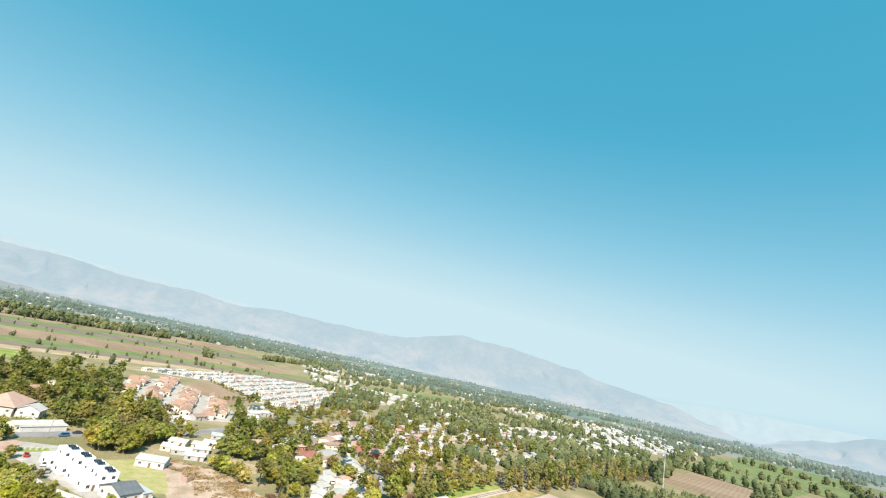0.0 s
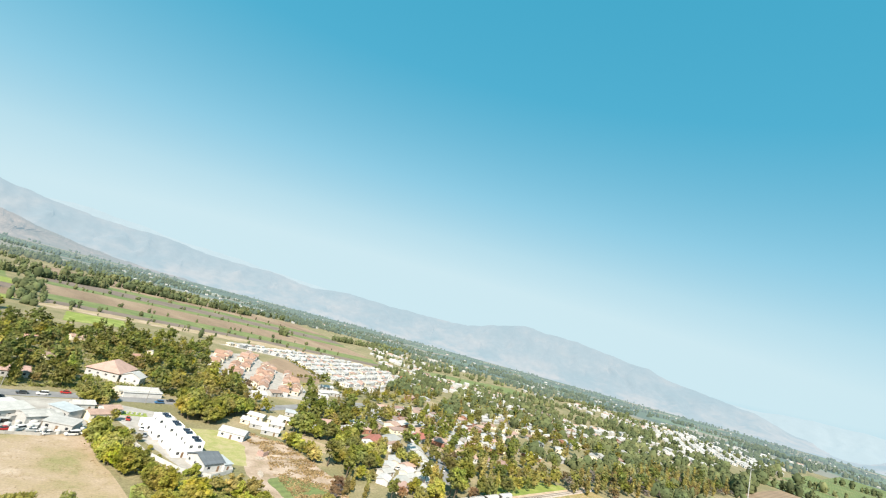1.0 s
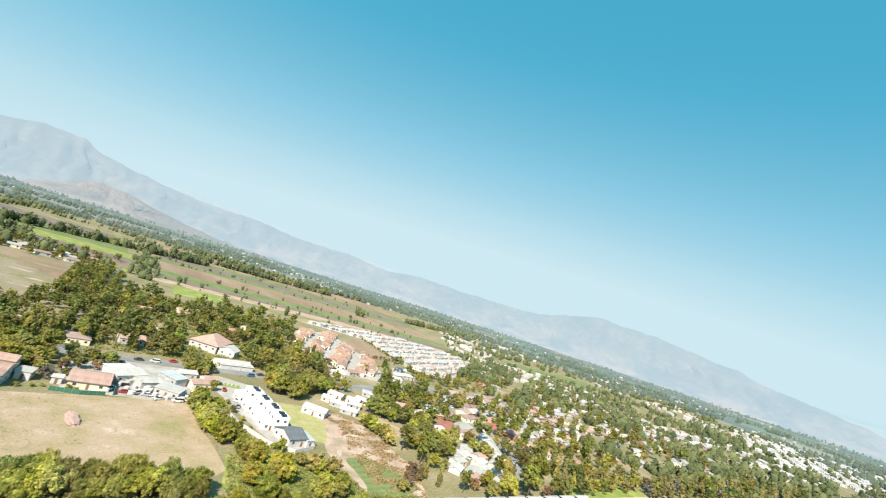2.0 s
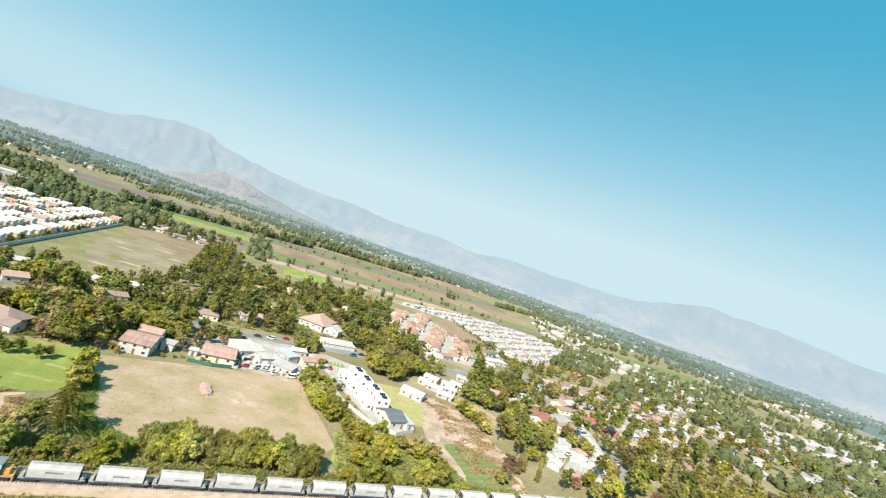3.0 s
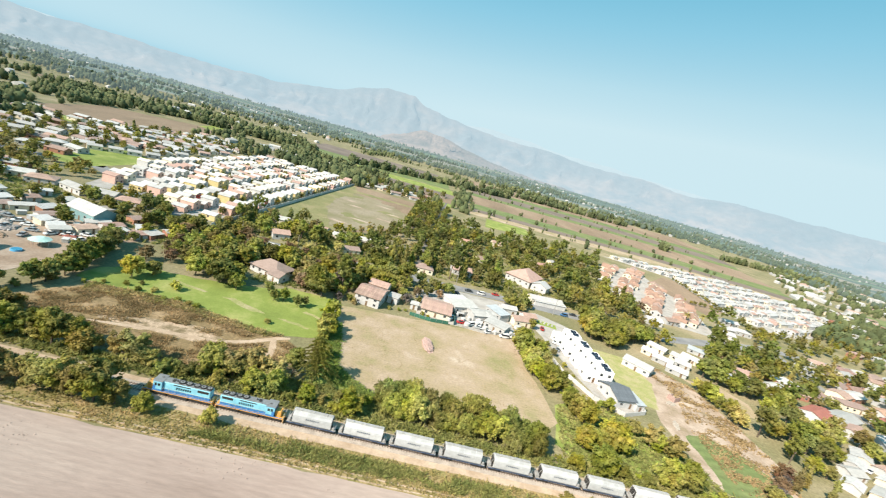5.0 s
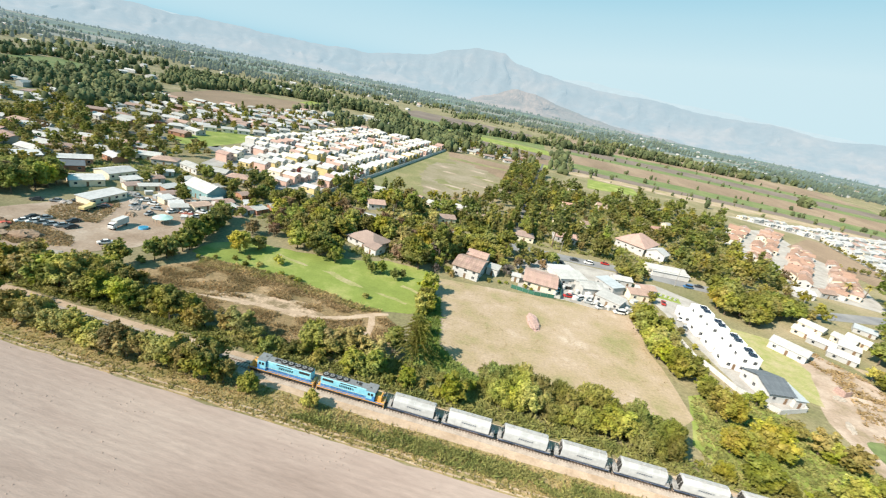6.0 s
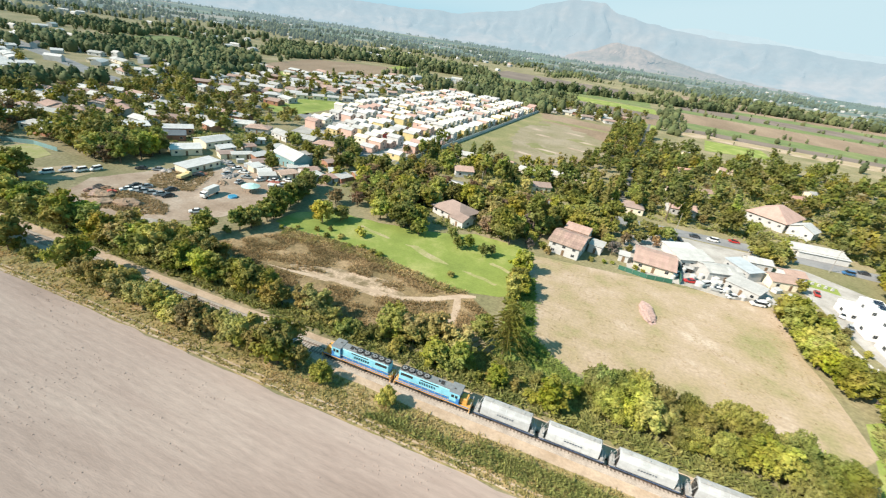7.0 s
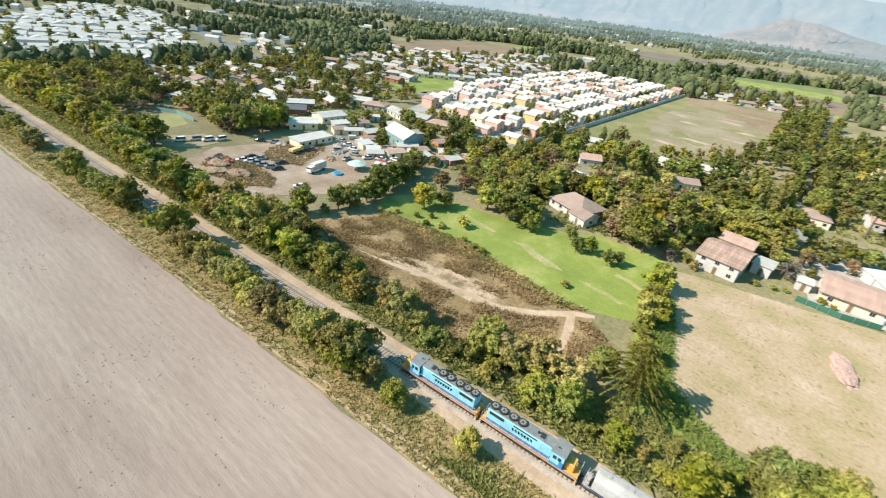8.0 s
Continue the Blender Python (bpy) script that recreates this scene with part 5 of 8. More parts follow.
along([(-36, 9), (-20, 9), (-6, 9)], 2.6, {"bush": 2, "fresh": 1, "olivebush": 1}, 17, 0.75, 1.05, 1.4, "trees along the sandy track")
along([(-20, 13), (-12, 13), (-4, 14)], 2.6, {"bush": 3, "shrub": 2}, 18, 0.8, 1.1, 1.2, "trees along the sandy track")
along([(-2, 17), (10, 17.5), (24, 17), (38, 15), (46, 12)], 2.9, {"willow": 1}, 19, 0.85, 1.2, 1.5, "willowy hedge beside the track")
along([(0, 12), (14, 12), (30, 11.5), (44, 9)], 3.2, {"willow": 3, "mid": 1}, 20, 0.75, 1.1, 1.0, "willowy hedge beside the track")
along([(48, 8), (70, 8), (100, 8)], 3.0, {"bush": 2, "fresh": 2, "shrub": 2}, 24, 0.90, 1.41, 1.6, "shrubs beside the track")
along([(58, 16), (72, 20), (66, 26)], 3.6, {"fresh": 3, "yellow": 1}, 25, 1.02, 1.41, 1.5, "shrubs beside the track")
along([(51, 84), (51, 70), (53, 56), (56, 44)], 2.9, {"fresh": 4, "mid": 3}, 26, 0.90, 1.22, 1.2, "hedge beside the dry field")
along([(57, 88), (58, 70), (60, 56), (62, 40)], 4.0, {"mid": 2, "fresh": 3, "olive": 2}, 27, 0.6, 1.05, 1.2, "hedge beside the dry field")
along([(60, 40), (64, 28)], 3.2, {"yellow": 1, "fresh": 3}, 28, 0.90, 1.15, 1.0, "hedge beside the dry field")
along([(78, 32), (84, 26), (92, 20)], 3.6, {"olive": 3, "fresh": 1}, 29, 0.90, 1.22, 1.5, "trees below the terrace")
plant("mid", 76, 42, 0.55, 10)
along([(124, 18), (132, 22), (138, 14)], 4.5, {"poplar": 2, "olive": 1}, 30, 0.55, 0.8, 1.5, "trees beside the vacant lot")
# hedge between lawn and dry field, shrubs on the lawn
along([(-24.5, 62), (-25.5, 50), (-24, 40), (-22, 30)], 2.4, {"bush": 3, "mid": 1, "fresh": 1, "olivebush": 1}, 40, 0.5, 1.2, 1.3, "hedge between lawn and field")
along([(-22, 40), (-20, 28)], 2.2, {"shrub": 2, "bush": 1}, 41, 0.8, 1.1, 0.6, "hedge between lawn and field")
along([(-28, 72), (-24, 66)], 2.5, {"bare": 1, "fresh": 1}, 42, 0.5, 0.7, 0.7)
plant("olivebush", -43.5, 45.5, 0.7, 30, label="lone shrub on the lawn")
plant("bush", -78, 53, 1.15, 0, label="round bush on the lawn")
for i, (x, y) in enumerate(((-97, 46), (-91, 48), (-86, 46), (-82, 48), (-77, 44.5), (-73, 46), (-69, 45), (-66, 44), (-101, 43), (-88, 51))):
    plant("bush" if i % 3 else "olivebush", x, y, 0.5 + 0.08 * (i % 4), i * 40, "young orchard trees", label="young orchard tree on the lawn")
for x, y, s in ((-48, 64, 0.95), (-45, 66, 1.1), (-39, 63.5, 0.95), (-37, 66, 0.8), (-52, 70, 1.0)):
    plant("dark", x, y, s * 0.48, x * 9, "round bushes on the lawn", label="round dark bush on the lawn")
along([(-120, 17), (-113, 29), (-107, 42), (-110, 60), (-117, 80)], 2.9, {"dark": 3, "mid": 1, "bush": 2}, 43, 0.78, 1.02, 0.9, "dark hedge before the scrapyard")
plant("yellow", -94, 55, 1.0, 0)
plant("yellow", -90, 60, 0.8, 70)
plant("brown", -100, 72, 1.0, 0)
plant("brown", -93, 76, 0.9, 0)
for x, y, s in ((-70, 68, 1.25), (-66, 72, 1.1), (-74, 74, 1.2), (-80, 70, 1.0), (-63, 66, 0.8), (-84, 76, 0.9)):
    plant("mid" if s < 1.15 else "dark", x, y, s, x * 5)
# gardens between the houses and the dry field
for key, x, y, s in (("bare", 0.5, 94, 0.95), ("olive", -1.5, 100, 0.9), ("bush", -23, 83, 1.0), ("olivebush", -20.5, 79.5, 0.9), ("bush", -6, 83.5, 0.6), ("shrub", -2, 84.5, 0.9), ("shrub", 1, 86, 0.8), ("bush", 6.5, 101, 1.0), ("mid", -22, 99, 0.9),
                     ("dark", -25, 92, 0.95), ("olive", -4, 106, 0.9), ("fresh", -27, 84, 0.7), ("bare", -27, 80, 0.6), ("bush", 8.5, 86.5, 0.55), ("shrub", 11, 85.5, 0.8), ("mid", 62, 104, 0.55), ("olive", 66, 78, 0.5), ("bush", 68.5, 70, 0.7),
                     ("shrub", 70, 62, 0.9), ("fresh", 74, 44, 0.45), ("bush", 66, 88, 0.7), ("olive", 58, 126, 0.7), ("dark", 57, 128, 0.8), ("tall", 62, 130, 0.7)):
    plant(key, x, y, s, x * 17, "garden shrubs and trees")
# groves
scatter([(-104, 84), (-74, 78), (-66, 104), (-50, 100), (-46, 80), (-34, 76), (-22, 104), (-4, 104), (2, 122), (-60, 124), (-104, 118)], 4.9, {"mid": 4, "dark": 4, "yellow": 3, "olive": 4, "brown": 3, "bare": 1, "tall": 1, "fresh": 1}, 44, 0.65, 1.35, "grove behind the lawn", 1.0, 4)
scatter([(-104, 138), (-60, 140), (0, 143), (0, 190), (-46, 190), (-104, 186)], 6.8, {"mid": 3, "dark": 3, "olive": 5, "cypress": 2, "tall": 3, "brown": 2, "yellow": 1, "fresh": 1}, 45, 0.6, 1.3, "grove behind the lawn", 0.6, 4)
scatter([(-2, 104), (8, 104), (22, 118), (18, 130), (0, 126)], 5.0, {"olive": 2, "dark": 2, "brown": 1}, 46, 0.6, 0.9, "trees beside the avenue")
scatter([(5.5, 146), (60, 150), (56, 170), (56, 200), (60, 250), (50, 330), (17, 330), (9.5, 230)], 7.4, {"dark": 4, "mid": 3, "cypress": 3, "tall": 3, "yellow": 1, "olive": 3, "brown": 1, "fresh": 1}, 47, 0.7, 1.35, "grove along the side road", 1.0, 2.0)
scatter([(-4, 200), (0, 262), (10, 330), (18, 440), (-4, 420), (-10, 330), (-10, 262), (-40, 200)], 5.4, {"dark": 2, "mid": 2, "olive": 3, "cypress": 1, "tall": 2}, 48, 0.6, 1.15, "trees beside the stubble field", 1.0, 2.0)
along([(-1.5, 150), (1.5, 200), (5.0, 262), (10.5, 330), (20, 440)], 5.2, {"dark": 2, "mid": 2, "olive": 2, "cypress": 1, "tall": 1}, 75, 0.7, 1.1, 1.2, "trees beside the side road")
along([(9, 150), (12, 215), (17, 290), (26, 400)], 5.6, {"dark": 3, "mid": 1, "olive": 2, "cypress": 2}, 76, 0.7, 1.15, 1.2, "trees beside the side road")
scatter([(56, 120), (68, 134), (66, 146), (54, 140), (52, 124)], 4.2, {"dark": 1, "olive": 2}, 49, 0.8, 1.0)
scatter([(92, 150), (150, 150), (160, 172), (156, 270), (180, 330), (150, 360), (90, 340), (60, 300), (70, 220), (92, 200)], 7.6, {"dark": 3, "mid": 3, "tall": 5, "olive": 4, "yellow": 1, "cypress": 2, "brown": 1, "fresh": 1}, 50, 0.65, 1.35, "grove by the hall", 2.0, 7)
scatter([(92, 112), (104, 101), (118, 116), (150, 134), (98, 137)], 4.6, {"mid": 3, "dark": 3, "olive": 1}, 51, 0.85, 1.25, "trees behind the terrace", 0.5, 5)
scatter([(144, 94), (160, 82), (172, 76), (186, 84), (184, 112), (160, 112), (148, 102)], 5.6, {"mid": 2, "dark": 4, "tall": 1}, 71, 0.9, 1.2, "large trees in the village", 0.0)
scatter([(160, 118), (186, 112), (216, 132), (214, 152), (176, 140)], 6.2, {"dark": 2, "tall": 3, "olive": 2, "poplar": 1}, 72, 0.8, 1.15, "large trees in the village", 0.0)
along([(133, 82), (133.5, 68), (136, 52)], 3.4, {"bush": 2, "fresh": 1, "olive": 2}, 73, 0.7, 1.1, 0.8, "hedge beside the vacant lot")
along([(112, 13), (120, 16), (128, 22)], 3.2, {"bare": 2, "brown": 2, "olive": 1}, 74, 0.6, 0.95, 1.4, "scrubby trees beside the vacant lot")
scatter([(137, 54), (140, 30), (150, 26), (182, 60), (180, 72), (160, 72), (150, 62)], 5.6, {"mid": 3, "dark": 2, "olive": 3, "tall": 1}, 52, 0.7, 1.05, "trees in the village")
scatter([(140, 8), (200, 0), (320, 14), (330, 170), (250, 170), (160, 130), (185, 90), (190, 40)], 7.6, {"mid": 4, "dark": 4, "olive": 4, "poplar": 2, "cypress": 1, "tall": 2, "brown": 1}, 53, 0.7, 1.3, "trees in the village", 0.5)
along([(242, 40), (246, 24), (253, 14)], 3.6, {"poplar": 1}, 54, 0.75, 0.95, 1.0, "poplars by the village field")
along([(236, 46), (246, 50)], 4.0, {"poplar": 1}, 55, 0.6, 0.8, 1.0, "poplars by the village field")
scatter([(286, 2), (330, -16), (470, -34), (560, -44), (560, -12), (470, 12), (330, 16)], 6.4, {"bare": 3, "brown": 2, "poplar": 5, "dark": 1, "olive": 1, "tall": 1}, 56, 0.9, 1.35, "thinning poplars beyond the field")
scatter([(246, 186), (340, 188), (450, 262), (436, 330), (362, 254), (300, 224), (262, 234)], 8.5, {"mid": 3, "dark": 2, "olive": 3, "poplar": 2}, 69, 0.55, 1.1, "trees between avenue and estate")
scatter([(150, 178), (246, 196), (250, 230), (200, 165)], 7, {"dark": 3, "mid": 2, "olive": 2, "tall": 2}, 57, 0.9, 1.4, "trees in the village", 0.5)
scatter([(-236, 54), (-186, 50), (-186, 72), (-200, 80), (-232, 80)], 5.0, {"dark": 4, "mid": 2, "brown": 1}, 58, 0.8, 1.3, "trees behind the scrapyard")
scatter([(-330, 26), (-236, 22), (-234, 60), (-300, 90), (-330, 70)], 5.6, {"dark": 4, "mid": 2, "brown": 3, "yellow": 1}, 59, 0.75, 1.2, "trees behind the scrapyard")
scatter([(-330, 90), (-230, 60), (-200, 120), (-190, 180), (-330, 200)], 7.8, {"dark": 5, "mid": 3, "olive": 2, "brown": 1}, 60, 0.6, 1.15, "trees in the old town", 0.0)
scatter([(-150, 112), (-112, 112), (-112, 130), (-150, 150), (-176, 140)], 7.4, {"mid": 2, "dark": 2, "olive": 1}, 61, 0.7, 0.95, "trees in the old town", 1.0, 5)
scatter([(-178, 122), (-106, 118), (-112, 84), (-148, 84), (-178, 94)], 9.5, {"mid": 3, "dark": 2, "olive": 2}, 68, 0.4, 0.75, "trees among the shacks", 0.3, 5)
scatter([(-390, 190), (-230, 186), (-220, 300), (-215, 480), (-330, 420)], 10.0, {"dark": 5, "mid": 3, "olive": 2, "cypress": 1}, 62, 0.55, 1.0, "trees in the old town", -1.5)
scatter([(-108, 150), (-96, 300), (-90, 420), (-200, 440), (-205, 280)], 8.5, {"mid": 2, "dark": 2}, 63, 0.35, 0.62, "street trees in the estate", 0.2)
scatter([(-96, 442), (20, 412), (30, 560), (-90, 540)], 12, {"dark": 2, "mid": 2, "olive": 1}, 64, 0.7, 1.1, "trees beyond the stubble field")
scatter([(-376, 26), (-340, 84), (-400, 150), (-560, 215), (-730, 262), (-760, 190), (-560, 60)], 18, {"dark": 2, "mid": 1, "olive": 1}, 67, 0.6, 1.0, "trees in the far estate", -4.0)
along([(232, 262), (272, 262), (282, 364)], 5.0, {"dark": 1, "mid": 1}, 65, 0.35, 0.5, 0.6, "hedge between the estates")
scatter([(340, 60), (560, 40), (560, 300), (460, 238), (340, 170)], 12.5, {"mid": 3, "dark": 2, "olive": 3, "poplar": 2, "tall": 1}, 66, 0.75, 1.2, "trees in the village", 0.0)


for key, (V, F, base) in STANDS.items():
    me = bpy.data.meshes.new("tree_stand")
    me.from_pydata([tuple(p) for p in np.concatenate(V)], [], F)
    me.materials.append(M[{"dark": "leaf_dark", "mid": "leaf_mid", "olive": "leaf_olive", "fresh": "leaf_fresh", "yellow": "leaf_yellow", "brown": "leaf_brown", "bare": "twig", "cypress": "leaf_dark", "poplar": "leaf_olive", "tall": "leaf_dark"}.get(key, "leaf_mid")])
    tagged(new("tree_stand", me), TREES[key][0] + " in loose stands", "trees", kind="stuff")


# palm and the big spiky conifer
def palm(x, y, h, seed):
    r = random.Random(seed)
    e = thing("palm_tree", "palm with a shaggy crown of arching fronds", "tree", "palms", at=pose(x, y, 0, 0, 0, r.uniform(0, 360)))
    bm = bmesh.new()
    rod(bm, (0, 0, -0.1), (0.1, 0, h * 0.5), 0.34, 0.28, 8)
    rod(bm, (0.1, 0, h * 0.5), (0.15, 0.1, h), 0.28, 0.24, 8)
    part("trunk", bm, M["bark"], e)
    bm = bmesh.new()
    for i in range(26):
        a, up = i * 2.4, r.uniform(-0.5, 1.1)
        last = None
        for k in range(6):
            s = k / 5 * r.uniform(2.6, 3.2)
            p = Vector((0.15 + math.cos(a) * s, 0.1 + math.sin(a) * s, h + math.sin(up) * s - 0.16 * s * s))
            side = Vector((-math.sin(a), math.cos(a), -0.3)) * (0.34 * math.sin(math.pi * (0.15 + 0.8 * k / 5)))
            cur = (bm.verts.new(p - side), bm.verts.new(p + Vector((0, 0, 0.08))), bm.verts.new(p + side))
            if last:
                bm.faces.new((last[0], last[1], cur[1], cur[0]))
                bm.faces.new((last[1], last[2], cur[2], cur[1]))
            last = cur
    part("crown", bm, M["leaf_olive"], e)


for i, (x, y, h) in enumerate(((27, 192, 8), (33, 200, 7), (222, 46, 6), (216, 190, 7), (-236, 58, 6), (190, 186, 8), (208, 196, 7), (26, 222, 7))):
    palm(x, y, h, i)


def spiky_tree(x, y, h, seed):
    """A conifer with long arching arms, each covered with short tufts."""
    r = random.Random(seed)
    e = thing("monkey_puzzle_tree", "big conifer with long arching dark green arms", "tree", at=pose(x, y, 0))
    bm = bmesh.new()
    rod(bm, (0, 0, -0.1), (0, 0, h * 0.92), 0.38, 0.1, 8)
    verts, faces = [], []
    for i in range(96):
        f = i / 96
        a = i * 2.399 + r.uniform(-0.2, 0.2)
        z0 = h * (0.10 + 0.84 * f)
        reach = ((1.0 - f) ** 0.7 * h * 0.56 + 0.8) * r.uniform(0.72, 1.08)
        pts = [Vector((math.cos(a + 0.1 * s) * reach * s, math.sin(a + 0.1 * s) * reach * s, z0 + reach * (0.40 * s - 0.66 * s * s))) for s in (0, 0.2, 0.4, 0.6, 0.8, 1.0)]
        for j, (p, q) in enumerate(zip(pts, pts[1:])):
            rod(bm, p, q, 0.05, 0.04, 4)
            for k in range(18):
                c = p.lerp(q, k / 18)
                d = Vector((r.gauss(0, 1), r.gauss(0, 1), r.gauss(0, 0.7) - 0.1)).normalized() * r.uniform(0.4, 0.85) * (1.1 - 0.12 * j)
                w = d.cross((q - p)).normalized() * 0.12
                b = len(verts)
                verts += [tuple(c - w), tuple(c + d + w * 0.3), tuple(c + w), tuple(c + (q - p) * 0.3 - d * 0.3)]
                faces += [(b, b + 1, b + 2), (b, b + 3, b + 2)]
    part("trunk", bm, M["bark"], e)
    part_of("crown", mesh_of("crown", verts, faces, M["leaf_dark"]), M["leaf_dark"], e)


spiky_tree(-21.0, 19.5, 14.0, 4)
along([(-28, 17), (-27, 22)], 3.0, {"olive": 1, "dark": 1}, 70, 0.7, 0.9, 0.8)


# ---- far woods: nobody could count them ----
def woods(name, spots, mat, label, seed, size=1.0, sprays=26, core=True):
    """Far trees: each a lumpy crown of rings with ragged sprays standing out of it."""
    r = np.random.RandomState(seed)
    V, F = [], []
    n0 = 0
    for x, y, h in spots:
        w = h * (0.20 + 0.34 * r.rand() ** 1.4)
        k = 6
        th, ph = np.arccos(1 - 1.6 * r.rand(sprays)), r.rand(sprays) * math.tau
        p = np.stack([np.sin(th) * np.cos(ph) * w, np.sin(th) * np.sin(ph) * w, h * 0.5 + np.cos(th) * h * 0.48], 1) * (0.80 + 0.28 * r.rand(sprays, 1))
        u = r.normal(size=(sprays, 3))
        u /= np.linalg.norm(u, axis=1)[:, None]
        v = np.cross(u, r.normal(size=(sprays, 3)))
        v /= np.linalg.norm(v, axis=1)[:, None]
        s = h * 0.13 * (0.6 + 0.8 * r.rand(sprays, 1)) * size
        q = np.stack([p - u * s, p + v * s * 0.7, p + u * s, p - v * s * 0.7], 1).reshape(-1, 3) + np.array([x, y, 0])
        V.append(q)
        F.extend((n0 + 4 * i, n0 + 4 * i + 1, n0 + 4 * i + 2, n0 + 4 * i + 3) for i in range(sprays))
        n0 += 4 * sprays
        if core:
            c = []
            lean = r.normal(size=2) * w * 0.15
            for z, f in ((0.0, 0.55), (0.28, 1.0), (0.62, 0.92), (0.90, 0.45)):
                a = np.arange(k) * math.tau / k + r.rand()
                q = w * f * (0.7 + 0.45 * r.rand(k))
                c.append(np.stack([x + lean[0] * z + q * np.cos(a), y + lean[1] * z + q * np.sin(a), np.full(k, z * h) + (0.08 * h * r.normal(size=k) if z else 0)], 1))
            V.append(np.concatenate(c))
            for i in range(3):
                F.extend((n0 + i * k + j, n0 + i * k + (j + 1) % k, n0 + (i + 1) * k + (j + 1) % k, n0 + (i + 1) * k + j) for j in range(k))
            F.append(tuple(n0 + 3 * k + j for j in range(k)))
            n0 += 4 * k
    me = bpy.data.meshes.new(name)
    me.from_pydata([tuple(p) for p in np.concatenate(V)], [], F)
    me.polygons.foreach_set("use_smooth", [True] * len(F))
    me.materials.append(mat)
    return tagged(new(name, me), label, "trees", kind="stuff")


OPEN = [[(58, 425), (470, 420), (1000, 1120), (120, 1140)], [(-413, 385), (-372, 287), (-314, 360), (-305, 580), (-318, 640), (-380, 757), (-445, 531)], [(-310, 292), (-300, 555), (-205, 410), (-205, 180), (-256, 215)], [(-640, 360), (-680, 500), (-560, 480), (-530, 364)], WHITE_ESTATE,
        [(560, -300), (1720, -520), (1720, -60), (560, -30)], [(-260, 690), (44, 480), (44, 1000), (-260, 1000)], [(-700, 700), (-330, 690), (-330, 760), (-700, 770)], [(640, 420), (960, 420), (960, 520), (640, 520)],
        [(-112, 128), (-84, 434), (-208, 480), (-216, 270)], [(-376, 20), (-340, 84), (-400, 150), (-730, 262), (-760, 180), (-560, 50)], [(150, 170), (280, 250), (280, 370), (150, 340)]]


def wood_spots(seed, n, r0, r1, a0, a1, h0, h1, clumps, keep_open=True, skip=0.0):
    """Spots thick in drifts, over the ring between r0 and r1 and the bearings a0 to a1."""
    r = random.Random(seed)
    out = []
    tries = 0
    while len(out) < n and tries < n * 14:
        tries += 1
        d = r0 * (r1 / r0) ** r.random()
        a = radians(r.uniform(a0, a1))
        x, y = d * math.cos(a), -100 + d * math.sin(a)
        if noise.noise((x * clumps, y * clumps * 1.6, 2.0)) < skip - 0.05 or y < 30 and -330 < x < 330 or (x < 340 and x > -340 and y < 420 and y > -20):
            continue
        if keep_open and any(inside(p, x, y) for p in OPEN) or near_lane(x, y, 8):
            continue
        if blocked(x, y, -1.5):
            continue
        out.append((x, y, r.uniform(h0, h1)))
    return out


def free(x, y):
    """Clear of fields, roads and houses, and beyond the trees that stand singly."""
    return not (any(inside(p, x, y) for p in OPEN) or near_lane(x, y, 8) or blocked(x, y, -1.5) or y < 30 and -330 < x < 330 or (-340 < x < 340 and -20 < y < 420))


def hedgerows(seed, n, r0, r1, a0, a1, h0, h1):
    """Tree lines along field edges: stretches of trees in the two directions of the farmland."""
    r = random.Random(seed)
    out = []
    for _ in range(n):
        d, a = r0 * (r1 / r0) ** r.random(), radians(r.uniform(a0, a1))
        x, y = d * math.cos(a), -100 + d * math.sin(a)
        t = radians(r.gauss(4, 7) + (90 if r.random() < 0.3 else 0))
        step = 4.5 + d * 0.003
        wide, high = r.choice([2, 3, 8, 14]), r.uniform(h0, h1)
        for i in range(int(r.uniform(60, 300) / step)):
            px, py = x + i * step * math.cos(t) + r.gauss(0, wide), y + i * step * math.sin(t) + r.gauss(0, wide)
            if r.random() > 0.10 and free(px, py):
                out.append((px, py, high * r.uniform(0.6, 1.15)))
    return out


M["wood_near"] = surface("near_wood_leaves", [(0.062, 0.085, 0.038), (0.105, 0.125, 0.052), (0.17, 0.175, 0.078)], 0.02, 0.12, 0.9, 0.0, 0.0, 0.35, at_world=True, island=0.25)
# leaf colours of the distant woods, with bluish emission put in for haze
M["wood_far"] = distance("far_wood_leaves_haze", [(0.041, 0.062, 0.0276), (0.065, 0.085, 0.0387), (0.105, 0.115, 0.0553)], (0.42, 0.56, 0.62), 0.11, 0.006, 0.05)
M["wood_edge"] = distance("valley_edge_woods_haze", [(0.0407, 0.0624, 0.0336), (0.0662, 0.0864, 0.0432)], (0.44, 0.58, 0.66), 0.24, 0.004, 0.05)
woods("wood_stand", wood_spots(1, 1500, 330, 900, -22, 175, 5, 11, 0.008, True, 0.14), M["wood_near"], "patchy stands of trees among houses and fields", 1, 0.9, 30)
woods("wood_stand", wood_spots(5, 1900, 340, 1100, 98, 176, 6, 13, 0.005, True, 0.10), M["wood_near"], "dark woods behind the town", 5, 0.9, 22)
woods("wood_stand", wood_spots(8, 620, 500, 1250, 4, 44, 5, 12, 0.02, True, 0.05), M["wood_near"], "trees standing among the village houses", 8, 0.9, 22)
woods("wood_stand", hedgerows(6, 150, 560, 1500, -15, 172, 7, 13), M["wood_near"], "tree lines among far houses and fields", 6, 1.0, 10)
woods("wood_stand", hedgerows(2, 240, 1300, 2300, -25, 178, 8, 14), M["wood_far"], "distant tree lines in the valley with haze glow", 2, 1.2, 5)
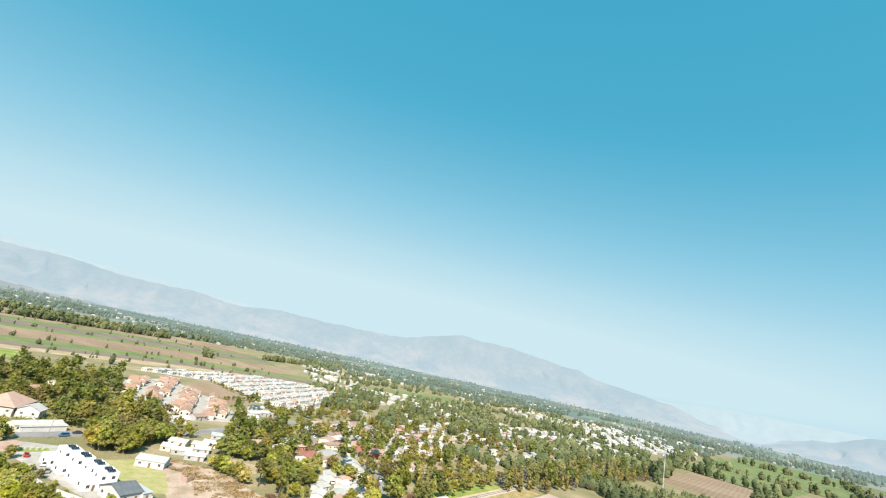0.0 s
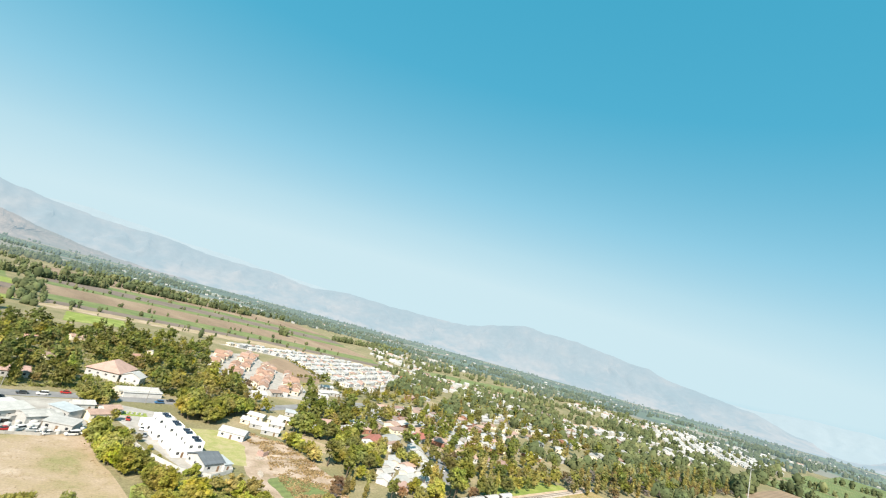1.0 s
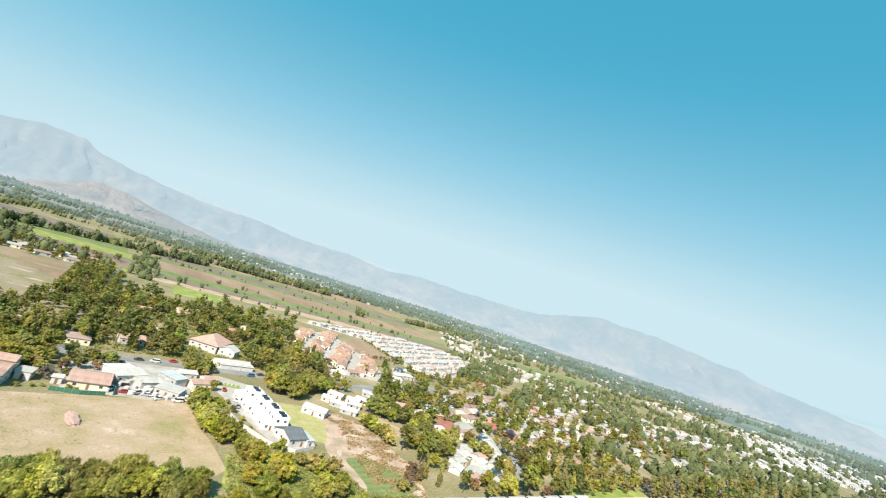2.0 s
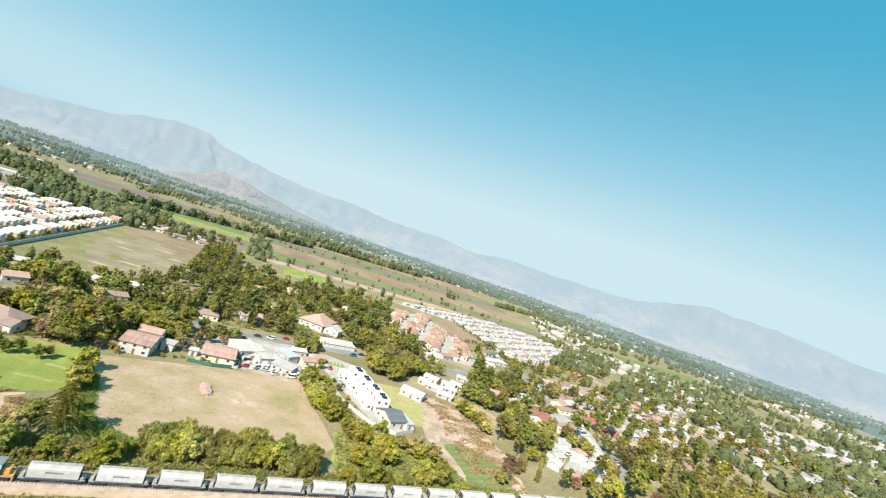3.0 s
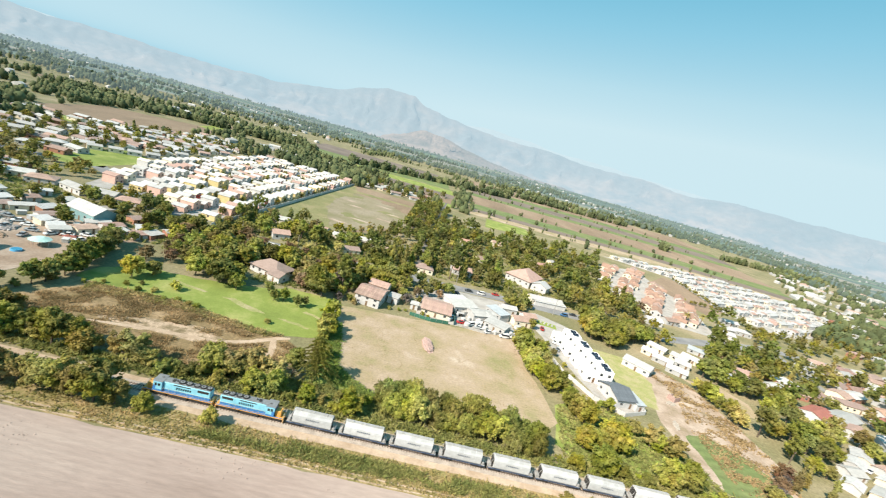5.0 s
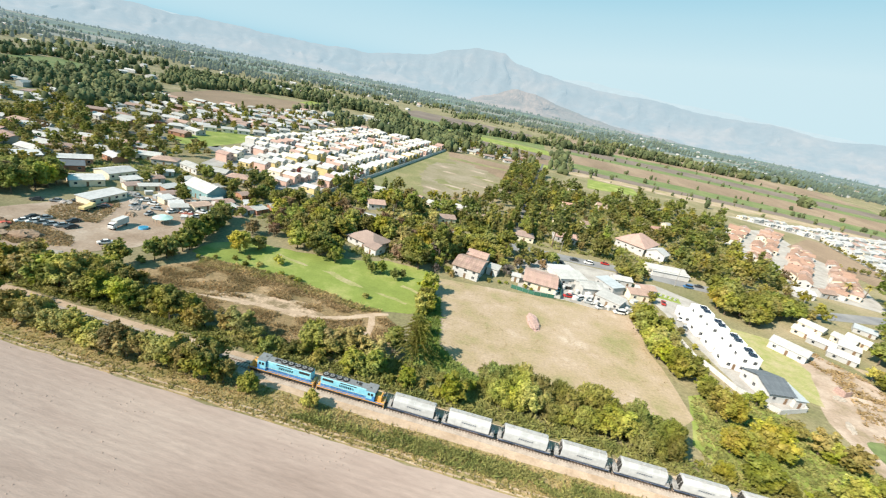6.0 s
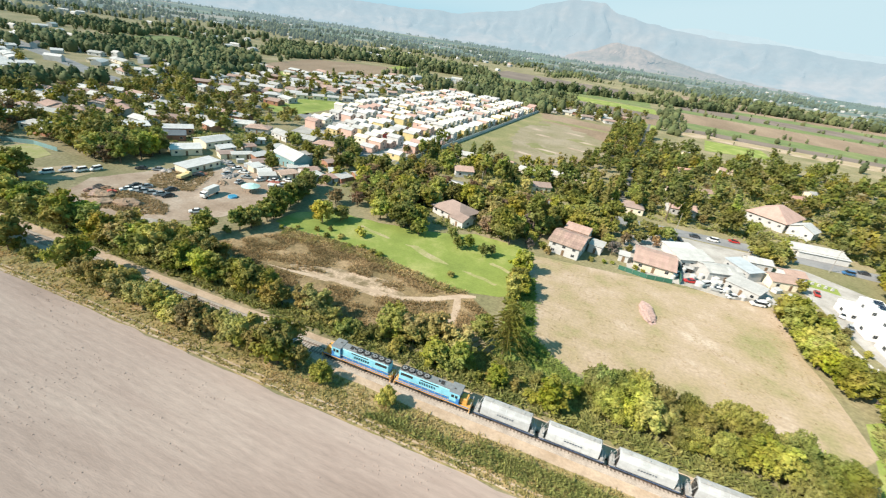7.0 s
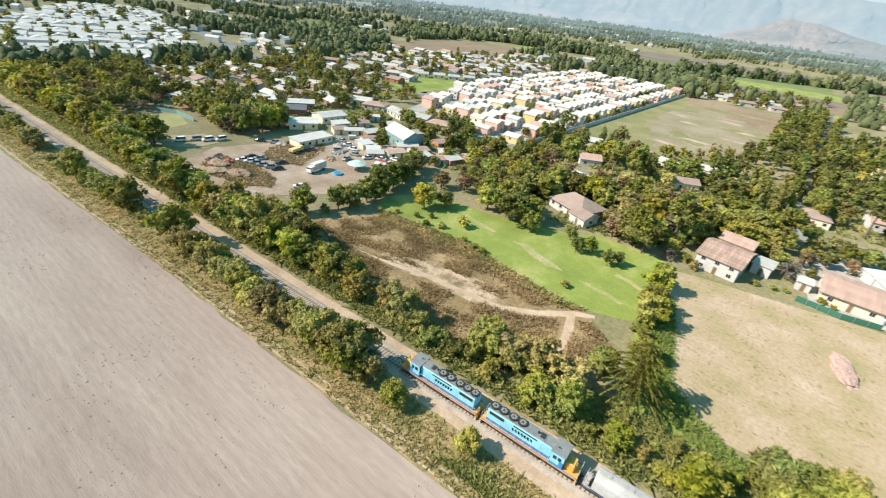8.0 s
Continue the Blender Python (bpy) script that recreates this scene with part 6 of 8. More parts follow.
woods("wood_stand", wood_spots(7, 2200, 1200, 2300, -25, 178, 8, 14, 0.003, True, 0.16), M["wood_far"], "distant woods in the valley with haze glow", 7, 1.2, 5)
woods("wood_stand", wood_spots(3, 4200, 2100, 4000, -30, 185, 9, 15, 0.002, False, 0.0), M["wood_edge"], "woods at the foot of the mountains, their haze put in as glow", 3, 1.5, 3)
# long rows of tall trees between the fields
rows = []
r = random.Random(9)
for (a, b), (c, d), n in (((-190, 560), (-60, 600), 26), ((-140, 700), (180, 860), 70), ((120, 960), (520, 1010), 80), ((200, 1180), (760, 1160), 90), ((-420, 660), (-200, 690), 50), ((-560, 640), (-420, 650), 40), ((430, 660), (440, 668), 4), ((640, 800), (1000, 900), 60), ((570, -42), (1100, -24), 50), ((766, -150), (790, -40), 14), ((968, -250), (985, -50), 16), ((1306, -400), (1326, -90), 26),
                         ((600, -138), (960, -178), 26), ((1000, -285), (1480, -300), 34)):
    for i in range(n):
        f = i / n + r.uniform(-0.01, 0.01)
        rows.append((a + (c - a) * f, b + (d - b) * f + r.uniform(-6, 6), r.uniform(9, 17)))
for k in range(9):
    for i in range(16):
        f = r.random()
        rows.append((62 + k * 6 + f * (380 + k * 16), (452, 486, 520, 580, 710, 760, 850, 920, 1140)[k] + 6 - 34 * max(0, f - 0.55) + r.gauss(0, 2.5), r.uniform(2.5, 6.5)))
woods("tree_row", rows, M["wood_near"], "long rows of tall dark trees between fields", 4, 1.0, 26)


CLEAR = [[(-90, 21), (-68, 29.5), (-50, 30.5), (-38, 39), (-33, 40), (-32, 38), (-36, 34.5), (-33.5, 22), (-36.5, 22), (-38, 28), (-40, 32), (-46, 28), (-59, 24), (-78, 22)],
         [(-80, 28), (-72, 31.5), (-62, 32), (-57, 30), (-62, 28.2), (-72, 27.4)], [(-46, 33), (-42, 36), (-39, 35), (-41, 30)]]


def tufts(name, poly, count, mat, label, seed, low, high, width=0.5, blades=4, drift=0.0, steep=0.9):
    """A carpet of weeds: small sprays of stalks over an area."""
    r = np.random.RandomState(seed)
    xs, ys = [p[0] for p in poly], [p[1] for p in poly]
    V, F = [], []
    n = 0
    while n < count * blades:
        x, y = r.uniform(min(xs), max(xs)), r.uniform(min(ys), max(ys))
        if any(inside(q, x, y) for q in CLEAR):
            continue
        if not inside(poly, x, y) or drift and noise.noise((x * 0.13, y * 0.22, seed)) < drift * (r.rand() - 0.35):
            continue
        tall = r.uniform(low, high) * (0.7 + 0.6 * abs(noise.noise((x * 0.2, y * 0.3, 1.0))))
        for _ in range(blades):
            a = r.rand() * math.tau
            c, s = math.cos(a), math.sin(a)
            w, o = width * r.uniform(0.5, 1.2), r.normal(size=2) * width * 0.6
            t = r.normal(size=2) * tall * steep
            V += [(x + o[0] - c * w, y + o[1] - s * w, 0.0), (x + o[0] + c * w, y + o[1] + s * w, 0.0), (x + o[0] + t[0] + c * w * 0.5, y + o[1] + t[1] + s * w * 0.5, tall), (x + o[0] + t[0] - c * w * 0.4, y + o[1] + t[1] - s * w * 0.4, tall * 0.9)]
            F.append((4 * n, 4 * n + 1, 4 * n + 2, 4 * n + 3))
            n += 1
    me = mesh_of(name, V, F, mat)
    return tagged(new(name, me), label, "weeds", kind="stuff")


M["weed_mix"] = surface("verge_weed_stalks", [(0.24, 0.242, 0.072), (0.41, 0.335, 0.138), (0.57, 0.415, 0.22)], 0.16, 1.2, 0.9, 0.0, 0.0, 0.2, at_world=True, island=0.35, translucent=0.45)
M["weed_green"] = surface("green_weed_stalks", [(0.21, 0.24, 0.075), (0.315, 0.315, 0.105), (0.425, 0.38, 0.15)], 0.16, 1.2, 0.9, 0.0, 0.0, 0.2, at_world=True, island=0.35, translucent=0.45)
M["weed_fresh"] = surface("fresh_weed_leaves", [(0.16, 0.235, 0.05), (0.225, 0.295, 0.07), (0.31, 0.34, 0.11)], 0.16, 1.2, 0.9, 0.0, 0.0, 0.2, at_world=True, island=0.3, translucent=0.45)
M["weed_scrub"] = surface("olive_brown_scrub", [(0.27, 0.197, 0.092), (0.385, 0.275, 0.14), (0.50, 0.365, 0.20)], 0.12, 1.2, 0.9, 0.0, 0.0, 0.2, at_world=True, island=0.3, translucent=0.35)
M["weed_brown"] = surface("dry_brown_stalks", [(0.25, 0.195, 0.10), (0.36, 0.265, 0.145), (0.48, 0.355, 0.20)], 0.12, 1.2, 0.9, 0.0, 0.0, 0.2, at_world=True, island=0.3, translucent=0.45)
tufts("weeds", [(-330, -13.6), (-60, -12.6), (-60, -2.2), (-330, -2.2)], 8000, M["weed_mix"], "rank yellow-green weeds on the verge", 1, 0.2, 0.7, 0.16, 3)
tufts("weeds", [(-60, -12.8), (140, -13.2), (140, -4.8), (-46, -4.8), (-60, -2.4)], 10000, M["weed_mix"], "rank yellow-green weeds on the verge", 2, 0.2, 0.6, 0.14, 3)
tufts("weeds", [(-40, -10.6), (120, -11), (120, -6.2), (-34, -6.6)], 4200, M["weed_green"], "tall green weeds on the verge", 3, 0.5, 1.2, 0.16, 4, 0.9, 0.7)
tufts("weeds", [(-108, 25), (-97, 43), (-72, 44.5), (-50, 39.5), (-36, 38), (-29, 33), (-30, 22), (-44, 12), (-58, 9), (-86, 16)], 10500, M["weed_scrub"], "thin brown scrub on the meadow", 4, 0.3, 0.8, 0.13, 4, 0.9)
tufts("weeds", [(-100, 44), (-72, 46), (-50, 41), (-36, 39.5), (-37, 37), (-52, 37.5), (-72, 41), (-98, 38)], 1300, M["weed_mix"], "olive scrub along the lawn edge", 5, 0.4, 0.9, 0.3, 4)
tufts("weeds", [(-330, 5.2), (-60, 5.2), (120, 5.2), (120, 9), (-330, 11)], 5500, M["weed_green"], "green undergrowth along the sandy track", 6, 0.4, 1.5, 0.26, 5)
tufts("weeds", [(50, 8), (100, 8), (98, 24), (84, 40), (70, 46), (56, 36)], 2600, M["weed_green"], "fresh weeds below the terrace houses", 7, 0.3, 0.9, 0.35, 4)
tufts("weeds", [(112, 90), (116, 66), (108, 44), (106, 14), (124, 6), (134, 30), (134, 54), (131, 80), (118, 96)], 2600, M["weed_scrub"], "dry weeds on the vacant lot", 8, 0.2, 0.8, 0.3, 3, 0.8)
tufts("weeds", [(-166, 25), (-154, 22), (-142, 24.5), (-135, 30), (-140, 35), (-152, 37.5), (-161, 36), (-168, 32)], 1300, M["weed_brown"], "dry weeds on the scrapyard heaps", 9, 0.3, 0.9, 0.22, 4)
tufts("weeds", [(-168, 53), (-159, 42.5), (-145, 49), (-149, 58), (-153, 66), (-160, 73), (-166, 64)], 1000, M["weed_brown"], "dry weeds between parked cars", 10, 0.3, 0.8, 0.22, 4)


def far_specks(count, r0, r1, a0, a1, seed):
    """Far houses of the plain, a few pale roofs each, too far to count."""
    r = random.Random(seed)
    V, F, mats = [], [], []
    done = 0
    while done < count:
        d, a = r0 * (r1 / r0) ** r.random(), radians(r.uniform(a0, a1))
        x, y = d * math.cos(a), -100 + d * math.sin(a)
        if noise.noise((x * 0.004, y * 0.006, 5.0)) < 0.02 or any(inside(p, x, y) for p in OPEN) or blocked(x, y, 3):
            done += 0.05
            continue
        w, l, h, t = r.uniform(4, 7), r.uniform(5, 14), r.uniform(2.6, 4.5), r.uniform(0, 3.1)
        c, s = math.cos(t), math.sin(t)
        b = len(V)
        for u, v, z in ((-l, -w, 0), (l, -w, 0), (l, w, 0), (-l, w, 0), (-l, -w, h), (l, -w, h), (l, w, h), (-l, w, h), (-l, 0, h + 1.6), (l, 0, h + 1.6)):
            V.append((x + (u * c - v * s) * 0.6, y + (u * s + v * c) * 0.6, z))
        F += [(b, b + 1, b + 5, b + 4), (b + 2, b + 3, b + 7, b + 6), (b + 1, b + 2, b + 6, b + 9, b + 5), (b + 3, b, b + 4, b + 8, b + 7), (b + 4, b + 5, b + 9, b + 8), (b + 6, b + 7, b + 8, b + 9)]
        top = r.choice([1, 2, 2, 1, 3])
        mats += [0, 0, 0, 0, top, top]
        done += 1
    me = bpy.data.meshes.new("far_houses")
    me.from_pydata(V, [], F)
    for m in ("grey_wall", "white_roof", "tin", "pink_roof"):
        me.materials.append(M[m])
    me.polygons.foreach_set("material_index", mats)
    tagged(new("far_houses", me), "scattered pale houses far off in the valley", "houses", kind="stuff")


far_specks(420, 560, 1500, -12, 62, 3)
far_specks(160, 1500, 3000, -12, 80, 4)
far_specks(260, 520, 2400, 95, 172, 5)

tufts("undergrowth", [(-104, 84), (-74, 76), (-46, 80), (-34, 80), (-20, 104), (2, 122), (-60, 124), (-104, 118)], 3600, M["weed_green"], "shady green undergrowth in the grove", 11, 0.4, 1.4, 0.3, 4, 0.9)
tufts("undergrowth", [(-50, 12), (-22, 10), (-6, 9), (2, 8), (2, 15), (-16, 18), (-30, 17), (-46, 17)], 2200, M["weed_green"], "green undergrowth beside the sandy track", 12, 0.4, 1.2, 0.2, 4)
tufts("undergrowth", [(8, 146), (60, 150), (92, 152), (150, 152), (156, 270), (150, 330), (60, 330), (22, 330), (12, 200)], 5200, M["weed_green"], "green undergrowth and bushes between grove trees", 14, 0.6, 2.2, 0.55, 4, 0.9)
tufts("undergrowth", [(-104, 138), (-60, 140), (0, 143), (0, 190), (-46, 190), (-104, 186)], 2600, M["weed_green"], "green undergrowth and bushes behind the avenue", 15, 0.6, 2.2, 0.55, 4, 0.9)
tufts("undergrowth", [(-120, 84), (-104, 90), (-104, 124), (-178, 122), (-190, 90), (-240, 80), (-330, 60), (-330, 180), (-230, 180), (-200, 150)], 3600, M["weed_green"], "weeds and bushes between old houses", 16, 0.5, 1.8, 0.6, 4, 0.9)
tufts("weeds", [(-25, 60), (-20.5, 58), (-16, 30), (-8, 22), (0, 18), (-2, 14), (-18, 22), (-22, 40)], 1900, M["weed_fresh"], "fresh green weeds at the foot of the hedge", 17, 0.3, 1.0, 0.2, 4)
tufts("stubble", [(-24, 74), (6, 79), (49, 85.5), (49, 62), (52, 43), (44, 31), (20, 26), (-6, 23), (-16, 28), (-19, 40)], 2600, M["weed_brown"], "thin stubble tufts on the dry field", 13, 0.08, 0.25, 0.10, 3, 1.2)

# ---- railway ----
M["rail"] = paint("rail_steel", (0.22, 0.17, 0.14), 0.5, 0.0, 0.2, 4.0, 0.1, 0.6)
M["sleeper"] = surface("sleeper_wood", [(0.15, 0.12, 0.10), (0.23, 0.19, 0.155)], 1.5, 6.0, 0.95, 0.5, 0.25, 0.25)
GAUGE = 1.676
bm = bmesh.new()
prof = [(-2.4, 0.0), (-1.7, 0.335), (1.7, 0.335), (2.4, 0.0)]
xs = [-420 + i * 6 for i in range(126)]
grid = [[bm.verts.new((x, y + (noise.noise((x * 0.3, y, 0)) * 0.25 if z == 0.0 else 0), z + 0.05)) for y, z in prof] for x in xs]
for a, b in zip(grid, grid[1:]):
    for k in range(3):
        bm.faces.new((a[k], b[k], b[k + 1], a[k + 1]))
me = bpy.data.meshes.new("track_bed")
bm.to_mesh(me)
bm.free()
me.materials.append(M["ballast"])
track = tagged(new("track_bed", me), "railway track on a bed of pale ballast", "railway", kind="structure")
for side in (-1, 1):
    bm = bmesh.new()
    y = side * GAUGE / 2
    block(bm, -420, 330, y - 0.07, y + 0.07, 0.40, 0.42)
    block(bm, -420, 330, y - 0.012, y + 0.012, 0.42, 0.51)
    block(bm, -420, 330, y - 0.036, y + 0.036, 0.51, 0.55)
    part("rail", bm, M["rail"], track)


def sleeper(bm, x=0.0):
    block(bm, x - 0.12, x + 0.12, -1.35, 1.35, 0.28, 0.405)


for i in range(300):
    add_shared("sleeper", "sleeper", sleeper, M["sleeper"], track, pose(-112 + i * 0.66, random.uniform(-0.05, 0.05), 0, 0, 0, random.uniform(-1, 1)))
V, F = [], []
for i in list(range(-300, 0)) + list(range(300, 560)):
    x = -112 + i * 0.66
    b = len(V)
    V += [(x + sx * 0.12, sy * 1.35, z) for sx in (-1, 1) for sy in (-1, 1) for z in (0.28, 0.405)]
    F += [(b + 1, b + 5, b + 7, b + 3), (b, b + 1, b + 3, b + 2), (b + 4, b + 6, b + 7, b + 5), (b, b + 4, b + 5, b + 1), (b + 2, b + 3, b + 7, b + 6)]
rest = new("far_sleepers", mesh_of("far_sleepers", V, F, M["sleeper"]))
rest.parent = track
tagged(rest, kind="stuff")

# ---- train ----
M["sky_blue"] = paint("light_blue_paint", (0.23, 0.54, 0.66), 0.45, 0.0, 0.12, 1.2)
M["deep_blue"] = paint("dark_blue_paint", (0.055, 0.20, 0.46), 0.45, 0.0, 0.12, 1.2)
M["orange"] = paint("orange_paint", (0.62, 0.32, 0.08), 0.5, 0.0, 0.18, 1.2)
M["loco_roof"] = paint("sooty_grey_roof", (0.19, 0.20, 0.205), 0.7, 0.0, 0.2, 1.5)
M["fan_grille"] = paint("dull_fan_mesh", (0.24, 0.25, 0.25), 0.7, 0.0, 0.25, 6.0)
M["under"] = paint("oily_black_steel", (0.035, 0.033, 0.032), 0.7, 0.0, 0.3, 2.0)
M["wagon"] = paint("dusty_white_paint", (0.48, 0.488, 0.49), 0.55, 0.10, 0.14, 0.9)
M["wagon_top"] = paint("cement_dusted_grey", (0.36, 0.35, 0.335), 0.8, 0.10, 0.2, 0.8)
M["wagon_roof"] = paint("dusty_grey_wagon_roof", (0.44, 0.435, 0.42), 0.75, 0.10, 0.2, 0.8)
M["sill"] = paint("blue_grey_sill", (0.07, 0.10, 0.17), 0.6, 0.0, 0.2)
M["bars_dark"] = paint("blue_grey_lettering", (0.10, 0.17, 0.30), 0.5, 0.0)
M["bars_grey"] = paint("faded_grey_lettering", (0.20, 0.23, 0.28), 0.6, 0.0)
M["railing"] = paint("pale_handrail", (0.55, 0.52, 0.45), 0.5, 0.0)


def add(parent, name, mat, *boxes, bevel=0.0, label=""):
    bm = bmesh.new()
    for b in boxes:
        block(bm, *b, bevel=bevel)
    return part(name, bm, M[mat], parent, label)


def bogie(parent, x, axles, spread):
    bm = bmesh.new()
    for s in (-1, 1):
        block(bm, x - spread - 0.6, x + spread + 0.6, s * 1.12 - 0.09, s * 1.12 + 0.09, 0.75, 1.12, 0.03)
        for k in range(axles):
            u = x - spread + 2 * spread * k / (axles - 1)
            block(bm, u - 0.22, u + 0.22, s * 1.16 - 0.14, s * 1.16 + 0.14, 0.82, 1.2, 0.03)
    block(bm, x - 0.5, x + 0.5, -1.1, 1.1, 0.8, 1.15)
    b = part("bogie", bm, M["under"], parent, "black steel bogie")
    for k in range(axles):
        u = x - spread + 2 * spread * k / (axles - 1)
        def wheelset(bm):
            for s in (-1, 1):
                rod(bm, (0, s * 0.78, 0), (0, s * 0.90, 0), 0.48, 0.48, 18)
                rod(bm, (0, s * 0.74, 0), (0, s * 0.78, 0), 0.51, 0.51, 18)
            rod(bm, (0, -0.8, 0), (0, 0.8, 0), 0.09, 0.09, 8)
        add_shared("wheelset", "wheelset", wheelset, M["rail"], b, pose(u, 0, 1.03))


def coupler(parent, x, way):
    bm = bmesh.new()
    block(bm, min(x, x + way * 0.6), max(x, x + way * 0.6), -0.14, 0.14, 0.95, 1.2, 0.03)
    rod(bm, (x, 0.45, 0.9), (x + way * 0.35, 0.42, 0.55), 0.035, sides=5)
    part("coupler", bm, M["under"], parent)


def lettering(parent, x0, x1, z0, z1, side, y, n, mat="bars_dark"):
    """A brand mark as plain slanting bars."""
    bm = bmesh.new()
    w = (x1 - x0) / n
    for i in range(n):
        a = x0 + i * w
        vs = [bm.verts.new((a + dx, side * y, z)) for dx, z in ((0, z0), (w * 0.62, z0), (w * 0.62 + 0.12, z1), (0.12, z1))]
        f = bm.faces.new(vs if side < 0 else list(reversed(vs)))
        bmesh.ops.solidify(bm, geom=[f], thickness=0.01)
    part("mark", bm, M[mat], parent, "dark plain bars of a brand mark")


def locomotive(x, flip, fans, label):
    """A road-switcher 15.6 m over the frame; its short nose looks to -x, or to +x if flipped."""
    e = thing("locomotive", label, "locomotive", "freight train", at=pose(x, 0, 0, 0, 0, 180 if flip else 0))
    L = 7.8
    add(e, "underframe", "orange", (-L, L, -1.42, 1.42, 1.42, 1.62), bevel=0.03, label="orange striped side sill")
    add(e, "frame_beam", "under", (-L + 0.5, L - 0.5, -1.0, 1.0, 1.12, 1.42))
    add(e, "fuel_tank", "under", (-2.2, 2.2, -1.25, 1.25, 0.55, 1.3), bevel=0.12)
    bogie(e, -4.9, 3, 1.7)
    bogie(e, 4.9, 3, 1.7)
    coupler(e, -L, -1)
    coupler(e, L, 1)
    for s, nm in ((-1, "pilot"), (1, "pilot")):
        add(e, nm, "orange", (s * L - 0.08, s * L + 0.08, -1.4, 1.4, 0.6, 1.5), bevel=0.03)
    # long hood, painted light blue over dark blue
    add(e, "hood_lower", "deep_blue", (-3.6, L - 0.7, -1.03, 1.03, 1.62, 2.15), bevel=0.02, label="dark blue lower hood band")
    add(e, "hood", "sky_blue", (-3.6, L - 0.7, -1.02, 1.02, 2.15, 4.0), bevel=0.12, label="light blue long hood")
    add(e, "hood_roof", "loco_roof", (-2.2, L - 0.78, -0.90, 0.90, 4.0, 4.16), bevel=0.06, label="sooty grey hood roof")
    for k, u in enumerate(fans):
        bm = bmesh.new()
        rod(bm, (u, 0, 4.14), (u, 0, 4.38), 0.78, 0.74, 20)
        f = part("fan_ring", bm, M["under"], e, "round black roof fan housing")
        bm = bmesh.new()
        rod(bm, (u, 0, 4.385), (u, 0, 4.395), 0.50, 0.50, 20)
        part("fan_grille", bm, M["fan_grille"], f)
        bm = bmesh.new()
        rod(bm, (u, 0, 4.397), (u, 0, 4.42), 0.15, 0.15, 12)
        for j in range(3):
            c, t = math.cos(j * 1.0472) * 0.52, math.sin(j * 1.0472) * 0.52
            rod(bm, (u - c, -t, 4.40), (u + c, t, 4.40), 0.035, sides=4)
        part("fan_hub", bm, M["under"], f)
    bm = bmesh.new()
    rod(bm, (-0.9, 0, 4.14), (-0.9, 0, 4.5), 0.16, 0.14, 10)
    part("exhaust_stack", bm, M["under"], e)
    add(e, "roof_hatch", "under", (-2.0, -1.3, -0.5, 0.5, 4.165, 4.24), bevel=0.02)
    for s in (-1, 1):
        add(e, "radiator_grille", "under", (L - 3.6, L - 1.1, s * 1.025 - 0.02, s * 1.025 + 0.02, 3.2, 3.8), label="black radiator grille")
        add(e, "air_grille", "under", (-1.2, 2.6, s * 1.025 - 0.02, s * 1.025 + 0.02, 3.62, 3.86))
        for k in range(7):
            u = -2.9 + k * 1.0
            add(e, "hood_door", "sky_blue", (u, u + 0.86, s * 1.025 - 0.015, s * 1.025 + 0.015, 2.3, 3.45), bevel=0.01)
        lettering(e, -0.6, 2.9, 2.75, 3.3, s, 1.055, 7)
        add(e, "walkway_band", "deep_blue", (-L + 0.2, L - 0.2, s * 1.42 - 0.02, s * 1.42 + 0.02, 1.66, 1.84))
        bm = bmesh.new()
        rod(bm, (-3.4, s * 1.36, 2.65), (L - 0.3, s * 1.36, 2.65), 0.025, sides=5)
        for k in range(9):
            u = -3.4 + k * (L + 3.1) / 8
            rod(bm, (u, s * 1.36, 1.62), (u, s * 1.36, 2.65), 0.022, sides=5)
        part("handrail", bm, M["railing"], e, "pale pipe handrail")
    # cab and short nose
    cab = add(e, "cab", "deep_blue", (-5.6, -3.6, -1.42, 1.42, 1.62, 4.05), bevel=0.08, label="dark blue driver's cab")
    for s in (-1, 1):
        add(cab, "cab_panel", "sky_blue", (-4.95, -3.58, s * 1.425 - 0.012, s * 1.425 + 0.012, 2.15, 4.0), label="light blue rear cab panel")
        add(cab, "cab_panel", "sky_blue", (-5.58, -4.95, s * 1.425 - 0.012, s * 1.425 + 0.012, 3.05, 4.0), label="light blue upper cab panel")
    add(cab, "cab_roof", "loco_roof", (-5.75, -3.45, -1.45, 1.45, 4.05, 4.2), bevel=0.06)
    add(e, "cab_top_band", "loco_roof", (-3.6, -2.2, -0.9, 0.9, 4.0, 4.13), bevel=0.03)
    for s in (-1, 1):
        add(cab, "side_window", "glass", (-5.2, -4.7, s * 1.44 - 0.015, s * 1.44 + 0.015, 3.0, 3.65))
        add(cab, "side_window", "glass", (-4.5, -3.95, s * 1.44 - 0.015, s * 1.44 + 0.015, 3.0, 3.65))
        add(cab, "front_window", "glass", (-5.625, -5.59, s * 0.75 - 0.4, s * 0.75 + 0.4, 3.1, 3.7))
    nose = add(e, "nose", "orange", (-7.1, -5.6, -0.85, 0.85, 1.62, 3.05), bevel=0.14, label="orange short nose")
    bm = bmesh.new()
    for s in (-0.16, 0.16):
        rod(bm, (-7.12, s, 2.8), (-7.18, s, 2.8), 0.12, 0.12, 12)
    part("headlight", bm, M["white"], nose)
    for end in (-1, 1):
        bm = bmesh.new()
        for s in (-1, 1):
            rod(bm, (end * L, s * 1.3, 1.6), (end * L, s * 1.3, 2.6), 0.03, sides=5)
            rod(bm, (end * L, s * 1.3, 2.6), (end * L, s * 0.4, 2.6), 0.03, sides=5)
            rod(bm, (end * L, s * 0.4, 1.6), (end * L, s * 0.4, 2.6), 0.03, sides=5)
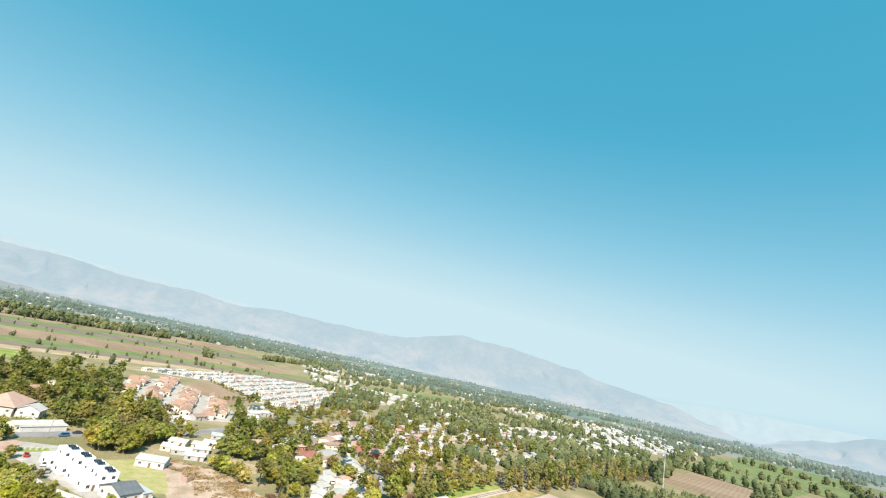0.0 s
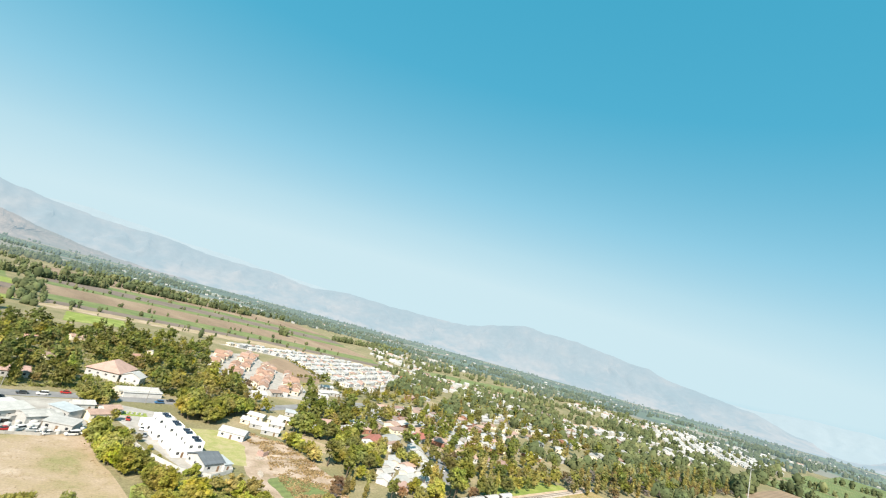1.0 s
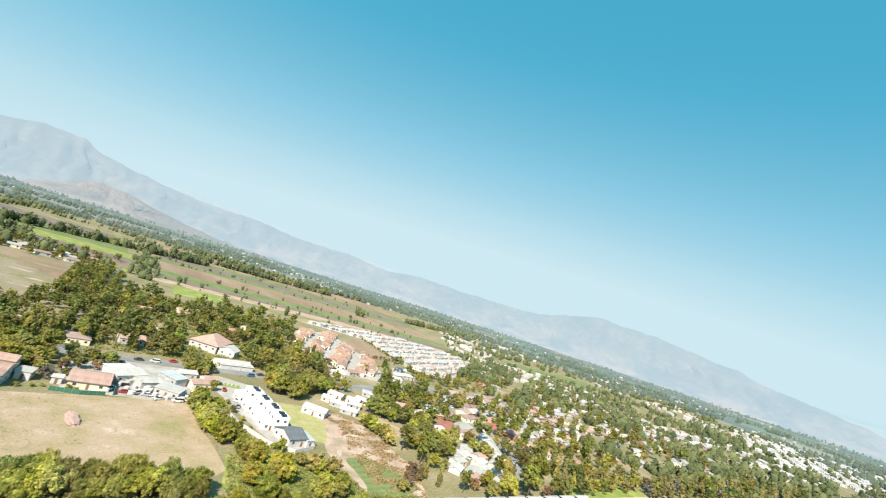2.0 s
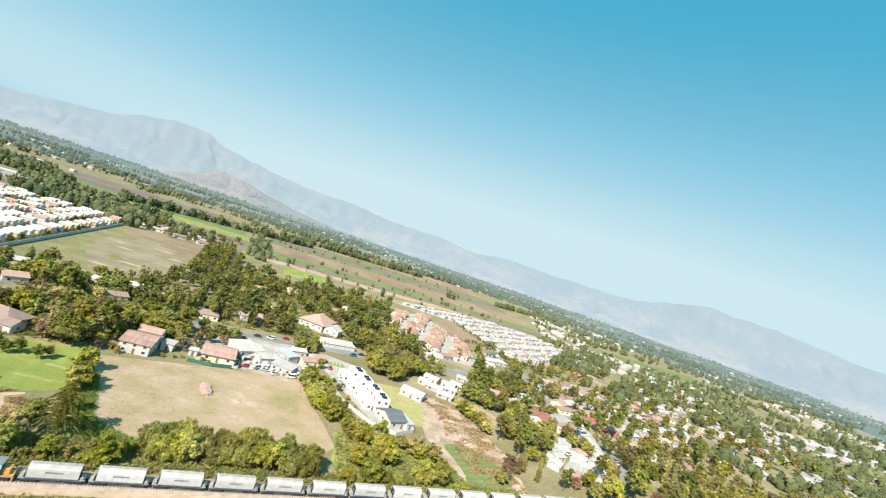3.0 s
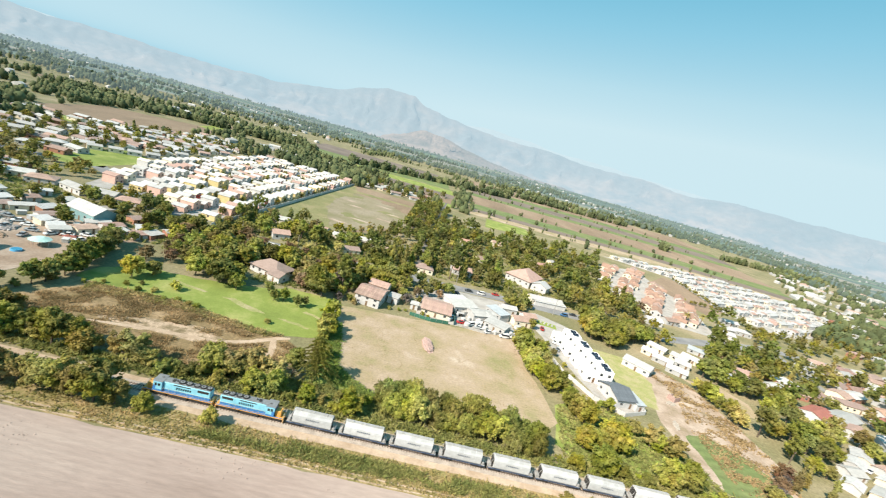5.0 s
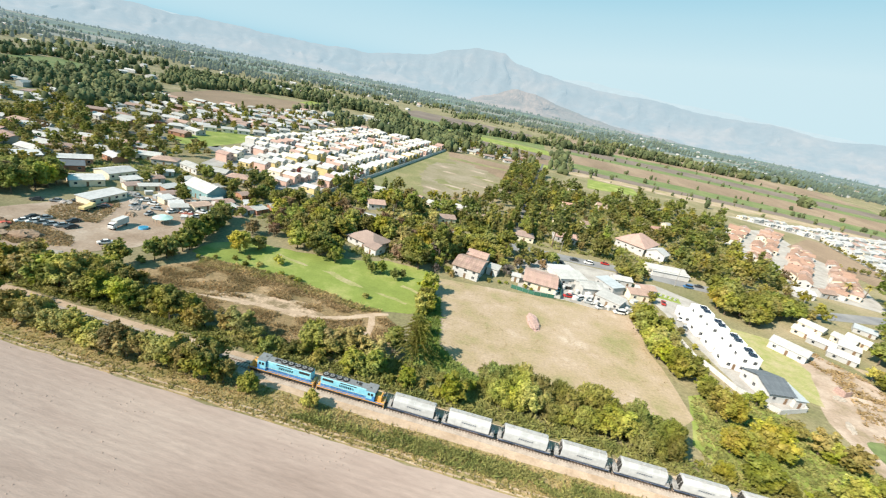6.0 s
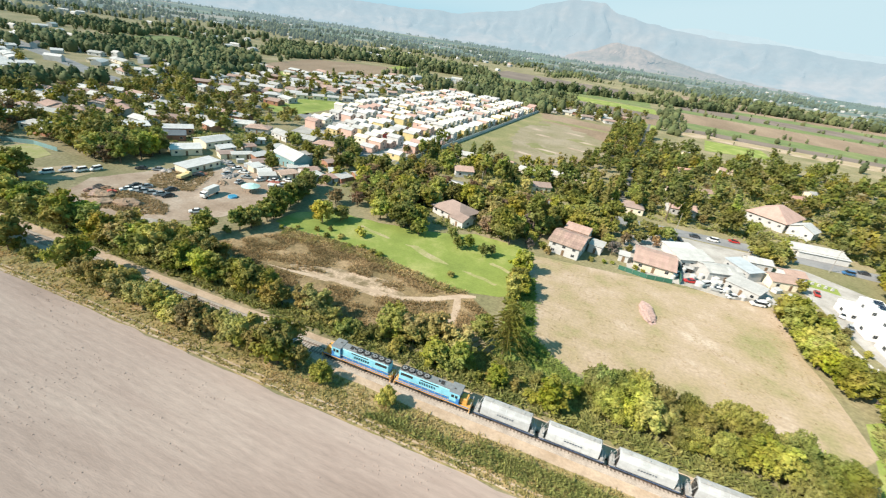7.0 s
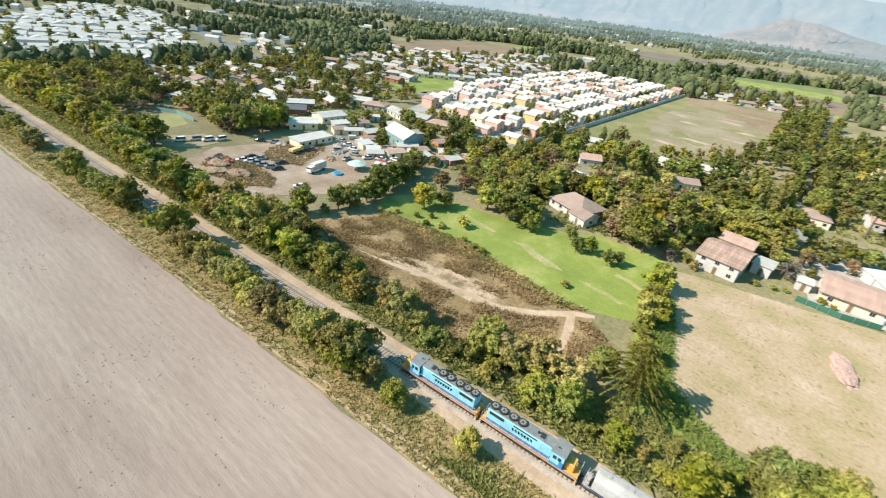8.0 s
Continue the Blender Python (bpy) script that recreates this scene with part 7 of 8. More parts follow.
            for k in range(4):
                block(bm, end * L - 0.12, end * L + 0.12, s * 1.15 - 0.25, s * 1.15 + 0.25, 0.45 + k * 0.3, 0.49 + k * 0.3)
        part("end_rail", bm, M["railing"], e, "end handrail with steps")
    bm = bmesh.new()
    rod(bm, (-4.6, 0.3, 4.2), (-4.1, 0.3, 4.28), 0.06, 0.1, 8)
    part("horn", bm, M["under"], e)
    return e


J2 = -22.0       # coupling between the second locomotive and the first wagon
locomotive(J2 - 8.25 - 16.5, False, (0.2, 1.75, 3.55, 5.0, 6.4), "light blue diesel locomotive with orange nose, leading")
locomotive(J2 - 8.25, True, (1.7, 3.2, 4.9, 6.35), "light blue diesel locomotive with orange nose, coupled behind")


def hopper_wagon(x):
    """A covered hopper: rounded pale body on a dark frame, with open end platforms."""
    e = thing("hopper_wagon", "dusty white covered hopper wagon with rounded roof", "wagon", "freight train", at=pose(x, 0, 0))
    H = 5.75
    ring = [(-1.12, 1.36), (-1.38, 1.75), (-1.42, 2.9), (-1.36, 3.5), (-1.1, 3.92), (-0.62, 4.16), (0, 4.24), (0.62, 4.16), (1.1, 3.92), (1.36, 3.5), (1.42, 2.9), (1.38, 1.75), (1.12, 1.36)]
    bm = bmesh.new()
    stations = ((-4.55, 1.0), (4.55, 1.0))
    loops = [[bm.verts.new((u, y * f, z)) for y, z in ring] for u, f in stations]
    for a, b in zip(loops, loops[1:]):
        for i in range(len(ring) - 1):
            bm.faces.new((a[i], b[i], b[i + 1], a[i + 1]))
        bm.faces.new((a[-1], b[-1], b[0], a[0]))
    bm.faces.new(list(reversed(loops[0])))
    bm.faces.new(loops[1])
    bmesh.ops.recalc_face_normals(bm, faces=bm.faces[:])
    body = part("tank_body", bm, M["wagon"], e, "dusty white rounded hopper body")
    body.data.materials.append(M["wagon_roof"])
    for f in body.data.polygons:
        f.material_index = 1 if f.center.z > 3.8 and abs(f.normal.x) < 0.5 else 0
    for k in range(7):
        u = -4.5 + k * 1.5
        bm = bmesh.new()
        lo = [[bm.verts.new((u + d, y * 1.012, 2.9 + (z - 2.9) * 1.012)) for y, z in ring[1:-1]] for d in (-0.05, 0.05)]
        for i in range(len(ring) - 3):
            bm.faces.new((lo[0][i], lo[1][i], lo[1][i + 1], lo[0][i + 1]))
        part("rib", bm, M["wagon"], body)
    add(body, "roof_walk", "wagon_top", (-4.3, 4.3, -0.35, 0.35, 4.27, 4.32), label="grey roof walkway")
    for u in (-3.0, 0.0, 3.0):
        bm = bmesh.new()
        rod(bm, (u, 0, 4.3), (u, 0, 4.42), 0.34, 0.30, 12)
        part("hatch", bm, M["wagon_top"], body)
    for s in (-1, 1):
        lettering(body, -1.5, 1.7, 2.78, 3.1, s, 1.45, 7, "bars_grey")
        add(e, "side_sill", "sill", (-H, H, s * 1.25 - 0.05, s * 1.25 + 0.05, 1.2, 1.34), label="dark blue-grey side sill")
    add(e, "frame", "under", (-H, H, -0.5, 0.5, 1.15, 1.42), (-H, -H + 0.12, -1.3, 1.3, 1.15, 1.45), (H - 0.12, H, -1.3, 1.3, 1.15, 1.45))
    for a, b in ((-H, -4.6), (4.6, H)):
        add(e, "platform", "wagon_top", (a, b, -1.25, 1.25, 1.42, 1.47), label="grey end platform")
        c = b - 0.06 if b < 0 else a + 0.06
        # dark sheet put in for the shade at the open wagon end
        add(e, "end_plate", "under", (c - 0.02, c + 0.02, -1.2, 1.2, 1.5, 3.7), label="dark plate standing in for shade at the wagon end")
        u = (a + b) / 2
        add(e, "valve_box", "wagon_top", (u - 0.3, u + 0.25, -1.15, -0.55, 1.47, 2.15), (u - 0.1, u + 0.3, 0.4, 1.0, 1.47, 1.95), bevel=0.04)
    for u in (-1.8, 1.8):
        bm = bmesh.new()
        bmesh.ops.create_cone(bm, cap_ends=True, segments=4, radius1=0.5, radius2=1.5, depth=0.9, matrix=pose(u, 0, 1.2, 0, 0, 45))
        part("hopper_chute", bm, M["under"], e)
    for end in (-1, 1):
        bm = bmesh.new()
        for s in (-1, 1):
            rod(bm, (end * 5.6, s * 1.1, 1.45), (end * 5.6, s * 1.1, 2.5), 0.035, sides=5)
            rod(bm, (end * 4.65, s * 0.9, 3.9), (end * 5.5, s * 0.9, 1.45), 0.05, sides=5)
        rod(bm, (end * 5.6, -1.1, 2.5), (end * 5.6, 1.1, 2.5), 0.035, sides=5)
        for k in range(7):
            rod(bm, (end * 4.66, 0.35, 1.7 + k * 0.36), (end * 4.66, 0.85, 1.7 + k * 0.36), 0.025, sides=4)
        rod(bm, (end * 4.66, 0.35, 1.5), (end * 4.66, 0.35, 4.2), 0.03, sides=4)
        rod(bm, (end * 4.66, 0.85, 1.5), (end * 4.66, 0.85, 4.2), 0.03, sides=4)
        part("end_ladder", bm, M["wagon_top"], e, "grey end ladder and rails")
        bm = bmesh.new()
        rod(bm, (end * 5.1, -0.6, 1.9), (end * 5.1, 0.5, 1.9), 0.28, 0.28, 12)
        part("brake_cylinder", bm, M["wagon_top"], e)
        coupler(e, end * H, end)
    bogie(e, -3.9, 2, 0.9)
    bogie(e, 3.9, 2, 0.9)
    return e


WAGON = 12.22
first = hopper_wagon(J2 + WAGON / 2)
for i in range(1, 20):
    copy_thing(first, pose(J2 + WAGON * (i + 0.5), 0, 0))

# ---- vehicles ----
CAR_PAINT = {"white": paint("white_car_paint", (0.72, 0.72, 0.71), 0.3, 0.05), "silver": paint("silver_car_paint", (0.40, 0.41, 0.42), 0.3, 0.1, metal=0.4), "red": paint("red_car_paint", (0.42, 0.04, 0.035), 0.3),
             "blue": paint("blue_car_paint", (0.06, 0.16, 0.32), 0.3), "dark": paint("dark_car_paint", (0.05, 0.055, 0.06), 0.3), "yellow": paint("yellow_truck_paint", (0.62, 0.42, 0.05), 0.4)}
M["rubber"] = paint("tyre_rubber", (0.03, 0.03, 0.03), 0.9)
CARS = {}


def loft(bm, stations):
    """A closed skin through cross sections (x, half width, z low, z high, inset of the top)."""
    loops = []
    for x, hw, z0, z1, ins in stations:
        loops.append([bm.verts.new(v) for v in ((x, -hw, z0), (x, -hw, (z0 + z1) / 2), (x, -hw + ins, z1), (x, hw - ins, z1), (x, hw, (z0 + z1) / 2), (x, hw, z0))])
    for a, b in zip(loops, loops[1:]):
        for i in range(6):
            j = (i + 1) % 6
            bm.faces.new((a[i], a[j], b[j], b[i]))
    bm.faces.new(loops[0])
    bm.faces.new(list(reversed(loops[-1])))
    bmesh.ops.recalc_face_normals(bm, faces=bm.faces[:])


def car(x, y, turn, colour, van=False, label="", group="", z=0.07):
    key = (colour, van)
    at = pose(x, y, z, 0, 0, turn)
    BLOCKS.append((x, y, 1.5, 1.5))
    if key in CARS:
        e = copy_thing(CARS[key], at)
        return tagged(e, label or CARS[key]["label"], group=group)
    e = thing("van" if van else "car", label or colour + " parked car with dark windows" + (" and a boxy body" if van else ""), "van" if van else "car", group, at=at)
    CARS[key] = e
    bm = bmesh.new()
    top = 1.05 if van else 0.88
    loft(bm, [(-2.15, 0.70, 0.42, 0.72, 0.05), (-2.0, 0.82, 0.30, 0.85, 0.08), (-1.2, 0.85, 0.28, top, 0.08), (0.9, 0.85, 0.28, top + 0.02, 0.08), (1.95, 0.82, 0.30, top, 0.08), (2.12, 0.74, 0.42, 0.76, 0.05)])
    body = part("body", bm, CAR_PAINT[colour], e)
    bm = bmesh.new()
    if van:
        loft(bm, [(-1.25, 0.76, 1.0, 1.06, 0.02), (-0.7, 0.78, 1.0, 1.72, 0.1), (1.9, 0.78, 1.0, 1.75, 0.1), (2.02, 0.76, 1.0, 1.5, 0.06)])
    else:
        loft(bm, [(-1.15, 0.74, 0.86, 0.90, 0.02), (-0.45, 0.74, 0.86, 1.38, 0.14), (0.85, 0.74, 0.86, 1.40, 0.14), (1.65, 0.72, 0.86, 0.92, 0.02)])
    part("glazing", bm, M["glass"], e, "dark car glazing")
    bm = bmesh.new()
    if van:
        block(bm, -0.72, 1.86, -0.68, 0.68, 1.735, 1.79, 0.02)
    else:
        block(bm, -0.42, 0.82, -0.60, 0.60, 1.385, 1.43, 0.02)
    part("roof", bm, CAR_PAINT[colour], e)
    for u in (-1.32, 1.30):
        for s in (-1, 1):
            w = add_shared("wheel", "car_wheel", lambda b: rod(b, (0, -0.1, 0), (0, 0.1, 0), 0.31, 0.31, 14), M["rubber"], e, pose(u, s * 0.76, 0.31))
            add_shared("rim", "car_rim", lambda b: rod(b, (0, -0.11, 0), (0, 0.11, 0), 0.18, 0.18, 10), M["steel"], w, Matrix())
    return e


r = random.Random(77)
# a line of old cars in the scrapyard
for i, (x, y) in enumerate(((-146.5, 40.5), (-149.5, 40.0), (-152.5, 39.0), (-150.5, 45.0), (-155.5, 38.5), (-158.0, 38.0), (-160.5, 36.5), (-161.5, 40.5), (-158.5, 42.0))):
    car(x, y, 62 + r.uniform(-8, 8), ["dark", "silver", "silver", "dark", "silver", "white", "white", "dark", "silver"][i], label="old car standing in the scrapyard line", group="cars in the scrapyard")
for x, y, t, c in ((-129.5, 36.5, 50, "white"), (-142, 72, 20, "silver"), (-150, 70, 80, "silver"), (-140, 66, 100, "silver"), (-156, 62, 40, "dark"), (-132, 76, 30, "white"), (-136, 73, 70, "white"), (-128, 80, 10, "white"),
                   (-167, 62, 70, "dark"), (-171, 57, 40, "silver"), (-176, 54, 40, "dark"), (-126, 74, 60, "white"), (-147, 76, 20, "white"), (-152, 78, 50, "white"), (-158, 80, 10, "silver")):
    car(x, y, t, c, label="old car abandoned in the scrapyard", group="cars in the scrapyard")
for i, (x, y) in enumerate(((-192, 31), (-190, 36), (-187, 39), (-185, 43))):
    car(x, y, 70 + 6 * i, ["white", "silver", "white", "white"][i], van=True, label="pale van parked on the dry grass", group="vans on the grass")
for x, y, t, c, v in ((49, 141.5, 6, "red", False), (33, 136, 6, "dark", False), (26, 127, 120, "dark", False), (66, 139, 6, "white", False), (40, 136.5, 6, "white", True), (95, 141, 4, "dark", False), (118, 140, 3, "silver", False), (137, 142, 8, "white", False),
                      (26, 88, 20, "red", False), (22, 91, 70, "white", False), (30, 88, 40, "white", True), (34, 87, 10, "white", False), (38, 84.5, 30, "white", False), (47, 86.5, -20, "white", False), (45, 84, 10, "white", True),
                      (68, 106, 80, "red", False), (71, 93, 60, "white", False), (70, 85, 70, "silver", False), (50, 122, 30, "dark", False), (88, 136, 10, "blue", True), (235, 110, 70, "red", False), (240, 132, 70, "white", False), (280, 176, 0, "white", False),
                      (302, 180, 0, "red", False), (320, 177, 0, "dark", False), (-110, 127, 30, "white", False), (-130, 140, 125, "silver", False), (-122, 134, 125, "dark", False), (180, 44, 30, "white", False), (212, 40, 60, "white", False)):
    car(x, y, t, c, v, label={"red": "red", "dark": "dark", "white": "white", "silver": "silver", "blue": "blue"}[c] + (" van on the road" if v else " car on the road") + " near the houses", group="cars in the village")


def box_truck(x, y, turn):
    e = thing("box_truck", "white box truck parked in the scrapyard", "truck", at=pose(x, y, 0.07, 0, 0, turn))
    add(e, "cargo_box", "white", (-2.6, 3.2, -1.15, 1.15, 0.95, 3.1), bevel=0.05)
    bm = bmesh.new()
    loft(bm, [(-4.5, 1.0, 0.6, 1.5, 0.05), (-4.3, 1.05, 0.5, 1.8, 0.08), (-3.9, 1.05, 0.5, 2.4, 0.12), (-2.75, 1.05, 0.5, 2.45, 0.12)])
    cab = part("cab", bm, CAR_PAINT["white"], e)
    add(cab, "windscreen", "glass", (-4.36, -3.1, -0.98, 0.98, 1.62, 2.2), label="dark cab windows")
    add(e, "chassis", "under", (-4.2, 3.2, -0.5, 0.5, 0.6, 0.93))
    for u in (-3.6, 1.9):
        for s in (-1, 1):
            add_shared("wheel", "truck_wheel", lambda b: rod(b, (0, -0.14, 0), (0, 0.14, 0), 0.46, 0.46, 16), M["rubber"], e, pose(u, s * 0.92, 0.46))


box_truck(-137.6, 50.4, 98)
e = thing("tipper", "old yellow tipper truck body among weeds", "truck", at=pose(-157, 56, 0.1, 0, 0, 100))
add(e, "tipper_body", "yellow", (-2.4, 2.0, -1.1, 1.1, 0.9, 1.9), bevel=0.08)
add(e, "cab", "yellow", (2.1, 3.6, -1.0, 1.0, 0.6, 2.3), bevel=0.15)
add(e, "chassis", "under", (-2.4, 3.4, -0.5, 0.5, 0.4, 0.9))
for u in (-1.4, 2.6):
    for s in (-1, 1):
        add_shared("wheel", "truck_wheel", lambda b: rod(b, (0, -0.14, 0), (0, 0.14, 0), 0.46, 0.46, 16), M["rubber"], e, pose(u, s * 0.92, 0.46))
for x, y, t, m in ((-167, 29, 30, "rust_roof"), (-161, 31, 80, "red"), (-165, 33, 10, "wood"), (-163.5, 27.5, 120, "rust_roof")):
    e = thing("wreck", "rusty stripped car wreck on a weedy heap", "wreck", "wrecks in the scrapyard", at=pose(x, y, 0.3, 4, -3, t))
    bm = bmesh.new()
    loft(bm, [(-2.0, 0.75, 0.1, 0.6, 0.1), (-1.0, 0.8, 0.0, 0.85, 0.1), (-0.5, 0.75, 0.0, 1.25, 0.2), (0.8, 0.75, 0.0, 1.2, 0.2), (1.3, 0.8, 0.0, 0.8, 0.1), (2.0, 0.75, 0.1, 0.65, 0.1)])
    part("body", bm, M[m], e)
    # solid block, its black put in for shade inside the window openings
    bm = bmesh.new()
    block(bm, -0.45, 0.7, -0.78, 0.78, 0.8, 1.05)
    part("window_gap", bm, M["dark"], e)
# round shelter with a teal roof, and a small blue pool
e = thing("round_shelter", "round open shelter with pale teal tent roof", "shelter", at=pose(-130.5, 62, 0.05))
bm = bmesh.new()
bmesh.ops.create_cone(bm, cap_ends=True, segments=12, radius1=3.4, radius2=1.2, depth=0.9, matrix=pose(0, 0, 2.6))
part("canopy", bm, paint("pale_teal_canvas", (0.42, 0.60, 0.55), 0.7), e)
for k in range(8):
    bm = bmesh.new()
    a = k * math.tau / 8
    rod(bm, (2.9 * math.cos(a), 2.9 * math.sin(a), 0), (2.9 * math.cos(a), 2.9 * math.sin(a), 2.3), 0.06, sides=6)
    part("post", bm, M["steel"], e)
M["pool_blue"] = paint("pool_blue_plastic", (0.10, 0.38, 0.62), 0.4)
M["water"] = paint("blue_pool_water", (0.04, 0.22, 0.36), 0.05, 0.0, 0.05)


def pool(x, y, turn, w, d, label, round_pool=False):
    e = thing("pool", label, "pool", at=pose(x, y, 0.05, 0, 0, turn))
    bm = bmesh.new()
    if round_pool:
        rod(bm, (0, 0, 0), (0, 0, 0.6), w, w * 0.97, 20)
    else:
        block(bm, -w / 2, w / 2, -d / 2, d / 2, 0, 0.25, 0.04)
    part("basin", bm, M["pool_blue"] if round_pool else M["white"], e)
    bm = bmesh.new()
    if round_pool:
        rod(bm, (0, 0, 0.60), (0, 0, 0.615), w * 0.88, w * 0.88, 20)
    else:
        block(bm, -w / 2 + 0.3, w / 2 - 0.3, -d / 2 + 0.3, d / 2 - 0.3, 0.22, 0.265)
    part("water", bm, M["water"], e)


pool(-131, 53.5, 0, 1.6, 1.6, "small round blue plastic pool", True)
pool(182, 78, 25, 8, 4.5, "blue garden pool with pale rim")


# ---- heaps, walls, fences ----
def heap(name, x, y, turn, w, d, h, n, mat, label, category, seed, block_size=0.5):
    """A pile of separate rough lumps on a low mound."""
    e = thing(name, label, category, at=pose(x, y, 0.03, 0, 0, turn))
    rr = random.Random(seed)
    bm = bmesh.new()
    bmesh.ops.create_icosphere(bm, subdivisions=3, radius=1.0)
    for v in bm.verts:
        f = 1 + 0.35 * noise.noise(v.co * 2.2 + Vector((seed, 0, 0)))
        v.co = Vector((v.co.x * w / 2 * f, v.co.y * d / 2 * f, max(-0.05, v.co.z) * h * f))
    part("mound", bm, mat, e)
    for i in range(n):
        a, q = rr.uniform(0, math.tau), rr.random() ** 0.6
        bm = bmesh.new()
        bmesh.ops.create_icosphere(bm, subdivisions=1, radius=1.0)
        s = block_size * rr.uniform(0.5, 1.2)
        for v in bm.verts:
            v.co = Vector((v.co.x * s * rr.uniform(0.8, 1.3), v.co.y * s * rr.uniform(0.8, 1.3), v.co.z * s * 0.6))
        ob = part("lump", bm, mat, e)
        ob.matrix_basis = pose(math.cos(a) * q * w * 0.47, math.sin(a) * q * d * 0.47, h * max(0.05, 1 - q * q) * 0.85, rr.uniform(0, 40), rr.uniform(0, 40), rr.uniform(0, 180))
    return e


M["pink_stone"] = paint("pinkish_stacked_bricks", (0.42, 0.29, 0.25), 0.9, 0.1, 0.3, 2.0, 0.6)
M["rubble"] = paint("pale_rubble", (0.42, 0.36, 0.30), 0.9, 0.15, 0.25, 2.0, 0.5)
M["earth_heap"] = paint("brown_earth_heap", (0.31, 0.22, 0.155), 0.95, 0.1, 0.3, 1.5, 0.6)
heap("brick_pile", 11.6, 58.4, 98, 12.0, 4.2, 1.2, 90, M["pink_stone"], "long pile of pinkish bricks on the dry field", "pile", 3, 0.45)
heap("earth_heap", -150, 29, 20, 9, 6, 1.6, 16, M["earth_heap"], "weedy brown earth heap in the scrapyard", "heap", 4, 0.7)
heap("earth_heap", -157, 24, 60, 10, 6, 1.4, 14, M["earth_heap"], "low brown earth heap in the scrapyard", "heap", 5, 0.7)
heap("earth_heap", -162, 29, 10, 9, 6, 1.5, 14, M["earth_heap"], "low brown earth heap beside wrecks", "heap", 6, 0.7)
M["scrap"] = paint("mixed_scrap_metal", (0.33, 0.30, 0.28), 0.6, 0.35, 0.4, 2.5, 0.5)
M["rust_scrap"] = paint("rusty_red_scrap", (0.27, 0.11, 0.08), 0.8, 0.3, 0.35, 2.0, 0.5)
M["black_scrap"] = paint("burnt_black_scrap", (0.05, 0.045, 0.04), 0.7, 0.3, 0.35, 2.0, 0.5)
for i, (x, y, w, d, m, tx) in enumerate(((-168, 33, 7, 4, "black_scrap", "heap of burnt black wrecks and scrap"), (-162, 31.5, 5, 3, "rust_scrap", "pile of rusty red scrap metal"), (-148, 70, 8, 4, "scrap", "heap of pale mixed scrap metal"),
                                         (-154, 75, 7, 4, "scrap", "heap of pale mixed scrap metal"), (-169, 58, 7, 3, "scrap", "heap of pale mixed scrap metal"), (-157.5, 64, 6, 3, "rust_scrap", "pile of rusty red scrap metal"),
                                         (-139, 78, 7, 4, "scrap", "heap of pale mixed scrap metal"), (-144, 62, 5, 3, "earth_heap", "low heap of brown earth and scrap"), (-132, 76, 6, 3, "rust_scrap", "pile of rusty red scrap metal"), (-163, 82, 6, 4, "scrap", "heap of pale mixed scrap metal"))):
    heap("scrap_heap", x, y, i * 47, w, d, 0.7, 20, M[m], tx, "scrap", 20 + i, 0.75)
heap("rubble_pile", -136, 22, 40, 9, 4, 0.8, 26, M["rubble"], "pile of pale rubble at the yard edge", "pile", 7, 0.5)
heap("rubble_pile", 103, 44, 70, 7, 2.2, 0.5, 18, M["rubble"], "scattered white rubble on the vacant lot", "pile", 8, 0.4)
heap("rubble_pile", 110, 60, 20, 5, 2.6, 0.6, 14, M["rubble"], "pile of pale rubble on the vacant lot", "pile", 9, 0.4)
# unroofed brick shell on the lot
e = thing("brick_ruin", "small unroofed brick shell on the vacant lot", "ruin", at=pose(113, 64, 0, 0, 0, 30))
add(e, "wall", "pink_stone", (-2, 2, -1.6, -1.4, 0, 2.0))
add(e, "wall", "pink_stone", (-2, 2, 1.4, 1.6, 0, 1.6))
add(e, "wall", "pink_stone", (-2, -1.8, -1.4, 1.4, 0, 2.2))
# long wall of the housing estate, panel by panel
M["wall_grey"] = paint("pale_concrete_wall", (0.50, 0.50, 0.49), 0.8, 0.08, 0.12)
estate_wall = thing("estate_wall", "long pale concrete wall round the housing estate", "wall", kind="structure")
for i in range(70):
    s = -6 + i * 4.15
    x, y = -104.5 + ux * s, 140 + uy * s
    p = add_shared("wall_panel", "wall_panel", lambda bm: block(bm, -2.0, 2.0, -0.08, 0.08, 0, 2.3), M["wall_grey"], estate_wall, pose(x, y, 0, 0, 0, 86))
    add_shared("wall_post", "wall_post", lambda bm: block(bm, 2.0, 2.15, -0.12, 0.12, 0, 2.45), M["wall_grey"], estate_wall, pose(x, y, 0, 0, 0, 86))


def fence(name, pts, h, mat, label, step=2.6, thick=0.05):
    e = thing(name, label, "fence" if name == "fence" else "wall", kind="structure")
    for (a, b), (c, d) in zip(pts, pts[1:]):
        n = max(1, round(math.hypot(c - a, d - b) / step))
        turn = math.degrees(math.atan2(d - b, c - a))
        L = math.hypot(c - a, d - b) / n
        for i in range(n):
            f = (i + 0.5) / n
            bm = bmesh.new()
            block(bm, -L / 2 + 0.04, L / 2 - 0.04, -thick / 2, thick / 2, 0.05, h)
            ob = part("panel", bm, mat, e)
            ob.matrix_basis = pose(a + (c - a) * f, b + (d - b) * f, 0, 0, 0, turn)
            bm = bmesh.new()
            rod(bm, (-L / 2, 0, 0), (-L / 2, 0, h + 0.12), 0.05, sides=6)
            ob = part("post", bm, M["steel"], e)
            ob.matrix_basis = pose(a + (c - a) * f, b + (d - b) * f, 0, 0, 0, turn)
    return e


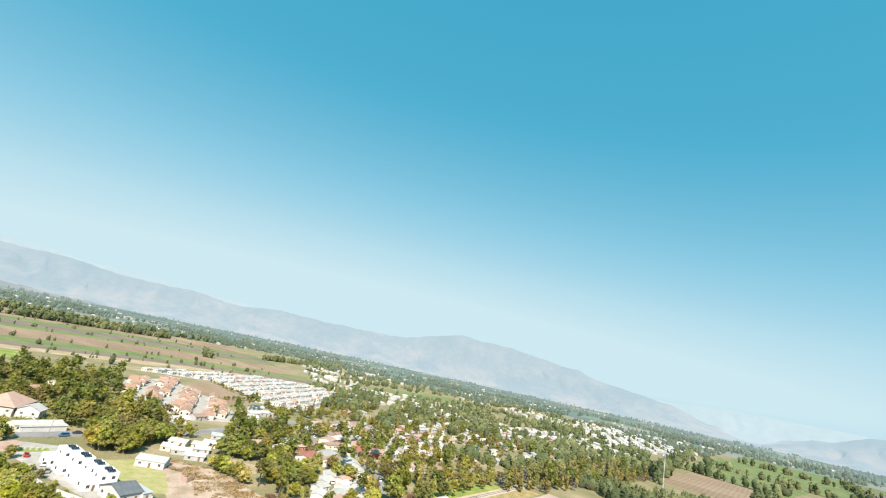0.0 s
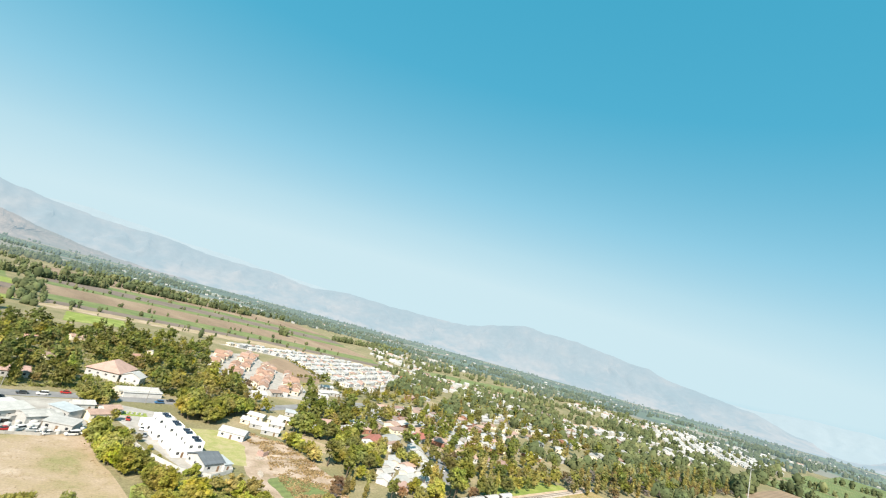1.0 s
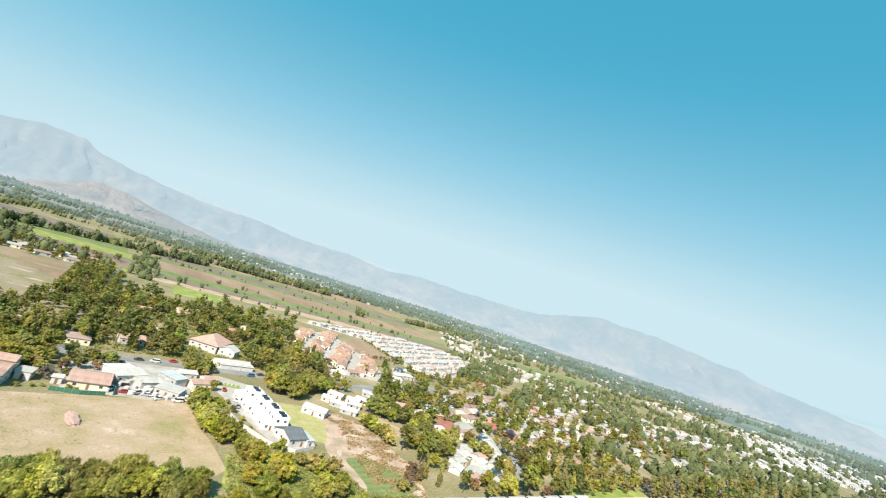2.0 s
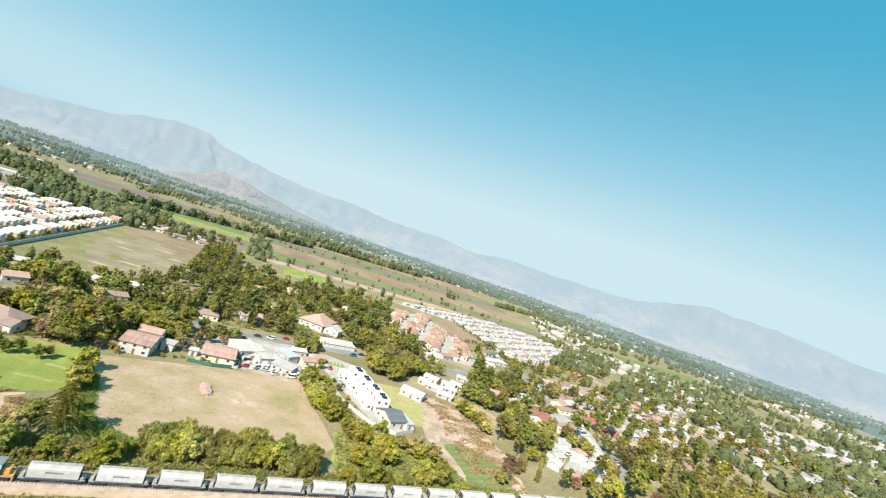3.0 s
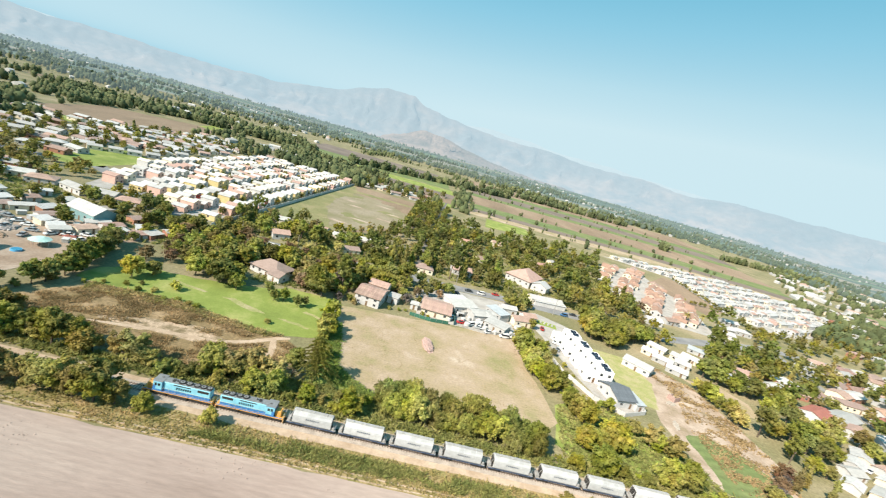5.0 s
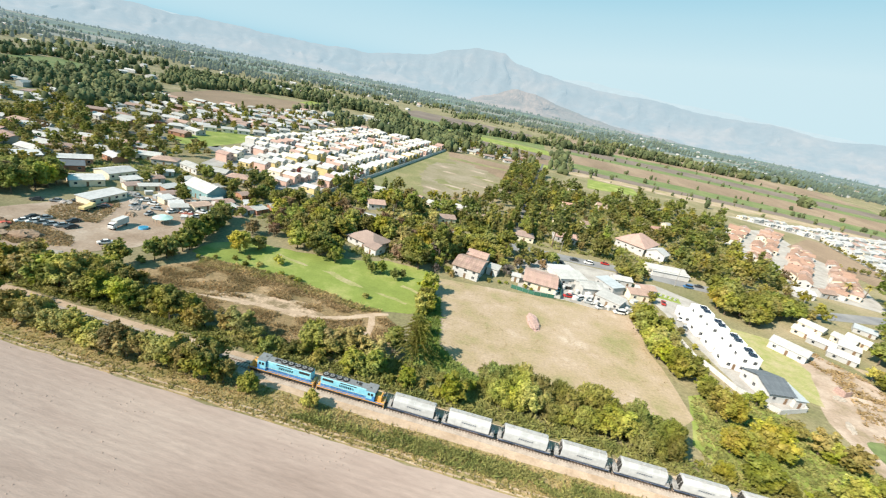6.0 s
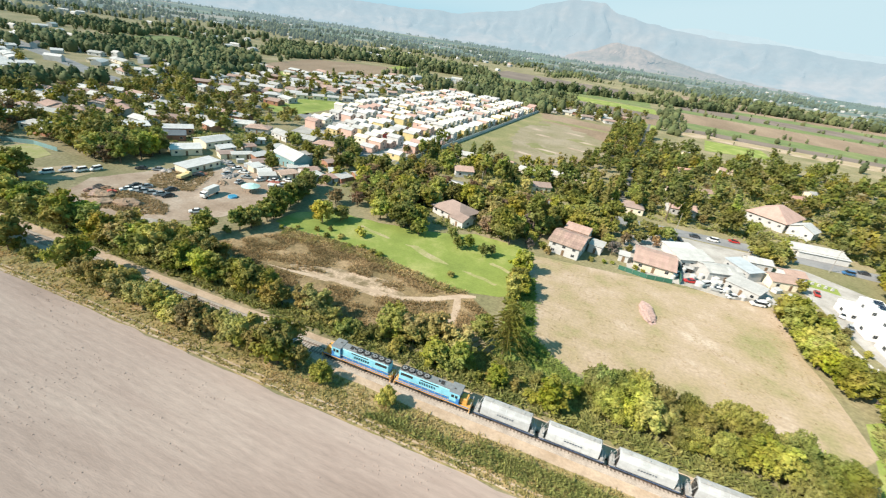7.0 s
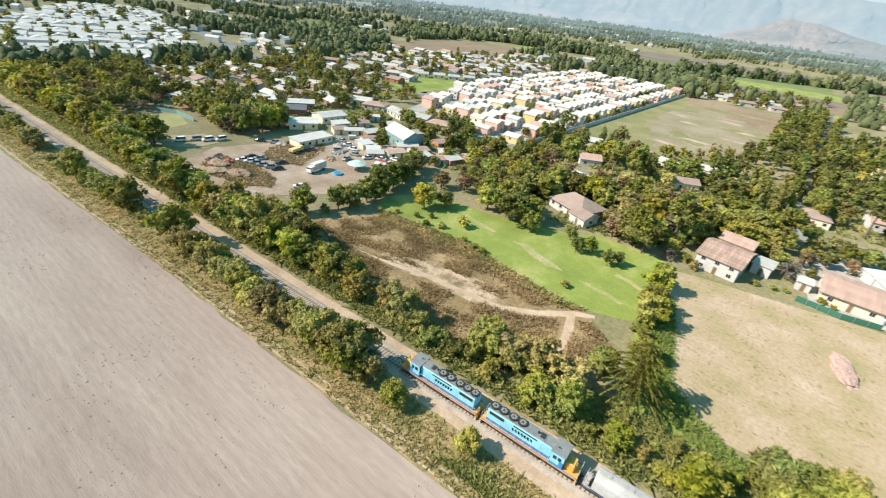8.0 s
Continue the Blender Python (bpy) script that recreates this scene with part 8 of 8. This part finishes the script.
fence("fence", [(3, 83), (12, 81.5), (20, 83)], 1.6, M["fence_green"], "dark green mesh fence in front of the pink-roofed house")
fence("fence", [(22.5, 84), (23.5, 104)], 1.9, M["fence_green"], "dark green mesh fence beside the workshop")
fence("boundary_wall", [(67, 62), (73, 48), (82, 41), (92, 46), (93, 54)], 1.6, M["white"], "low white wall round the terrace houses", 4.0, 0.15)
fence("boundary_wall", [(62, 88), (66, 62)], 1.6, M["white"], "low white wall beside the terrace lane", 4.0, 0.15)
fence("fence", [(-252, 38), (-228, 48), (-214, 48)], 1.8, M["teal_wall"], "pale teal sheet fence behind the faded lawn", 3.0)
fence("fence", [(24, 84.3), (36, 83), (50, 88)], 1.1, M["tin"], "low patched sheet fence behind the workshop", 2.5)


def utility_pole(x, y, h, turn, label="grey concrete power pole beside the road"):
    e = thing("utility_pole", label, "pole", "power poles", at=pose(x, y, 0, 0, 0, turn))
    bm = bmesh.new()
    rod(bm, (0, 0, -0.1), (0, 0, h), 0.15, 0.09, 8)
    part("pole", bm, M["concrete"], e)
    bm = bmesh.new()
    block(bm, -0.05, 0.05, -1.0, 1.0, h - 0.5, h - 0.4)
    part("crossarm", bm, M["wood"], e)
    for k in (-0.8, 0, 0.8):
        bm = bmesh.new()
        rod(bm, (0, k, h - 0.4), (0, k, h - 0.2), 0.05, 0.03, 6)
        part("insulator", bm, M["glass"], e)


for x in range(-90, 160, 28):
    utility_pole(x + 3, (132 if x < 20 else 133.5) - (6 if x < -30 else 0), 9.5, 0)
for y in range(170, 400, 40):
    utility_pole(-1 + y * 0.055, y, 9, 90, "grey concrete power pole beside the lane")


def tall_lamp(x, y, h):
    e = thing("light_mast", "tall pale floodlight mast above the trees", "lamp", at=pose(x, y, 0))
    bm = bmesh.new()
    rod(bm, (0, 0, -0.1), (0, 0, h), 0.4, 0.22, 8)
    part("mast", bm, M["white"], e)
    bm = bmesh.new()
    block(bm, -0.4, 0.4, -2.2, 2.2, h, h + 0.5)
    part("lamp_bar", bm, M["steel"], e)


tall_lamp(470, -67, 36)


# clutter by the workshop: tanks, tarpaulins, drums
def tank(x, y, rad, h, mat, label):
    e = thing("water_tank", label, "tank", "tanks by the workshop", at=pose(x, y, 0.05))
    bm = bmesh.new()
    rod(bm, (0, 0, 0), (0, 0, h), rad, rad, 14)
    part("drum", bm, mat, e)
    bm = bmesh.new()
    bmesh.ops.create_cone(bm, cap_ends=True, segments=14, radius1=rad, radius2=rad * 0.3, depth=0.35, matrix=pose(0, 0, h + 0.17))
    part("lid", bm, mat, e)


for x, y, q, h in ((27, 91, 1.0, 1.6), (30, 94, 0.8, 1.4), (33, 90, 1.2, 1.5), (24.5, 95, 0.7, 1.5), (37, 88, 0.9, 1.4), (41, 85.5, 1.0, 1.3), (49, 89, 0.8, 1.3), (20.5, 87, 0.7, 1.3), (28.5, 86.3, 1.3, 1.7), (34.3, 94.0, 1.3, 1.7), (38.5, 92.5, 1.1, 1.6), (46.8, 85.8, 1.2, 1.4)):
    tank(x, y, q, h, M["white"], "white plastic water tank by the workshop")
for i, (x, y, w, d, h, m) in enumerate(((26, 97, 3, 2, 1.4, "dark"), (29, 100, 4, 2.2, 1.8, "grey_wall"), (35, 92, 3, 2, 1.3, "blue_roof"), (44, 95, 3, 2.4, 1.2, "white"), (48, 93, 2.4, 2, 1.4, "rust_roof"), (33, 85.5, 2.6, 1.6, 1.0, "tin"),
                                        (54, 99, 3, 2, 1.3, "white"), (58, 97, 2.4, 2, 1.1, "cream"), (-128, 70, 3, 2, 1.4, "tin"), (-134, 80, 3, 2, 1.5, "white"), (-144, 84, 4, 2.4, 2.0, "rust_roof"), (-124, 82, 3, 2, 1.5, "white"),
                                        (-152, 84, 3, 2, 1.5, "blue_roof"), (-138, 88, 3, 2, 1.3, "brick"), (-130, 92, 4, 2.4, 1.8, "white"), (-146, 92, 3, 2, 1.6, "teal_wall"), (-158, 86, 3, 2, 1.5, "tin"), (-164, 78, 3, 2, 1.3, "white"))):
    e = thing("crate", "stacked boxes and sheet metal standing outdoors", "clutter", "clutter in the yards", at=pose(x, y, 0.05, 0, 0, i * 37))
    add(e, "box", m, (-w / 2, w / 2, -d / 2, d / 2, 0, h), bevel=0.06)
    add(e, "cover", "tin" if i % 2 else "white_roof", (-w / 2 - 0.1, w / 2 + 0.1, -d / 2 - 0.1, d / 2 + 0.1, h, h + 0.06))
# white laid-out posts in the garden by the terrace
for i in range(8):
    e = thing("white_bollard", "short white post in a row on the grass", "post", "row of white posts", at=pose(62 + i * 1.9, 117.5 - i * 0.5, 0.05, 0, 0, 20))
    add(e, "slab", "white", (-0.45, 0.45, -0.2, 0.2, 0, 0.9), bevel=0.04)
    add(e, "foot", "concrete", (-0.6, 0.6, -0.35, 0.35, 0, 0.08))
sheet("garden_grass", [(58, 114), (62, 121), (78, 117), (77, 111)], M["lawn"], 0.08, "small lawn with white posts", "lawn", 0.4)


# clods and stones on the ploughed field, too many to count
V, F = [], []
rs = np.random.RandomState(4)
for i in range(16000):
    x, y = rs.uniform(-200, 20), -13.8 - 60 * rs.rand() ** 1.2
    if noise.noise((x * 0.05, y * 0.12, 9.0)) + 0.5 * noise.noise((x * 0.4, y * 0.5, 4.0)) < 0.18:
        continue
    s = 0.05 + 0.20 * rs.rand() ** 3
    b = len(V)
    V += [(x - s, y, 0.02), (x + s * 0.3, y - s, 0.02), (x + s, y + s * 0.4, 0.02), (x, y, 0.03 + s * 0.8)]
    F += [(b, b + 1, b + 3), (b + 1, b + 2, b + 3), (b + 2, b, b + 3)]
tagged(new("clods", mesh_of("clods", V, F, M["plough"])), "loose clods on the ploughed field", "clods", kind="stuff")
